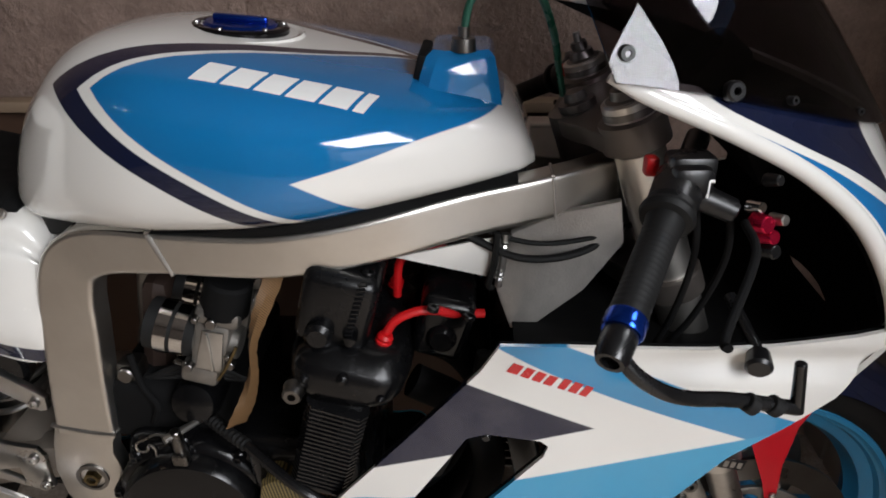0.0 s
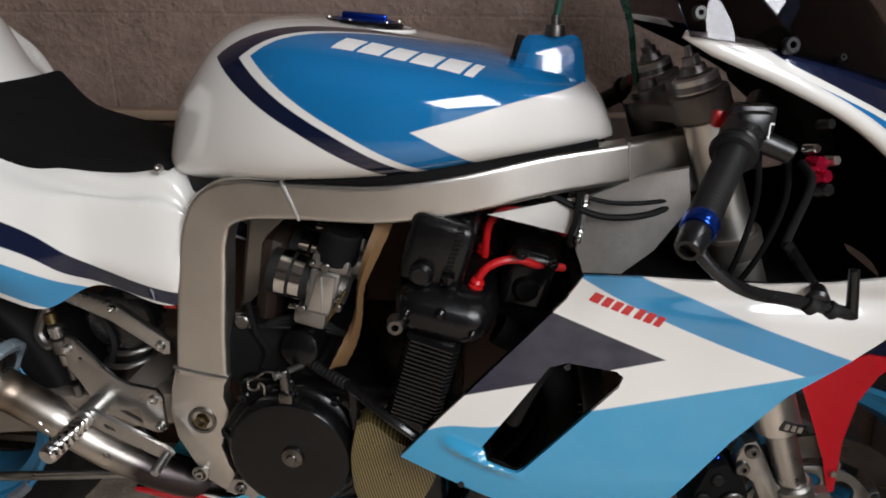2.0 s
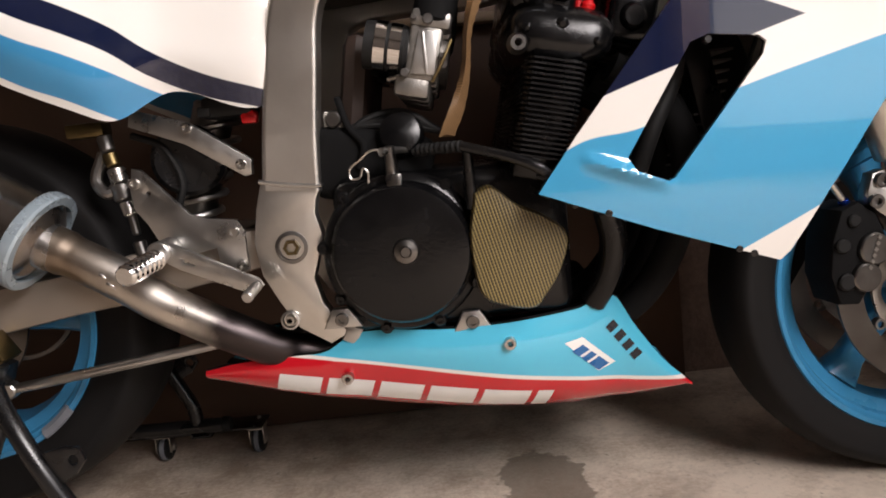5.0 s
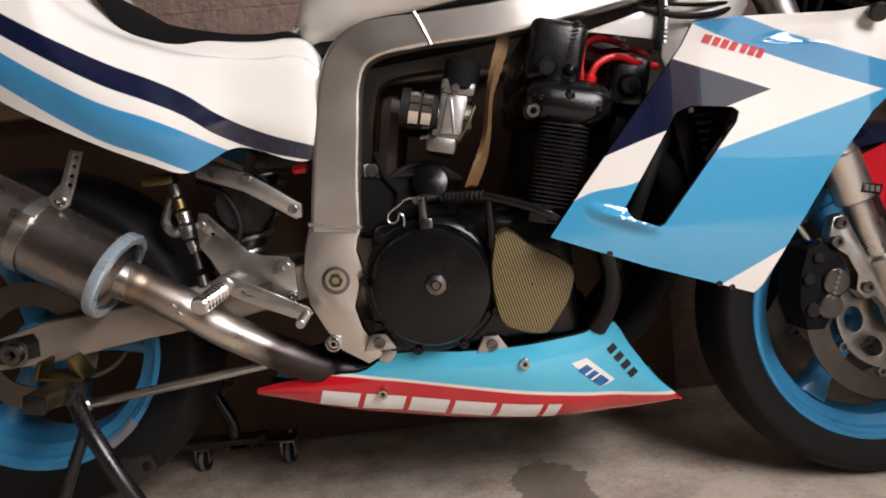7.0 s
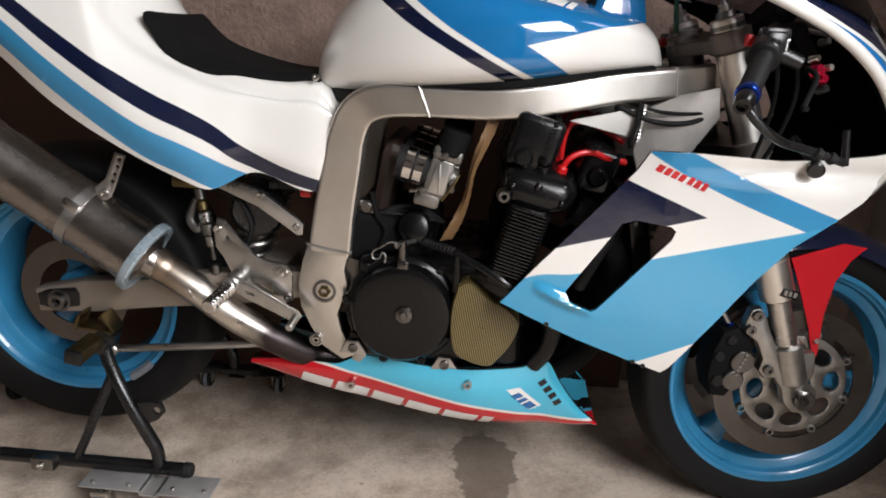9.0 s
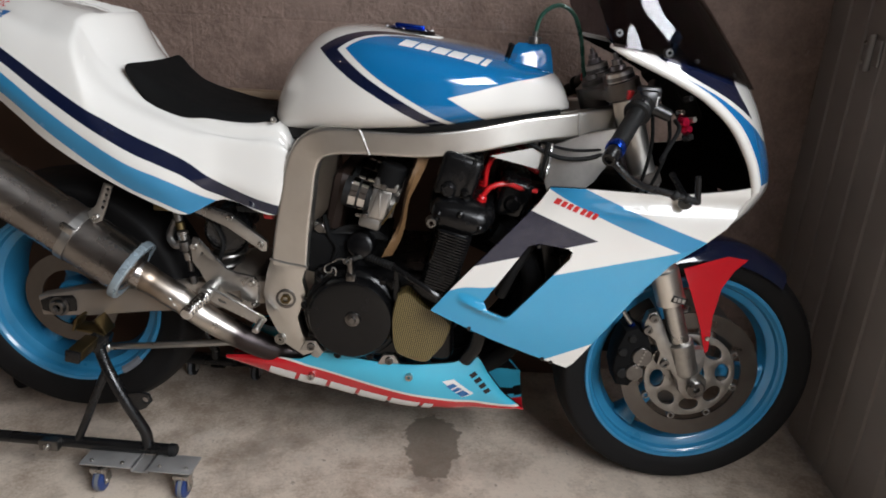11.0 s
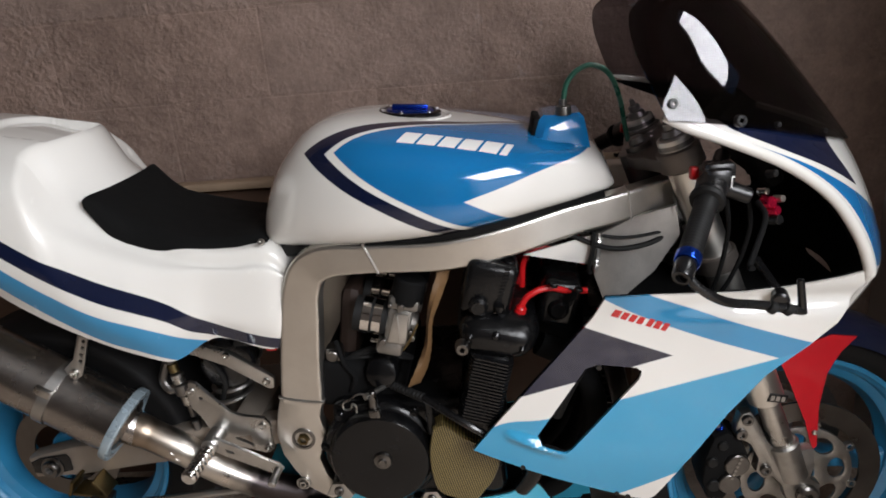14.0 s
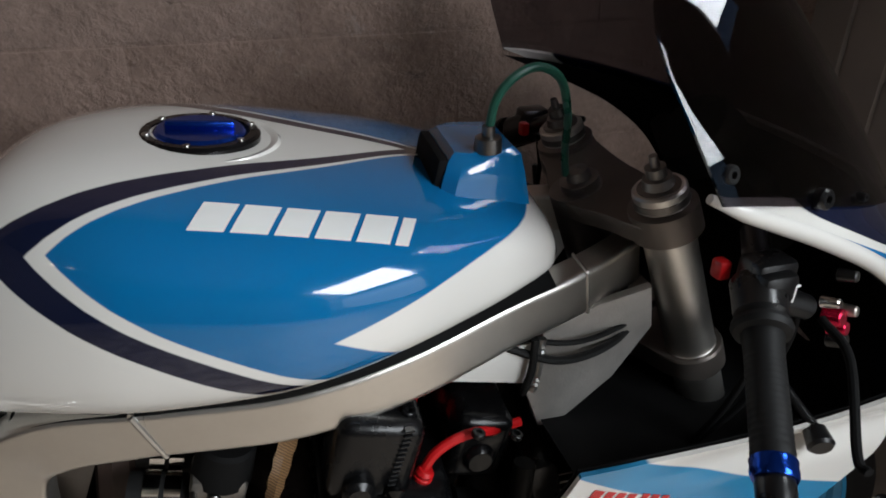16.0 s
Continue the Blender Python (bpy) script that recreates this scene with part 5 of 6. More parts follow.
# exhaust headers and silencer
for c in range(4):
    y = -0.15 + 0.10 * c
    bm = bmesh.new()
    hose(bm, [(0.975, y, 0.640), (1.035, y * 0.98, 0.600), (1.068, y * 0.95, 0.520), (1.055, y * 0.85, 0.420), (1.015, y * 0.8, 0.345), (0.96, y * 0.7, 0.300), (0.86, y * 0.6, 0.262)], 0.0205, 44, 18)
    part("exhaust_header", bm, matte_black, bike, "black exhaust header pipe")
bm = bmesh.new()
hose(bm, [(0.955, -0.165, 0.46), (0.962, -0.160, 0.42), (0.955, -0.150, 0.375), (0.935, -0.135, 0.335)], 0.018, 24, 18)
part("oil_pipe", bm, black_paint, bike, "dark pipe behind the belly pan")
bm = bmesh.new()
hose(bm, [(0.205, -0.140, 0.492), (0.252, -0.138, 0.462), (0.301, -0.136, 0.430), (0.351, -0.135, 0.393), (0.391, -0.132, 0.368), (0.440, -0.124, 0.338), (0.488, -0.104, 0.307), (0.525, -0.082, 0.292), (0.62, -0.06, 0.272)], 0.028, 60, 28, lambda u: 0.031 if u < 0.10 else 0.029 if u < 0.26 else 0.028)
pipe = part("tail_pipe", bm, pipe_steel, bike, "heat-tinted stainless link pipe")
AX = Vector((0.837, 0, -0.547))
RING = Vector((0.203, -0.140, 0.492))
bm = bmesh.new()
turned(bm, [(0.026, 0.034), (0.030, 0.030), (0.033, 0.012), (0.048, 0.006), (0.062, -0.004), (0.060, -0.012), (0.058, -0.35), (0.060, -0.356), (0.062, -0.372), (0.055, -0.376), (0.040, -0.374), (0.038, -0.34), (0.0, -0.34)], RING, AX, 64)
can = part("silencer", bm, can_steel, bike, "brushed metal racing silencer")
bm = bmesh.new()
turned(bm, [(0.060, -0.010), (0.070, -0.010), (0.0715, -0.007), (0.0715, 0.004), (0.069, 0.007), (0.058, 0.007)], RING, AX, 64, True)
part("silencer_flange", bm, collar_plastic, can, "pale blue-white flange ring")
bm = bmesh.new()
turned(bm, [(0.0605, -0.010), (0.0620, -0.010), (0.0620, 0.010), (0.0605, 0.010)], RING - AX * 0.135, AX, 64, True)
strap = part("silencer_strap", bm, plate_alloy, can)
bm = bmesh.new()
c = RING - AX * 0.135
block(bm, (c.x + 0.012, c.y - 0.052, c.z + 0.030), (0.030, 0.010, 0.016), 0.002, Matrix.Rotation(radians(33), 4, "Y"))
part("strap_screw_block", bm, steel, strap)
bm = bmesh.new()
plate(bm, [(0.190, 0.683), (0.171, 0.688), (0.150, 0.640), (0.128, 0.622), (0.136, 0.596), (0.158, 0.606), (0.170, 0.632)], -0.158, -0.153, 0.001, 0, [circle2(0.179, 0.676, 0.0032, 12), circle2(0.174, 0.663, 0.0032, 12), circle2(0.168, 0.649, 0.0032, 12), circle2(0.163, 0.636, 0.0035, 12)])
hang = part("silencer_hanger", bm, plate_alloy, bike, "drilled alloy silencer hanger")
bolt(hang, (0.147, -0.158, 0.613), (0, -1, 0), 0.008, 0.007, steel)
for k, (x, z) in enumerate(((0.300, 0.424), (0.292, 0.437))):
    bm = bmesh.new()
    hose(bm, [(x - 0.006, -0.158, z + 0.01), (x, -0.164, z + 0.004), (x + 0.008, -0.160, z - 0.004)], 0.003, 16, 6)
    part("joint_spring", bm, steel, pipe)

# rear suspension
bm = bmesh.new()
plate(bm, [(-0.035, 0.352), (-0.04, 0.398), (0.06, 0.424), (0.20, 0.438), (0.33, 0.462), (0.50, 0.478), (0.50, 0.425), (0.34, 0.394), (0.22, 0.381), (0.07, 0.358)], -0.115, -0.075, 0.006)
arm = part("swingarm", bm, dull_alloy, bike, "dull beige alloy box-section swingarm")
mirrored(arm, "swingarm_leg")
bm = bmesh.new()
block(bm, (0.42, 0, 0.44), (0.06, 0.20, 0.07), 0.008)
part("swingarm_bridge", bm, dull_alloy, bike)
bm = bmesh.new()
plate(bm, [(-0.030, 0.368), (-0.032, 0.392), (-0.010, 0.402), (0.045, 0.410), (0.052, 0.398), (0.050, 0.372), (0.0, 0.362)], -0.119, -0.1155, 0.001)
slot = part("axle_slot", bm, satin_black, bike)
bm = bmesh.new()
turned(bm, [(0.005, 0.004), (0.009, 0.013), (0.016, 0.013), (0.018, 0.010), (0.018, 0.003), (0.023, 0.002), (0.023, 0.0)], (0.012, -0.1195, 0.381), (0, -1, 0), 24)
part("axle_nut", bm, dark_steel, slot)
bm = bmesh.new()
hose(bm, [(0.110, -0.118, 0.285), (0.25, -0.118, 0.302), (0.41, -0.116, 0.322)], 0.0075, 20, 12)
rod(bm, (0.110, -0.128, 0.285), (0.110, -0.108, 0.285), 0.012, None, 18, 0.002)
part("torque_rod", bm, plate_alloy, bike, "bare alloy brake torque rod")
bm = bmesh.new()
turned(bm, [(0.07, -0.002), (0.110, -0.002), (0.110, 0.002), (0.07, 0.002)], (0.010, -0.066, 0.378), (0, -1, 0), 60, True)
part("rear_disc", bm, disc_steel, rear_wheel, "worn rear brake disc")
bm = bmesh.new()
turned(bm, [(0.095, -0.004), (0.102, -0.004), (0.102, 0.004), (0.095, 0.004)], (0.010, 0.085, 0.378), (0, 1, 0), 60, True)
part("sprocket", bm, dark_steel, rear_wheel)
bm = bmesh.new()
rod(bm, (0.33, 0, 0.40), (0.42, 0, 0.66), 0.032, 0.030, 24, 0.004)
shock = part("shock_absorber", bm, dark_steel, bike)
bm = bmesh.new()
hose(bm, [(0.345 + 0.070 * u + 0.040 * math.cos(44 * u), 0.040 * math.sin(44 * u), 0.45 + 0.18 * u) for u in np.linspace(0, 1, 60)], 0.005, 240, 8)
part("shock_spring", bm, plate_alloy, shock)
bm = bmesh.new()
rod(bm, (0.40, -0.09, 0.58), (0.36, 0.09, 0.58), 0.05, 0.05, 28, 0.006)
part("battery_tray", bm, satin_black, bike)

# rearset
bm = bmesh.new()
plate(bm, [(0.340, 0.575), (0.352, 0.572), (0.408, 0.508), (0.430, 0.500), (0.470, 0.494), (0.478, 0.480), (0.477, 0.452), (0.478, 0.426), (0.462, 0.418), (0.375, 0.448), (0.350, 0.500), (0.336, 0.520), (0.334, 0.545)], -0.136, -0.128, 0.0015, 0, [[(0.406, 0.453), (0.438, 0.459), (0.440, 0.434)], circle2(0.358, 0.540, 0.003, 12)])
plate_ = part("rearset_plate", bm, plate_alloy, bike, "machined alloy footrest plate")
for x, z in ((0.464, 0.478), (0.470, 0.432), (0.342, 0.555)):
    bolt(plate_, (x, -0.136, z), (0, -1, 0), 0.0075, 0.007, steel)
bm = bmesh.new()
rod(bm, (0.376, -0.132, 0.464), (0.376, -0.180, 0.464), 0.016, 0.015, 26, 0.002)
part("footrest_pivot", bm, plate_alloy, plate_)
bm = bmesh.new()
A, B = Vector((0.374, -0.168, 0.458)), Vector((0.362, -0.246, 0.448))
prof = [(0.0, 0.0), (0.010, 0.0)]
for k in range(7):
    h = 0.006 + k * 0.0105
    prof += [(0.0122, h), (0.0140, h + 0.002), (0.0140, h + 0.007), (0.0118, h + 0.009)]
prof += [(0.013, 0.079), (0.011, 0.081), (0.0, 0.081)]
turned(bm, prof, A, B - A, 12)
part("footrest", bm, chrome, plate_, "knurled alloy footrest")
bm = bmesh.new()
plate(bm, [(0.382, 0.480), (0.400, 0.470), (0.498, 0.418), (0.504, 0.408), (0.494, 0.399), (0.480, 0.401), (0.400, 0.438), (0.384, 0.448)], -0.172, -0.164, 0.0015, 0, [[(0.402, 0.454), (0.416, 0.448), (0.418, 0.443), (0.404, 0.447)]])
lever = part("brake_pedal", bm, plate_alloy, plate_, "machined alloy rear brake pedal")
bm = bmesh.new()
rod(bm, (0.494, -0.168, 0.408), (0.490, -0.205, 0.400), 0.0075, None, 18, 0.0015)
part("pedal_peg", bm, plate_alloy, lever)
bm = bmesh.new()
plate(bm, [(0.345, 0.652), (0.420, 0.628), (0.498, 0.572), (0.496, 0.552), (0.486, 0.550), (0.412, 0.600), (0.340, 0.630)], -0.126, -0.114, 0.002)
strut = part("subframe_strut", bm, plate_alloy, bike, "alloy seat subframe strut")
for x, z in ((0.418, 0.621), (0.484, 0.566)):
    bolt(strut, (x, -0.126, z), (0, -1, 0), 0.007, 0.007, steel)
bm = bmesh.new()
block(bm, (0.275, -0.100, 0.632), (0.052, 0.03, 0.020), 0.004)
part("tail_bracket", bm, gold_zinc, bike)
master = None
for k, (x, z, r, h, mt) in enumerate(((0.300, 0.612, 0.010, 0.022, dark_steel), (0.304, 0.590, 0.010, 0.018, gold_zinc), (0.309, 0.568, 0.012, 0.020, steel), (0.313, 0.545, 0.015, 0.022, dark_steel), (0.317, 0.522, 0.011, 0.020, steel), (0.320, 0.500, 0.006, 0.03, dark_steel), (0.324, 0.466, 0.009, 0.02, dark_steel))):
    bm = bmesh.new()
    rod(bm, (x - 0.002, -0.108, z + h / 2), (x + 0.002, -0.110, z - h / 2), r, r * 0.95, 18, 0.002)
    if master is None:
        master = part("rear_master_cylinder", bm, mt, bike, "small rear brake cylinder with brass fittings")
    else:
        part("master_section", bm, mt, master)
bm = bmesh.new()
hose(bm, [(0.290, -0.100, 0.60), (0.278, -0.108, 0.565), (0.292, -0.112, 0.545), (0.305, -0.105, 0.555)], 0.008, 24, 10)
part("brake_hose", bm, dark_steel, master)
bm = bmesh.new()
hose(bm, [(0.330, -0.095, 0.62), (0.372, -0.10, 0.60), (0.392, -0.10, 0.555), (0.382, -0.10, 0.515)], 0.005, 26, 8)
part("breather_line", bm, rubber, bike)
bm = bmesh.new()
block(bm, (0.47, -0.09, 0.645), (0.07, 0.05, 0.03), 0.008)
block(bm, (0.44, -0.11, 0.640), (0.018, 0.014, 0.014), 0.003)
part("connector_block", bm, rubber, bike)
bm = bmesh.new()
block(bm, (0.498, -0.105, 0.628), (0.022, 0.016, 0.018), 0.004)
part("red_connector", bm, red_silicone, bike)

# ---- front end ----
def fork_x(z):
    return 1.178 + (0.98 - z) * 0.370


FD = Vector((0.347, 0, -0.938))
for sgn in (-1, 1):
    y = 0.105 * sgn
    bm = bmesh.new()
    rod(bm, (fork_x(0.963), y, 0.963), (fork_x(0.545), y, 0.545), 0.0265, None, 40, 0.002)
    up_tube = part("fork_tube", steered(bm), frame_alloy, bike, "brushed upper fork tube")
    for z0, z1, r, mt in ((0.565, 0.488, 0.0305, frame_alloy), (0.770, 0.735, 0.0295, frame_alloy)):
        bm = bmesh.new()
        rod(bm, (fork_x(z0), y, z0), (fork_x(z1), y, z1), r, None, 40, 0.003)
        part("fork_collar", steered(bm), mt, up_tube)
    bm = bmesh.new()
    rod(bm, (fork_x(0.50), y, 0.50), (fork_x(0.345), y, 0.345), 0.0200, None, 36, 0.002)
    part("fork_slider", steered(bm), steel, up_tube, "bright chromed fork slider")
    bm = bmesh.new()
    p = Vector((fork_x(0.963), y, 0.963))
    turned(bm, [(0.0, 0.034), (0.004, 0.034), (0.005, 0.022), (0.010, 0.022), (0.010, 0.012), (0.014, 0.011), (0.016, 0.002), (0.021, 0.001), (0.022, -0.008), (0.027, -0.009), (0.0275, -0.016)], p, -FD, 30)
    part("fork_cap", steered(bm), dark_steel, up_tube, "stepped metal fork adjuster cap")
    bm = bmesh.new()
    turned(bm, [(0.0265, -0.019), (0.034, -0.017), (0.0355, 0.013), (0.0265, 0.019)], Vector((fork_x(0.928), y, 0.928)), FD, 36)
    part("fork_clamp", steered(bm), yoke_grey, up_tube)
    # foot with axle clamp and caliper arms
    bm = bmesh.new()
    ys = y
    OUTL = [(1.306, 0.424), (1.306, 0.440), (1.314, 0.466), (1.330, 0.470), (1.342, 0.452), (1.368, 0.400), (1.384, 0.386), (1.446, 0.386), (1.452, 0.350), (1.446, 0.324), (1.464, 0.310), (1.468, 0.284), (1.452, 0.262), (1.426, 0.262), (1.406, 0.280), (1.396, 0.310), (1.378, 0.332), (1.360, 0.330), (1.346, 0.346), (1.350, 0.370), (1.334, 0.402)]
    plate(bm, OUTL, ys - 0.012, ys + 0.012, 0.004)
    foot = part("fork_foot", steered(bm), cast_alloy, up_tube, "cast alloy fork foot")
    bm = bmesh.new()
    rod(bm, (fork_x(0.40), y, 0.400), (fork_x(0.325), y, 0.322), 0.028, 0.026, 32, 0.004)
    part("fork_socket", steered(bm), cast_alloy, foot)
    bm = bmesh.new()
    turned(bm, [(0.007, 0.002), (0.007, 0.012), (0.016, 0.012), (0.020, 0.009), (0.020, 0.0)], (1.440, y + 0.012 * sgn, 0.292), (0, sgn, 0), 24)
    part("axle_end", steered(bm), dark_steel, foot)
    for x, z in ((1.324, 0.456), (1.315, 0.428), (1.362, 0.350)):
        b = bolt(foot, STEER @ Vector((x, y + 0.012 * sgn, z)), (0, sgn, 0), 0.010, 0.008, dark_steel)
# yokes: a flat plate round both fork legs, drawn back to the stem
YOKE = [(0.022, 0.0), (0.024, -0.040), (0.028, -0.078), (0.034, -0.105), (0.024, -0.129), (0.0, -0.139), (-0.024, -0.129), (-0.037, -0.105), (-0.046, -0.070), (-0.060, -0.034), (-0.066, 0.0)]


def yoke(name, z, thick, label=""):
    half_ = [tuple(q) for q in curve(YOKE, 34)]
    outline = half_ + [(u, -v) for u, v in half_[::-1][1:-1]]
    U, N, O = Vector((0.938, 0, 0.347)), -FD, Vector((fork_x(z), 0, z))
    bm = bmesh.new()
    skin(bm, [[O + U * (u * k) + Vector((0, v * k, 0)) + N * h for u, v in outline] for k, h in ((0.97, -thick / 2), (1.0, -thick / 2 + 0.002), (1.0, thick / 2 - 0.002), (0.985, thick / 2))], True, True)
    part(name, steered(bm), yoke_grey, bike, label, 25)


yoke("top_yoke", 0.928, 0.022, "dull brown-grey machined top yoke")
yoke("lower_yoke", 0.755, 0.030)
bm = bmesh.new()
turned(bm, [(0, 0.022), (0.012, 0.020), (0.014, 0.010), (0.022, 0.009), (0.022, -0.004)], (fork_x(0.928) - 0.037, 0, 0.927), -FD, 24)
part("steering_stem_nut", steered(bm), dark_steel, bike)
bm = bmesh.new()
plate(bm, [(0, 0), (0.032, 0), (0.034, 0.016), (0.002, 0.016)], 0.0, 0.0015, 0.0005)
bmesh.ops.transform(bm, matrix=Matrix.Translation((1.346, -0.137, 0.502)) @ Matrix.Rotation(radians(12), 4, "Y"), verts=bm.verts)
tag = part("fork_badge", steered(bm), satin_black, bike, "small dark badge on the fork")
bm = bmesh.new()
for k in range(3):
    block(bm, (0.006 + 0.009 * k + 0.002, -0.0006, 0.008), (0.006, 0.0008, 0.009), 0)
bmesh.ops.transform(bm, matrix=Matrix.Translation((1.346, -0.137, 0.502)) @ Matrix.Rotation(radians(12), 4, "Y"), verts=bm.verts)
part("badge_marks", steered(bm), plate_alloy, tag)

# brake discs, one each side
for sgn in (-1, 1):
    y = 0.070 * sgn
    C = (1.442, y, 0.299)
    bm = bmesh.new()
    turned(bm, [(0.117, -0.0025), (0.155, -0.0025), (0.155, 0.0025), (0.117, 0.0025)], C, (0, 1, 0), 96, True)
    disc = part("brake_disc", steered(bm), disc_steel, front_wheel, "worn steel floating brake disc")
    bm = bmesh.new()
    holes = []
    for k in range(8):
        a = radians(45 * k + 8)
        cx, cz = C[0] + 0.074 * math.cos(a), C[2] + 0.074 * math.sin(a)
        holes.append([(cx + 0.016 * math.cos(b) * math.cos(a) - 0.022 * math.sin(b) * math.sin(a), cz + 0.016 * math.cos(b) * math.sin(a) + 0.022 * math.sin(b) * math.cos(a)) for b in np.linspace(0, 2 * math.pi, 22, endpoint=False)])
    plate(bm, circle2(C[0], C[2], 0.103, 72), y - 0.003, y + 0.003, 0.001, 0, holes + [circle2(C[0], C[2], 0.034, 30)])
    part("disc_carrier", steered(bm), cast_alloy, disc, "alloy disc carrier with oval holes")
    for k in range(8):
        a = radians(45 * k + 30.5)
        cx, cz = C[0] + 0.108 * math.cos(a), C[2] + 0.108 * math.sin(a)
        bm = bmesh.new()
        turned(bm, [(0.0045, 0.003), (0.005, 0.005), (0.0080, 0.005), (0.0088, 0.003), (0.0088, -0.005)], (cx, y, cz), (0, sgn, 0), 22)
        part("disc_bobbin", steered(bm), cast_alloy, disc)
    # caliper
    bm = bmesh.new()
    CAL = [(1.300, 0.430), (1.325, 0.412), (1.340, 0.375), (1.335, 0.350), (1.318, 0.318), (1.298, 0.288), (1.270, 0.290), (1.258, 0.330), (1.262, 0.380), (1.276, 0.420)]
    CAL = [(x - 0.006, z) for x, z in CAL]
    plate(bm, CAL, min(y - 0.022 * sgn, y + 0.046 * sgn), max(y - 0.022 * sgn, y + 0.046 * sgn), 0.006)
    cal = part("brake_caliper", steered(bm), matte_black, bike, "black four-piston brake caliper")
    for x, z, r in ((1.317, 0.364, 0.023), (1.305, 0.326, 0.021)):
        bm = bmesh.new()
        rod(bm, (x - 0.006, y + 0.040 * sgn, z), (x - 0.006, y + 0.054 * sgn, z), r, r * 0.94, 32, 0.002)
        part("piston_cap", steered(bm), dark_steel, cal)
    bm = bmesh.new()
    for k in range(6):
        t = k / 5
        c = Vector((1.301 + 0.014 * t, y + 0.0555 * sgn, 0.340 + 0.040 * t))
        block(bm, c, (0.0045, 0.001, 0.005), 0, Matrix.Rotation(radians(-50), 4, "Y"))
    part("caliper_marks", steered(bm), cast_alloy, cal)
    for x, z, r in ((1.268, 0.372, 0.010), (1.272, 0.322, 0.012), (1.285, 0.405, 0.009)):
        bm = bmesh.new()
        rod(bm, (x, y + 0.035 * sgn, z), (x, y + 0.052 * sgn, z), r, None, 18, 0.002)
        part("caliper_stud", steered(bm), rubber, cal)
    bm = bmesh.new()
    rod(bm, (1.292, y + 0.025 * sgn, 0.418), (1.283, y + 0.028 * sgn, 0.432), 0.007, None, 16, 0.001)
    part("banjo", steered(bm), blue_anodised, cal, "blue banjo fitting")
    bm = bmesh.new()
    rod(bm, (1.283, y + 0.028 * sgn, 0.432), (1.262, y + 0.030 * sgn, 0.462), 0.0045, None, 12, 0.001)
    part("hose_end", steered(bm), steel, cal)
    bm = bmesh.new()
    hose(bm, [(1.262, y + 0.030 * sgn, 0.462), (1.240, y + 0.02 * sgn, 0.50), (1.235, y, 0.60), (1.26, y * 0.5, 0.72)], 0.0035, 30, 8)
    part("brake_line", steered(bm), rubber, cal)

# front mudguard: arch over the tyre with a long side blade
bm = bmesh.new()
rings = []
for a in np.linspace(radians(52), radians(132), 40):
    ring = []
    for q in np.linspace(-1, 1, 21):
        ang = q * 1.25
        r = 0.306 + 0.010 * math.cos(ang)
        w = 0.074 * math.sin(ang) / math.sin(1.25)
        rr = r - 0.060 * (1 - math.cos(ang)) / (1 - math.cos(1.25)) * 0.55
        ring.append((1.442 + rr * math.cos(a), w, 0.299 + rr * math.sin(a)))
    rings.append(ring)
skin(bm, rings, False)
bmesh.ops.recalc_face_normals(bm, faces=bm.faces)
bmesh.ops.solidify(bm, geom=bm.faces, thickness=0.003)
guard = part("front_mudguard", steered(bm), navy_paint, bike, "navy front mudguard", 50)
for sgn in (-1, 1):
    b0 = cut_shell("mudguard_blade", lambda x, z: -0.082 + 0.10 * max(0, z - 0.50) ** 1.2, [(1.386, 0.556), (1.44, 0.575), (1.48, 0.588), (1.522, 0.582), (1.496, 0.556), (1.474, 0.515), (1.466, 0.45), (1.470, 0.366), (1.462, 0.360), (1.444, 0.420), (1.415, 0.490)], [], 0.004, red_paint, guard, "red blade of the mudguard", 1.36, 1.56, 0.34, 0.61, 24, 28)
    bmesh_b = bmesh.new()
    bmesh_b.from_mesh(b0.data)
    if sgn > 0:
        bmesh.ops.scale(bmesh_b, vec=(1, -1, 1), verts=bmesh_b.verts)
        bmesh.ops.reverse_faces(bmesh_b, faces=bmesh_b.faces)
    steered(bmesh_b)
    bmesh_b.to_mesh(b0.data)
    bmesh_b.free()
    bolt(guard, STEER @ Vector((1.462, 0.084 * sgn, 0.398)), (0, sgn, 0), 0.005, 0.004)

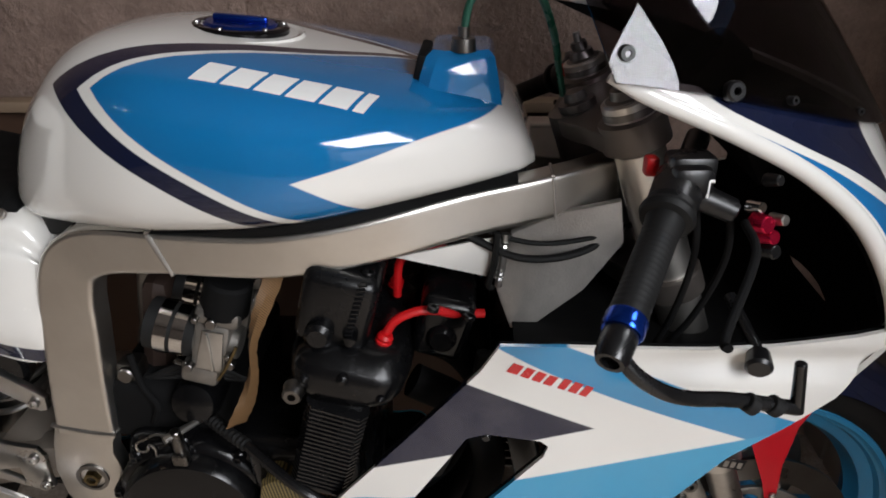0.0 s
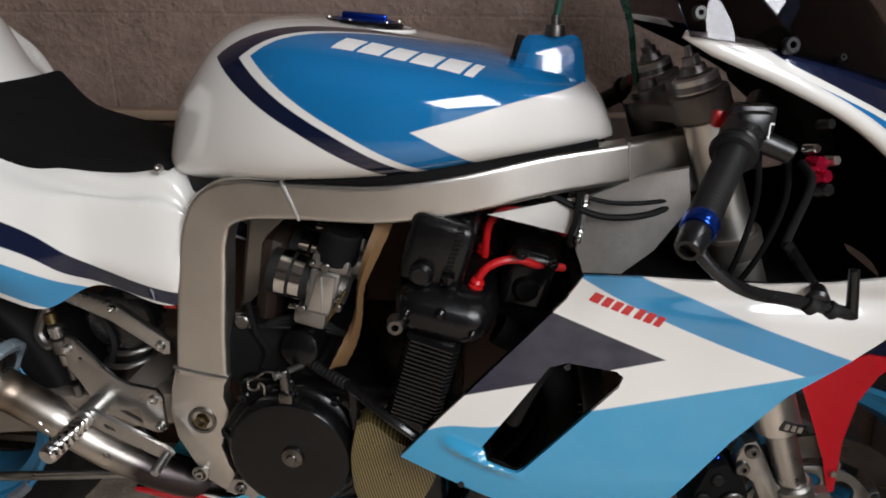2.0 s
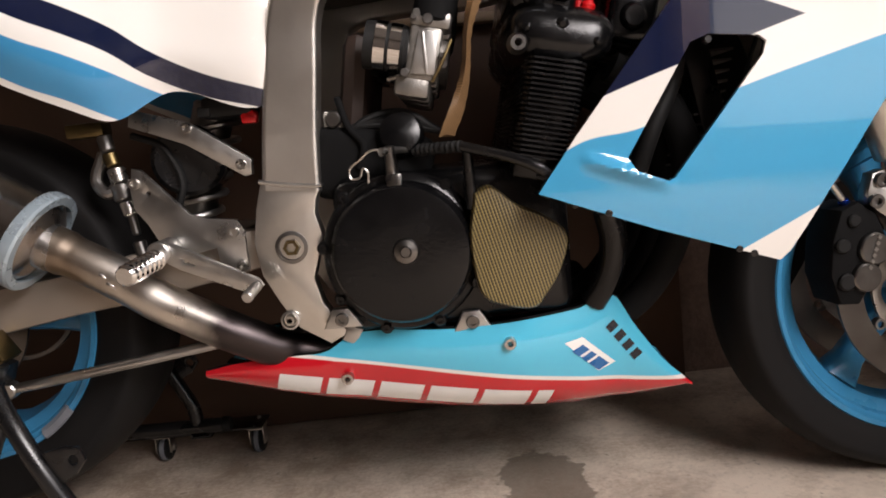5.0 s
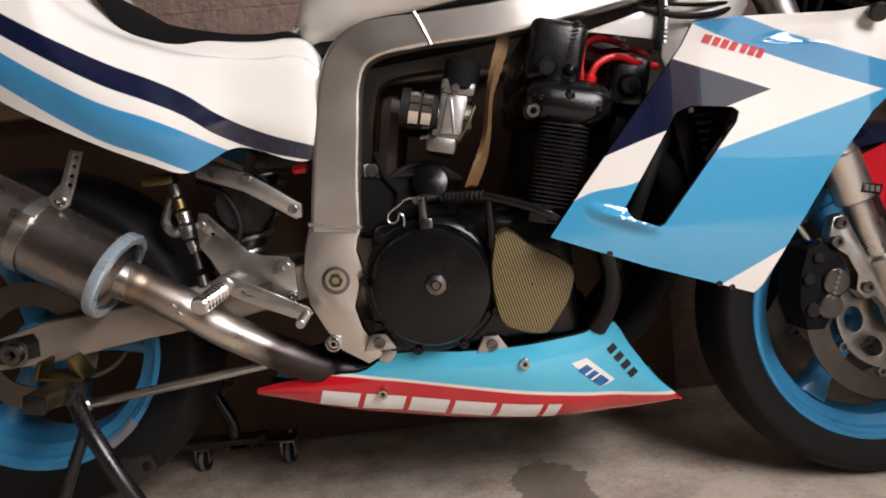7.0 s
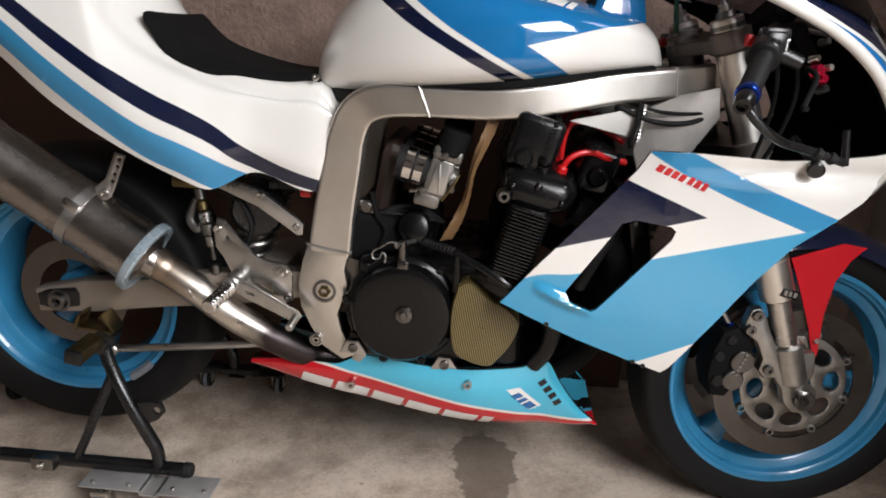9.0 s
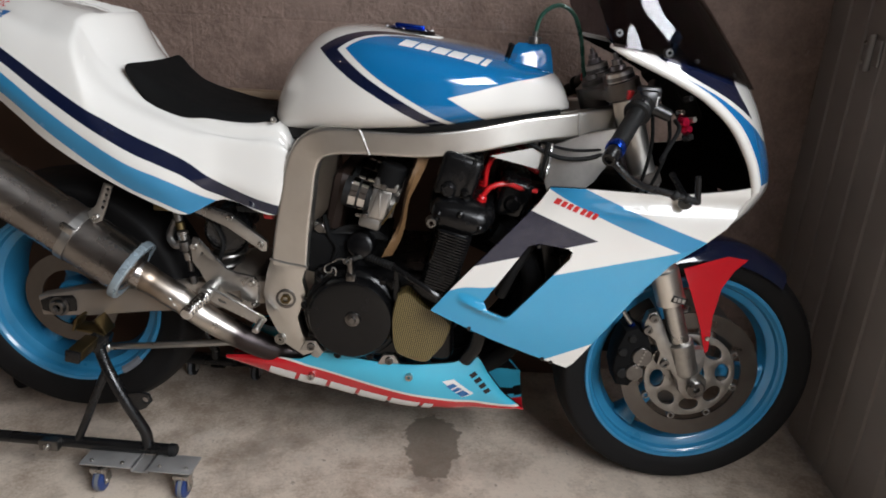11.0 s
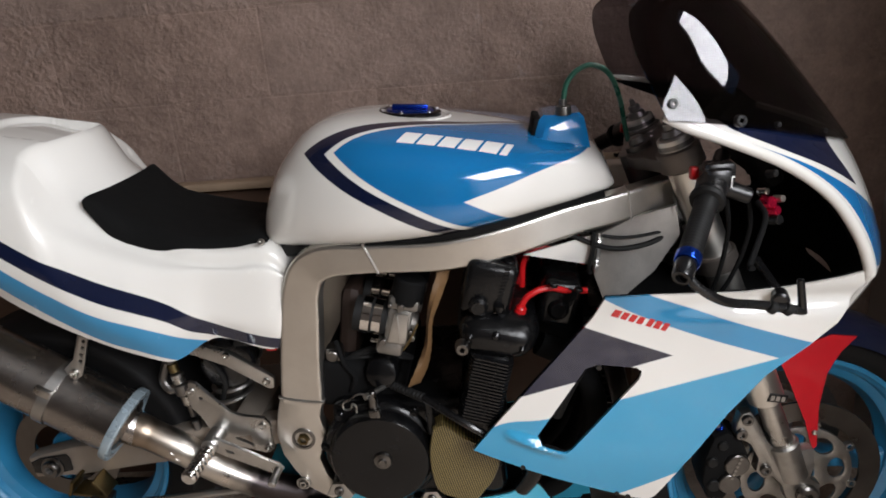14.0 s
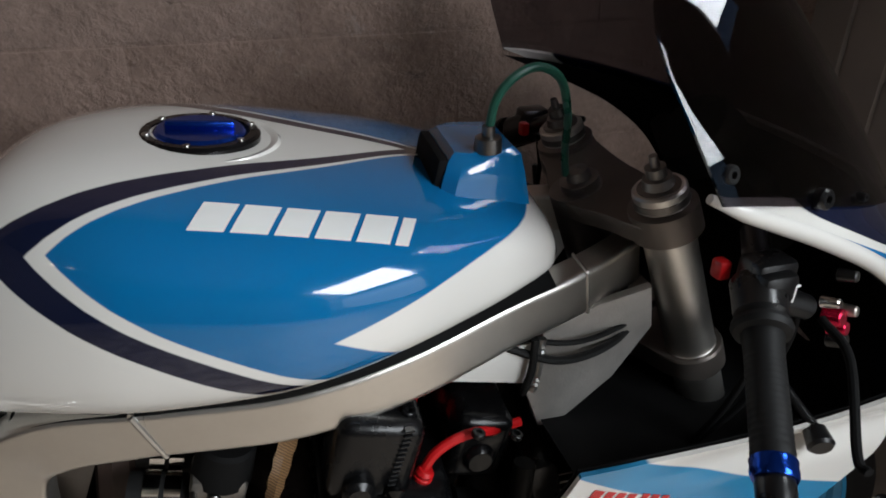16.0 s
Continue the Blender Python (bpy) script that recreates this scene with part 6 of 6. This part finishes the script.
# handlebar, grips, controls
for sgn in (-1, 1):
    G0, G1 = Vector((1.185, 0.2625 * sgn, 0.904)), Vector((1.130, 0.355 * sgn, 0.855))
    d = (G1 - G0).normalized()
    bm = bmesh.new()
    rod(bm, G0 - d * 0.10, G1 + d * 0.01, 0.011, None, 20)
    bar = part("handlebar", steered(bm), satin_black, bike, "black clip-on handlebar")
    bm = bmesh.new()
    prof = [(0.0, 0.0), (0.023, 0.0), (0.024, 0.004), (0.022, 0.009), (0.0165, 0.011), (0.0155, 0.022)]
    for k in range(14):
        h = 0.030 + 0.0055 * k
        prof += [(0.0152, h), (0.0147, h + 0.0018), (0.0152, h + 0.0036)]
    prof += [(0.0155, 0.109), (0.015, 0.113), (0.0, 0.113)]
    turned(bm, prof, G0, d, 32)
    part("grip", steered(bm), rubber, bar, "ribbed black rubber grip")
    bm = bmesh.new()
    turned(bm, [(0.0, 0.113), (0.0158, 0.113), (0.0166, 0.115), (0.0160, 0.119), (0.0166, 0.122), (0.0162, 0.126), (0.0152, 0.128), (0.0, 0.128)], G0, d, 36)
    part("bar_end_ring", steered(bm), blue_anodised, bar, "blue anodised bar-end ring")
    bm = bmesh.new()
    E_ = G0 + d * 0.128
    turned(bm, [(0.0, 0.0), (0.0130, 0.0), (0.0138, 0.004), (0.0132, 0.022), (0.011, 0.027), (0.0075, 0.027), (0.007, 0.020), (0.0, 0.020)], E_, d, 26)
    part("bar_end", steered(bm), satin_black, bar)
    bm = bmesh.new()
    Q = E_ + d * 0.014
    path = [Q + Vector((x, -y * sgn, z)) for x, y, z in ((0, 0, 0), (0.016, -0.004, -0.020), (0.040, -0.002, -0.038), (0.066, 0.005, -0.050), (0.103, 0.014, -0.059), (0.160, 0.021, -0.074))]
    hose(bm, [tuple(p) for p in path], 0.0062, 44, 12)
    rod(bm, path[-1] - Vector((-0.001, 0, 0.004)), path[-1] + Vector((-0.006, 0.0, 0.044)), 0.0056, 0.0048, 14, 0.001)
    guard_ = part("lever_guard", steered(bm), satin_black, bar, "black brake lever guard")
    for k in (0.55, 0.78):
        bm = bmesh.new()
        c = path[3].lerp(path[5], k)
        rod(bm, c - Vector((0.004, 0, -0.003)), c + Vector((0.004, 0, -0.003)), 0.0082, None, 14, 0.001)
        part("guard_joint", steered(bm), rubber, guard_)
    bm = bmesh.new()
    rod(bm, G0 - d * 0.045, G0 - d * 0.004, 0.0225, 0.021, 28, 0.004)
    block(bm, G0 - d * 0.028 + Vector((0.008, 0, 0.010)), (0.036, 0.032, 0.030), 0.008)
    housing = part("throttle_housing", steered(bm), satin_black, bar)
    bm = bmesh.new()
    block(bm, G0 - d * 0.070 + Vector((-0.034, 0, -0.006)), (0.012, 0.014, 0.018), 0.003)
    part("kill_switch", steered(bm), red_silicone, housing, "red kill switch")
    bm = bmesh.new()
    block(bm, G0 - d * 0.02 + Vector((0.024, -0.008, 0.010)), (0.0024, 0.002, 0.016), 0.0005)
    block(bm, G0 - d * 0.02 + Vector((0.026, -0.008, 0.017)), (0.005, 0.002, 0.0024), 0.0005)
    part("switch_mark", steered(bm), letter_white, housing)
    # master cylinder, lever and adjuster
    M0 = G0 - d * 0.035 + Vector((-0.012, 0, 0.003))
    bm = bmesh.new()
    rod(bm, M0, M0 + Vector((0.060, -0.010, -0.024)), 0.013, 0.011, 20, 0.002)
    block(bm, M0 + Vector((0.020, 0.004, 0.010)), (0.04, 0.03, 0.03), 0.006)
    mc = part("brake_master_cylinder", steered(bm), satin_black, bar, "radial brake master cylinder")
    for k, (ox, oz, rr, mt) in enumerate(((0.078, -0.034, 0.010, red_anodised), (0.086, -0.046, 0.008, red_anodised), (0.092, -0.030, 0.006, steel), (0.070, -0.018, 0.006, chrome), (0.080, 0.006, 0.006, satin_black), (0.090, -0.060, 0.008, satin_black))):
        bm = bmesh.new()
        c = M0 + Vector((ox, -0.012, oz))
        rod(bm, c, c + Vector((0.006, -0.014, 0.004)), rr, rr * 0.8, 16, 0.001)
        part("lever_adjuster", steered(bm), mt, mc)
    bm = bmesh.new()
    hose(bm, [tuple(M0 + Vector((0.066, 0.020 * sgn, -0.030))), tuple(M0 + Vector((0.060, 0.060 * sgn, -0.042))), tuple(G1 + Vector((0.078, 0.0, -0.012))), tuple(G1 + Vector((0.074, 0.015 * sgn, -0.014)))], 0.0038, 30, 10)
    part("brake_lever", steered(bm), matte_black, mc)
    for k in range(2):
        bm = bmesh.new()
        hose(bm, [tuple(M0 + Vector((0.03 + 0.03 * k, 0, -0.02))), tuple(M0 + Vector((0.04 + 0.03 * k, 0.01, -0.08))), tuple(M0 + Vector((0.035 + 0.02 * k, 0.03, -0.16))), tuple(M0 + Vector((0.02, 0.06, -0.24)))], 0.0035, 30, 8)
        part("control_cable", steered(bm), matte_black, bar)

# cockpit: dark inner panel, clock and brackets
bm = bmesh.new()
turned(bm, [(0.0, 0.0), (0.042, 0.0), (0.045, -0.006), (0.045, -0.040), (0.0, -0.045)], (1.285, 0.0, 0.985), (-0.6, 0, 0.5), 36)
part("rev_counter", bm, matte_black, bike, "black rev counter")
bm = bmesh.new()
block(bm, (1.33, 0, 0.92), (0.03, 0.22, 0.10), 0.01, Matrix.Rotation(radians(-30), 4, "Y"))
part("clock_bracket", bm, matte_black, bike)
inner = bmesh.new()
rings = []
for v_, (e, n_) in enumerate(zip(EDGE, NOSE)):
    arc = []
    for s in np.linspace(0.02, 1, 12):
        a = s * math.pi / 2
        bow = 1.0 + 0.7 * min(1.0, v_ / 40)
        arc.append((e[0] - 0.013 + (n_[0] - e[0]) * math.sin(a) ** bow, e[1] * math.cos(a) * 0.955, e[2] + (-0.007 if v_ < 34 else 0.005) + (n_[2] - e[2]) * math.sin(a) ** 1.35))
    rings.append(arc + [(x, -y, z) for x, y, z in arc[::-1][1:]])
skin(inner, rings, False)
part("cowl_lining", inner, matte_black, bike, "black inside of the cowl")
inner = bmesh.new()
rings = []
for x in np.linspace(1.09, 1.478, 34):
    half = min(0.236, 0.232 * math.sqrt(max(0.01, 1 - max(0.0, (x - 1.36) / 0.13) ** 2)))
    side_z = 0.752 if x < 1.40 else 0.752 - 0.3 * (x - 1.40)
    rings.append([(x, -half, side_z), (x, -half * 0.98, 0.715), (x, -half * 0.5, 0.70), (x, half * 0.5, 0.70), (x, half * 0.98, 0.715), (x, half, side_z)])
skin(inner, rings, False)
part("cowl_floor", inner, matte_black, bike)
bm = bmesh.new()
rod(bm, (1.312, -0.262, 0.752), (1.318, -0.240, 0.757), 0.013, 0.011, 24, 0.003)
rod(bm, (1.318, -0.245, 0.757), (1.300, -0.19, 0.79), 0.006, None, 14)
part("fairing_knob", bm, satin_black, bike, "black rubber fairing mount")
# radiator and dark ducting behind the vent
bm = bmesh.new()
block(bm, (1.10, 0, 0.58), (0.035, 0.30, 0.18), 0.006, Matrix.Rotation(radians(-12), 4, "Y"))
rad = part("oil_cooler", bm, satin_black, bike, "black oil cooler")
for k in range(12):
    bm = bmesh.new()
    block(bm, (1.082 + 0.0030 * k, 0, 0.505 + 0.0130 * k), (0.036, 0.292, 0.003), 0)
    part("cooler_tube", bm, dark_steel, rad)
bm = bmesh.new()
hose(bm, [(1.00, -0.15, 0.50), (1.02, -0.165, 0.56), (1.05, -0.16, 0.62), (1.06, -0.15, 0.68)], 0.012, 30, 14)
part("oil_hose", bm, rubber, bike, "black oil hose behind the vent")
# screws on the bodywork
bolt(tail, (0.522, -0.128, 0.833), (0, -0.8, 0.6), 0.006, 0.005, steel, "seat_screw")
for x, z in ((0.939, 0.466), (1.090, 0.408), (1.108, 0.401)):
    bolt(right_fairing, (x, fair_y(x, z) - 0.0005, z), (0, -1, 0), 0.0042, 0.0015, satin_black, "fairing_screw")
bm = bmesh.new()
rod(bm, (1.060, -0.246, 0.650), (1.060, -0.256, 0.650), 0.005, 0.0045, 20, 0.001)
part("fairing_fastener", bm, satin_black, right_fairing)
for x, y, z, r in ((1.157, -0.247, 1.038, 0.0075), (1.245, -0.247, 1.010, 0.0085), (1.300, -0.228, 0.998, 0.004), (1.385, -0.172, 0.974, 0.004)):
    bm = bmesh.new()
    turned(bm, [(r * 0.35, 0.002), (r * 0.4, 0.004), (r * 0.8, 0.004), (r, 0.002), (r, -0.005)], (x, y, z), (0.25, -0.93, 0.25), 22)
    part("screen_bolt", bm, satin_black, screen)
for x, z in ((0.816, 0.298), (0.592, 0.262)):
    bm = bmesh.new()
    y = -along(BW, x) + 0.001
    turned(bm, [(0.003, 0.004), (0.004, 0.008), (0.0075, 0.008), (0.0085, 0.004), (0.0085, -0.004)], (x, y, z), (0, -1, 0), 20)
    part("belly_pan_bolt", bm, steel, belly)
bm = bmesh.new()
block(bm, (0.606, -0.136, 0.322), (0.022, 0.006, 0.024), 0.002, Matrix.Rotation(radians(25), 4, "Y"))
part("belly_pan_bracket", bm, plate_alloy, belly)

# stickers: plain shapes in place of names and marks
laid("tank_lettering", bars(0.771, 0.983, -12.5, (0.027, 0.028, 0.026, 0.028, 0.027, 0.011), 0.040, 0.0045, 0.004), tank, letter_white, tank, "row of white block shapes", -1, 0.0008, 0.008, -0.15, 1.0)
laid("belly_lettering", bars(0.484, 0.245, -8.1, (0.062, 0.064, 0.060, 0.064, 0.064, 0.022), 0.029, 0.009, 0.007), belly, letter_white, belly, "row of white block shapes on red", -1, 0.0008, 0.012)
laid("badge_plate", [[(0.889, 0.288), (0.914, 0.293), (0.960, 0.248), (0.935, 0.239)]], belly, letter_white, belly, "white badge with blue shapes", -1, 0.0007, 0.01)
laid("badge_shapes", bars(0.898, 0.275, -43, (0.013, 0.010, 0.020), 0.016, 0.004, 0.006), belly, letter_blue, belly, "", -1, 0.0013, 0.01)
laid("model_marks", bars(0.947, 0.301, -54, (0.012, 0.012, 0.012, 0.012), 0.015, 0.0065, 0.0), belly, letter_black, belly, "four small black marks", -1, 0.0009, 0.01)
laid("name_mark", bars(1.077, 0.737, -20, (0.011, 0.009, 0.009, 0.009), 0.012, 0.003, 0.003), right_fairing, letter_red, right_fairing, "red handwritten marks", -1, 0.0008, 0.01)
laid("name_mark", bars(1.127, 0.719, -20, (0.008, 0.009, 0.008), 0.013, 0.003, 0.003), right_fairing, letter_red, right_fairing, "red handwritten marks", -1, 0.0008, 0.01)
laid("tail_word", words("Classic", -0.062, 1.026, -4, 0.016, 0.25), tail, letter_red, tail, "red word on the tail", -1, 0.0008, 0.01)
laid("tail_marks", bars(-0.024, 1.008, -6, (0.012, 0.009, 0.014), 0.011, 0.003, 0.002), tail, letter_blue, tail, "blue badge on the tail", -1, 0.0008, 0.01)

# ---- paddock stand ----
stand = thing("paddock_stand", "black tubular rear paddock stand on blue castors", "stand", 0.1, -0.2, 0.0)
for sgn in (-1, 1):
    y = 0.205 * sgn
    bm = bmesh.new()
    hose(bm, [(0.112, 0.158 * sgn, 0.330), (0.136, 0.181 * sgn, 0.290), (0.163, 0.197 * sgn, 0.248), (0.192, y, 0.196), (0.216, y, 0.148), (0.228, y, 0.120), (0.231, y, 0.083)], 0.0125, 44, 16)
    part("leg_tube", bm, satin_black, stand)
    bm = bmesh.new()
    hose(bm, [(0.146, 0.192 * sgn, 0.270), (0.122, 0.202 * sgn, 0.213), (0.095, y, 0.150), (0.064, y, 0.085)], 0.009, 20, 14)
    part("brace_tube", bm, satin_black, stand)
    bm = bmesh.new()
    rod(bm, (0.285, y, 0.082), (-0.62, y, 0.082), 0.0135, None, 18, 0.002)
    part("base_tube", bm, satin_black, stand)
    bm = bmesh.new()
    rod(bm, (0.278, y, 0.082), (0.296, y, 0.082), 0.0155, 0.014, 18, 0.003)
    part("tube_cap", bm, rubber, stand)
    bm = bmesh.new()
    # a cradle of two prongs and a base, with the square end of the cross bar beside it
    block(bm, (0.098, 0.135 * sgn, 0.340), (0.066, 0.042, 0.007), 0.002, Matrix.Rotation(radians(8), 4, "Y"))
    block(bm, (0.122, 0.135 * sgn, 0.354), (0.007, 0.042, 0.042), 0.002, Matrix.Rotation(radians(-32), 4, "Y"))
    block(bm, (0.064, 0.135 * sgn, 0.355), (0.007, 0.042, 0.034), 0.002, Matrix.Rotation(radians(22), 4, "Y"))
    block(bm, (0.114, 0.213 * sgn, 0.333), (0.030, 0.070, 0.026), 0.003, Matrix.Rotation(radians(10), 4, "Y"))
    part("hook_bracket", bm, gold_zinc, stand, "yellow zinc swingarm hook")
    bm = bmesh.new()
    block(bm, (0.116, 0.156 * sgn, 0.322), (0.036, 0.060, 0.030), 0.004, Matrix.Rotation(radians(20), 4, "Y"))
    part("leg_socket", bm, satin_black, stand)
    bm = bmesh.new()
    block(bm, (0.113, 0.251 * sgn, 0.332), (0.032, 0.008, 0.028), 0.003, Matrix.Rotation(radians(10), 4, "Y"))
    part("bar_plug", bm, satin_black, stand)
    bm = bmesh.new()
    plate(bm, [(0.196, 0.222), (0.222, 0.229), (0.245, 0.226), (0.251, 0.208), (0.236, 0.190), (0.212, 0.178)], y - 0.003, y + 0.003, 0.001, 0, [circle2(0.235, 0.210, 0.007, 14)])
    part("side_lug", bm, satin_black, stand)
    bm = bmesh.new()
    for x0, x1, yy in ((0.098, 0.218, 0.232), (0.250, 0.352, 0.236)):
        block(bm, ((x0 + x1) / 2, yy * sgn, 0.068), (x1 - x0, 0.062, 0.004), 0.001)
    block(bm, (0.234, 0.233 * sgn, 0.060), (0.040, 0.060, 0.004), 0.001)
    block(bm, (0.216, 0.233 * sgn, 0.064), (0.004, 0.060, 0.012), 0.001)
    block(bm, (0.252, 0.233 * sgn, 0.064), (0.004, 0.060, 0.012), 0.001)
    deck = part("castor_plate", bm, zinc_plate if sgn < 0 else satin_black, stand, "grey steel castor plate")
    for x in (0.120, 0.190, 0.275, 0.335):
        bolt(deck, (x, 0.250 * sgn, 0.070), (0, 0, 1), 0.004, 0.004)
    for x in (0.140, 0.328):
        bm = bmesh.new()
        block(bm, (x, 0.252 * sgn, 0.056), (0.036, 0.034, 0.012), 0.003)
        block(bm, (x - 0.014, 0.252 * sgn, 0.038), (0.003, 0.026, 0.036), 0.001)
        block(bm, (x + 0.014, 0.252 * sgn, 0.038), (0.003, 0.026, 0.036), 0.001)
        fork_ = part("castor_fork", bm, steel, stand)
        bm = bmesh.new()
        turned(bm, [(0.008, -0.011), (0.020, -0.011), (0.0245, -0.008), (0.0245, 0.008), (0.020, 0.011), (0.008, 0.011)], (x, 0.255 * sgn, 0.0262), (1, 0, 0), 30, True)
        part("castor_wheel", bm, castor_blue if sgn < 0 else rubber, fork_, "blue castor wheel" if sgn < 0 else "dark castor wheel")
        bm = bmesh.new()
        rod(bm, (x - 0.018, 0.255 * sgn, 0.0247), (x + 0.018, 0.255 * sgn, 0.0247), 0.006, None, 14, 0.001)
        part("castor_axle", bm, steel, fork_)
        bm = bmesh.new()
        turned(bm, [(0.0247, -0.0045), (0.0262, -0.004), (0.0262, 0.004), (0.0247, 0.0045)], (x, 0.255 * sgn, 0.0262), (1, 0, 0), 30, True)
        part("castor_tread", bm, castor_grey, fork_, "worn grey tread")
    bm = bmesh.new()
    block(bm, (0.010, 0.222 * sgn, 0.085), (0.045, 0.022, 0.026), 0.003)
    clampb = part("tube_clamp", bm, dark_steel, stand)
    bolt(clampb, (0.010, 0.234 * sgn, 0.085), (0, sgn, 0), 0.007, 0.006)
bm = bmesh.new()
rod(bm, (-0.60, -0.205, 0.082), (-0.60, 0.205, 0.082), 0.0135, None, 18)
part("cross_tube", bm, satin_black, stand)

# a red trolley with castors beyond the rear wheel
trolley = thing("red_trolley", "low red steel trolley on small castors behind the wheel", "trolley", -0.45, 0.10, 0.0)
bm = bmesh.new()
block(bm, (-0.43, 0.14, 0.085), (0.30, 0.05, 0.035), 0.006)
block(bm, (-0.43, -0.04, 0.085), (0.30, 0.05, 0.035), 0.006)
part("trolley_frame", bm, plain("dull_red", (0.16, 0.012, 0.012), 0.5, vary=0.4), trolley)
bm = bmesh.new()
block(bm, (-0.44, 0.05, 0.110), (0.22, 0.20, 0.03), 0.01)
part("trolley_bed", bm, satin_black, trolley)
for x, y in ((-0.29, 0.12), (-0.29, -0.035), (-0.56, 0.12), (-0.56, -0.035)):
    bm = bmesh.new()
    block(bm, (x, y, 0.056), (0.034, 0.034, 0.024), 0.003)
    f_ = part("castor_fork", bm, steel, trolley)
    bm = bmesh.new()
    turned(bm, [(0.006, -0.010), (0.022, -0.010), (0.0245, -0.007), (0.0245, 0.007), (0.022, 0.010), (0.006, 0.010)], (x, y, 0.0247), (1, 0, 0.3), 26, True)
    part("castor_wheel", bm, rubber, f_)

# ---- wall furniture ----
board = thing("leaning_board", "brown wooden board leaning against the cement wall", "board", 0.4, 0.36, 0.0)
bm = bmesh.new()
block(bm, (0.42, WALL_Y - 0.030, 0.405), (1.66, 0.018, 0.80), 0.003, Matrix.Rotation(radians(-1.5), 4, "X"))
bmesh.ops.transform(bm, matrix=ROOM, verts=bm.verts)
part("board_sheet", bm, brown_board, board)
bm = bmesh.new()
block(bm, (0.42, WALL_Y - 0.040, 0.812), (1.66, 0.040, 0.020), 0.004)
bmesh.ops.transform(bm, matrix=ROOM, verts=bm.verts)
part("board_edge", bm, plain("raw_wood_edge", (0.30, 0.21, 0.14), 0.7, vary=0.3, scale=12), board, "pale raw wood top edge")

# shut leaf of the garage door beside the front wheel: ribbed sheet below, a pane high up, hinges
leaf = thing("garage_door_leaf", "grey painted ribbed metal garage door leaf, shut", "door", 1.83, -0.2, 0.0, "", "structure")
prof = []
y = 0.495
while y > -0.9:
    prof += [(0.0, y), (0.0, y - 0.088), (0.006, y - 0.092), (0.006, y - 0.098), (0.0, y - 0.102)]
    y -= 0.102


def leaf_piece(name, y0, y1, z0, z1, label=""):
    """A stretch of the ribbed sheet between two heights."""
    run = [(d, min(max(yy, y0), y1)) for d, yy in prof if y0 - 0.02 <= yy <= y1 + 0.02]
    outline = [(1.835 + d, yy) for d, yy in run] + [(1.872, run[-1][1]), (1.872, run[0][1])]
    bm = bmesh.new()
    skin(bm, [[(x, yy, z0) for x, yy in outline], [(x, yy, z1) for x, yy in outline]], True, True)
    bmesh.ops.remove_doubles(bm, verts=bm.verts, dist=1e-5)
    return part(name, bm, panel_grey, leaf, label, 20)


leaf_piece("leaf_sheet", -1.0, 0.60, 0.012, 1.48, "grey ribbed door sheet")
leaf_piece("leaf_stile", -1.0, -0.44, 1.484, 2.02)
leaf_piece("leaf_stile", -0.20, 0.60, 1.484, 2.02)
leaf_piece("leaf_rail", -1.0, 0.60, 2.024, 2.278)
bm = bmesh.new()
block(bm, (1.866, -0.32, 1.752), (0.005, 0.236, 0.53), 0)
pane = part("leaf_pane", bm, clear_glass, leaf, "clear glass pane")
pane.visible_shadow = False
for z in (1.01, 0.30, 1.75):
    bm = bmesh.new()
    block(bm, (1.829, 0.260, z), (0.012, 0.024, 0.075), 0.003)
    rod(bm, (1.826, 0.243, z - 0.042), (1.826, 0.243, z + 0.042), 0.008, None, 14, 0.002)
    block(bm, (1.831, 0.220, z), (0.006, 0.030, 0.06), 0.002)
    hinge = part("door_hinge", bm, zinc_plate, leaf, "bare metal hinge")
    for k in (-0.022, 0.022):
        bolt(hinge, (1.823, 0.262, z + k), (-1, 0, 0), 0.005, 0.003)

# ceiling bulbs
for bx, by, bz in BULBS:
    bulb = thing("ceiling_bulb", "bare warm bulb in a black ceiling holder", "lamp", bx, by, 2.70, "ceiling bulbs")
    bm = bmesh.new()
    rod(bm, (bx, by, 2.70), (bx, by, 2.68), 0.045, 0.04, 28, 0.004)
    rod(bm, (bx, by, 2.68), (bx, by, 2.52), 0.004, None, 8)
    rod(bm, (bx, by, 2.53), (bx, by, 2.47), 0.018, 0.020, 20, 0.003)
    part("bulb_holder", bm, satin_black, bulb)

# ---- wall blocks ----
random.seed(4)
shapes = []
for k in range(6):
    bm = bmesh.new()
    block(bm, (0, 0, 0), (0.496, 0.018, 0.196), 0)
    bmesh.ops.bevel(bm, geom=[e for e in bm.edges if e.verts[0].co.y < 0 and e.verts[1].co.y < 0], offset=0.0022, segments=2, affect="EDGES", profile=0.5)
    for v in bm.verts:
        v.co += Vector((random.uniform(-0.0006, 0.0006), random.uniform(-0.0004, 0.0004), random.uniform(-0.0003, 0.0003)))
    me = bpy.data.meshes.new("cement_block")
    bm.to_mesh(me)
    bm.free()
    me.materials.append(cement)
    shapes.append(me)
for row in range(13):
    for col in range(-4, 5):
        x = col * 0.5 + (0.25 if row % 2 else 0.0) - 0.09
        ob = new("cement_block", random.choice(shapes))
        ob.parent = wall
        ob.matrix_parent_inverse = wall.matrix_world.inverted()
        ob.matrix_world = ROOM @ pose(x, WALL_Y + 0.0152 + random.uniform(-0.0006, 0.0006), 0.106 + 0.2 * row)
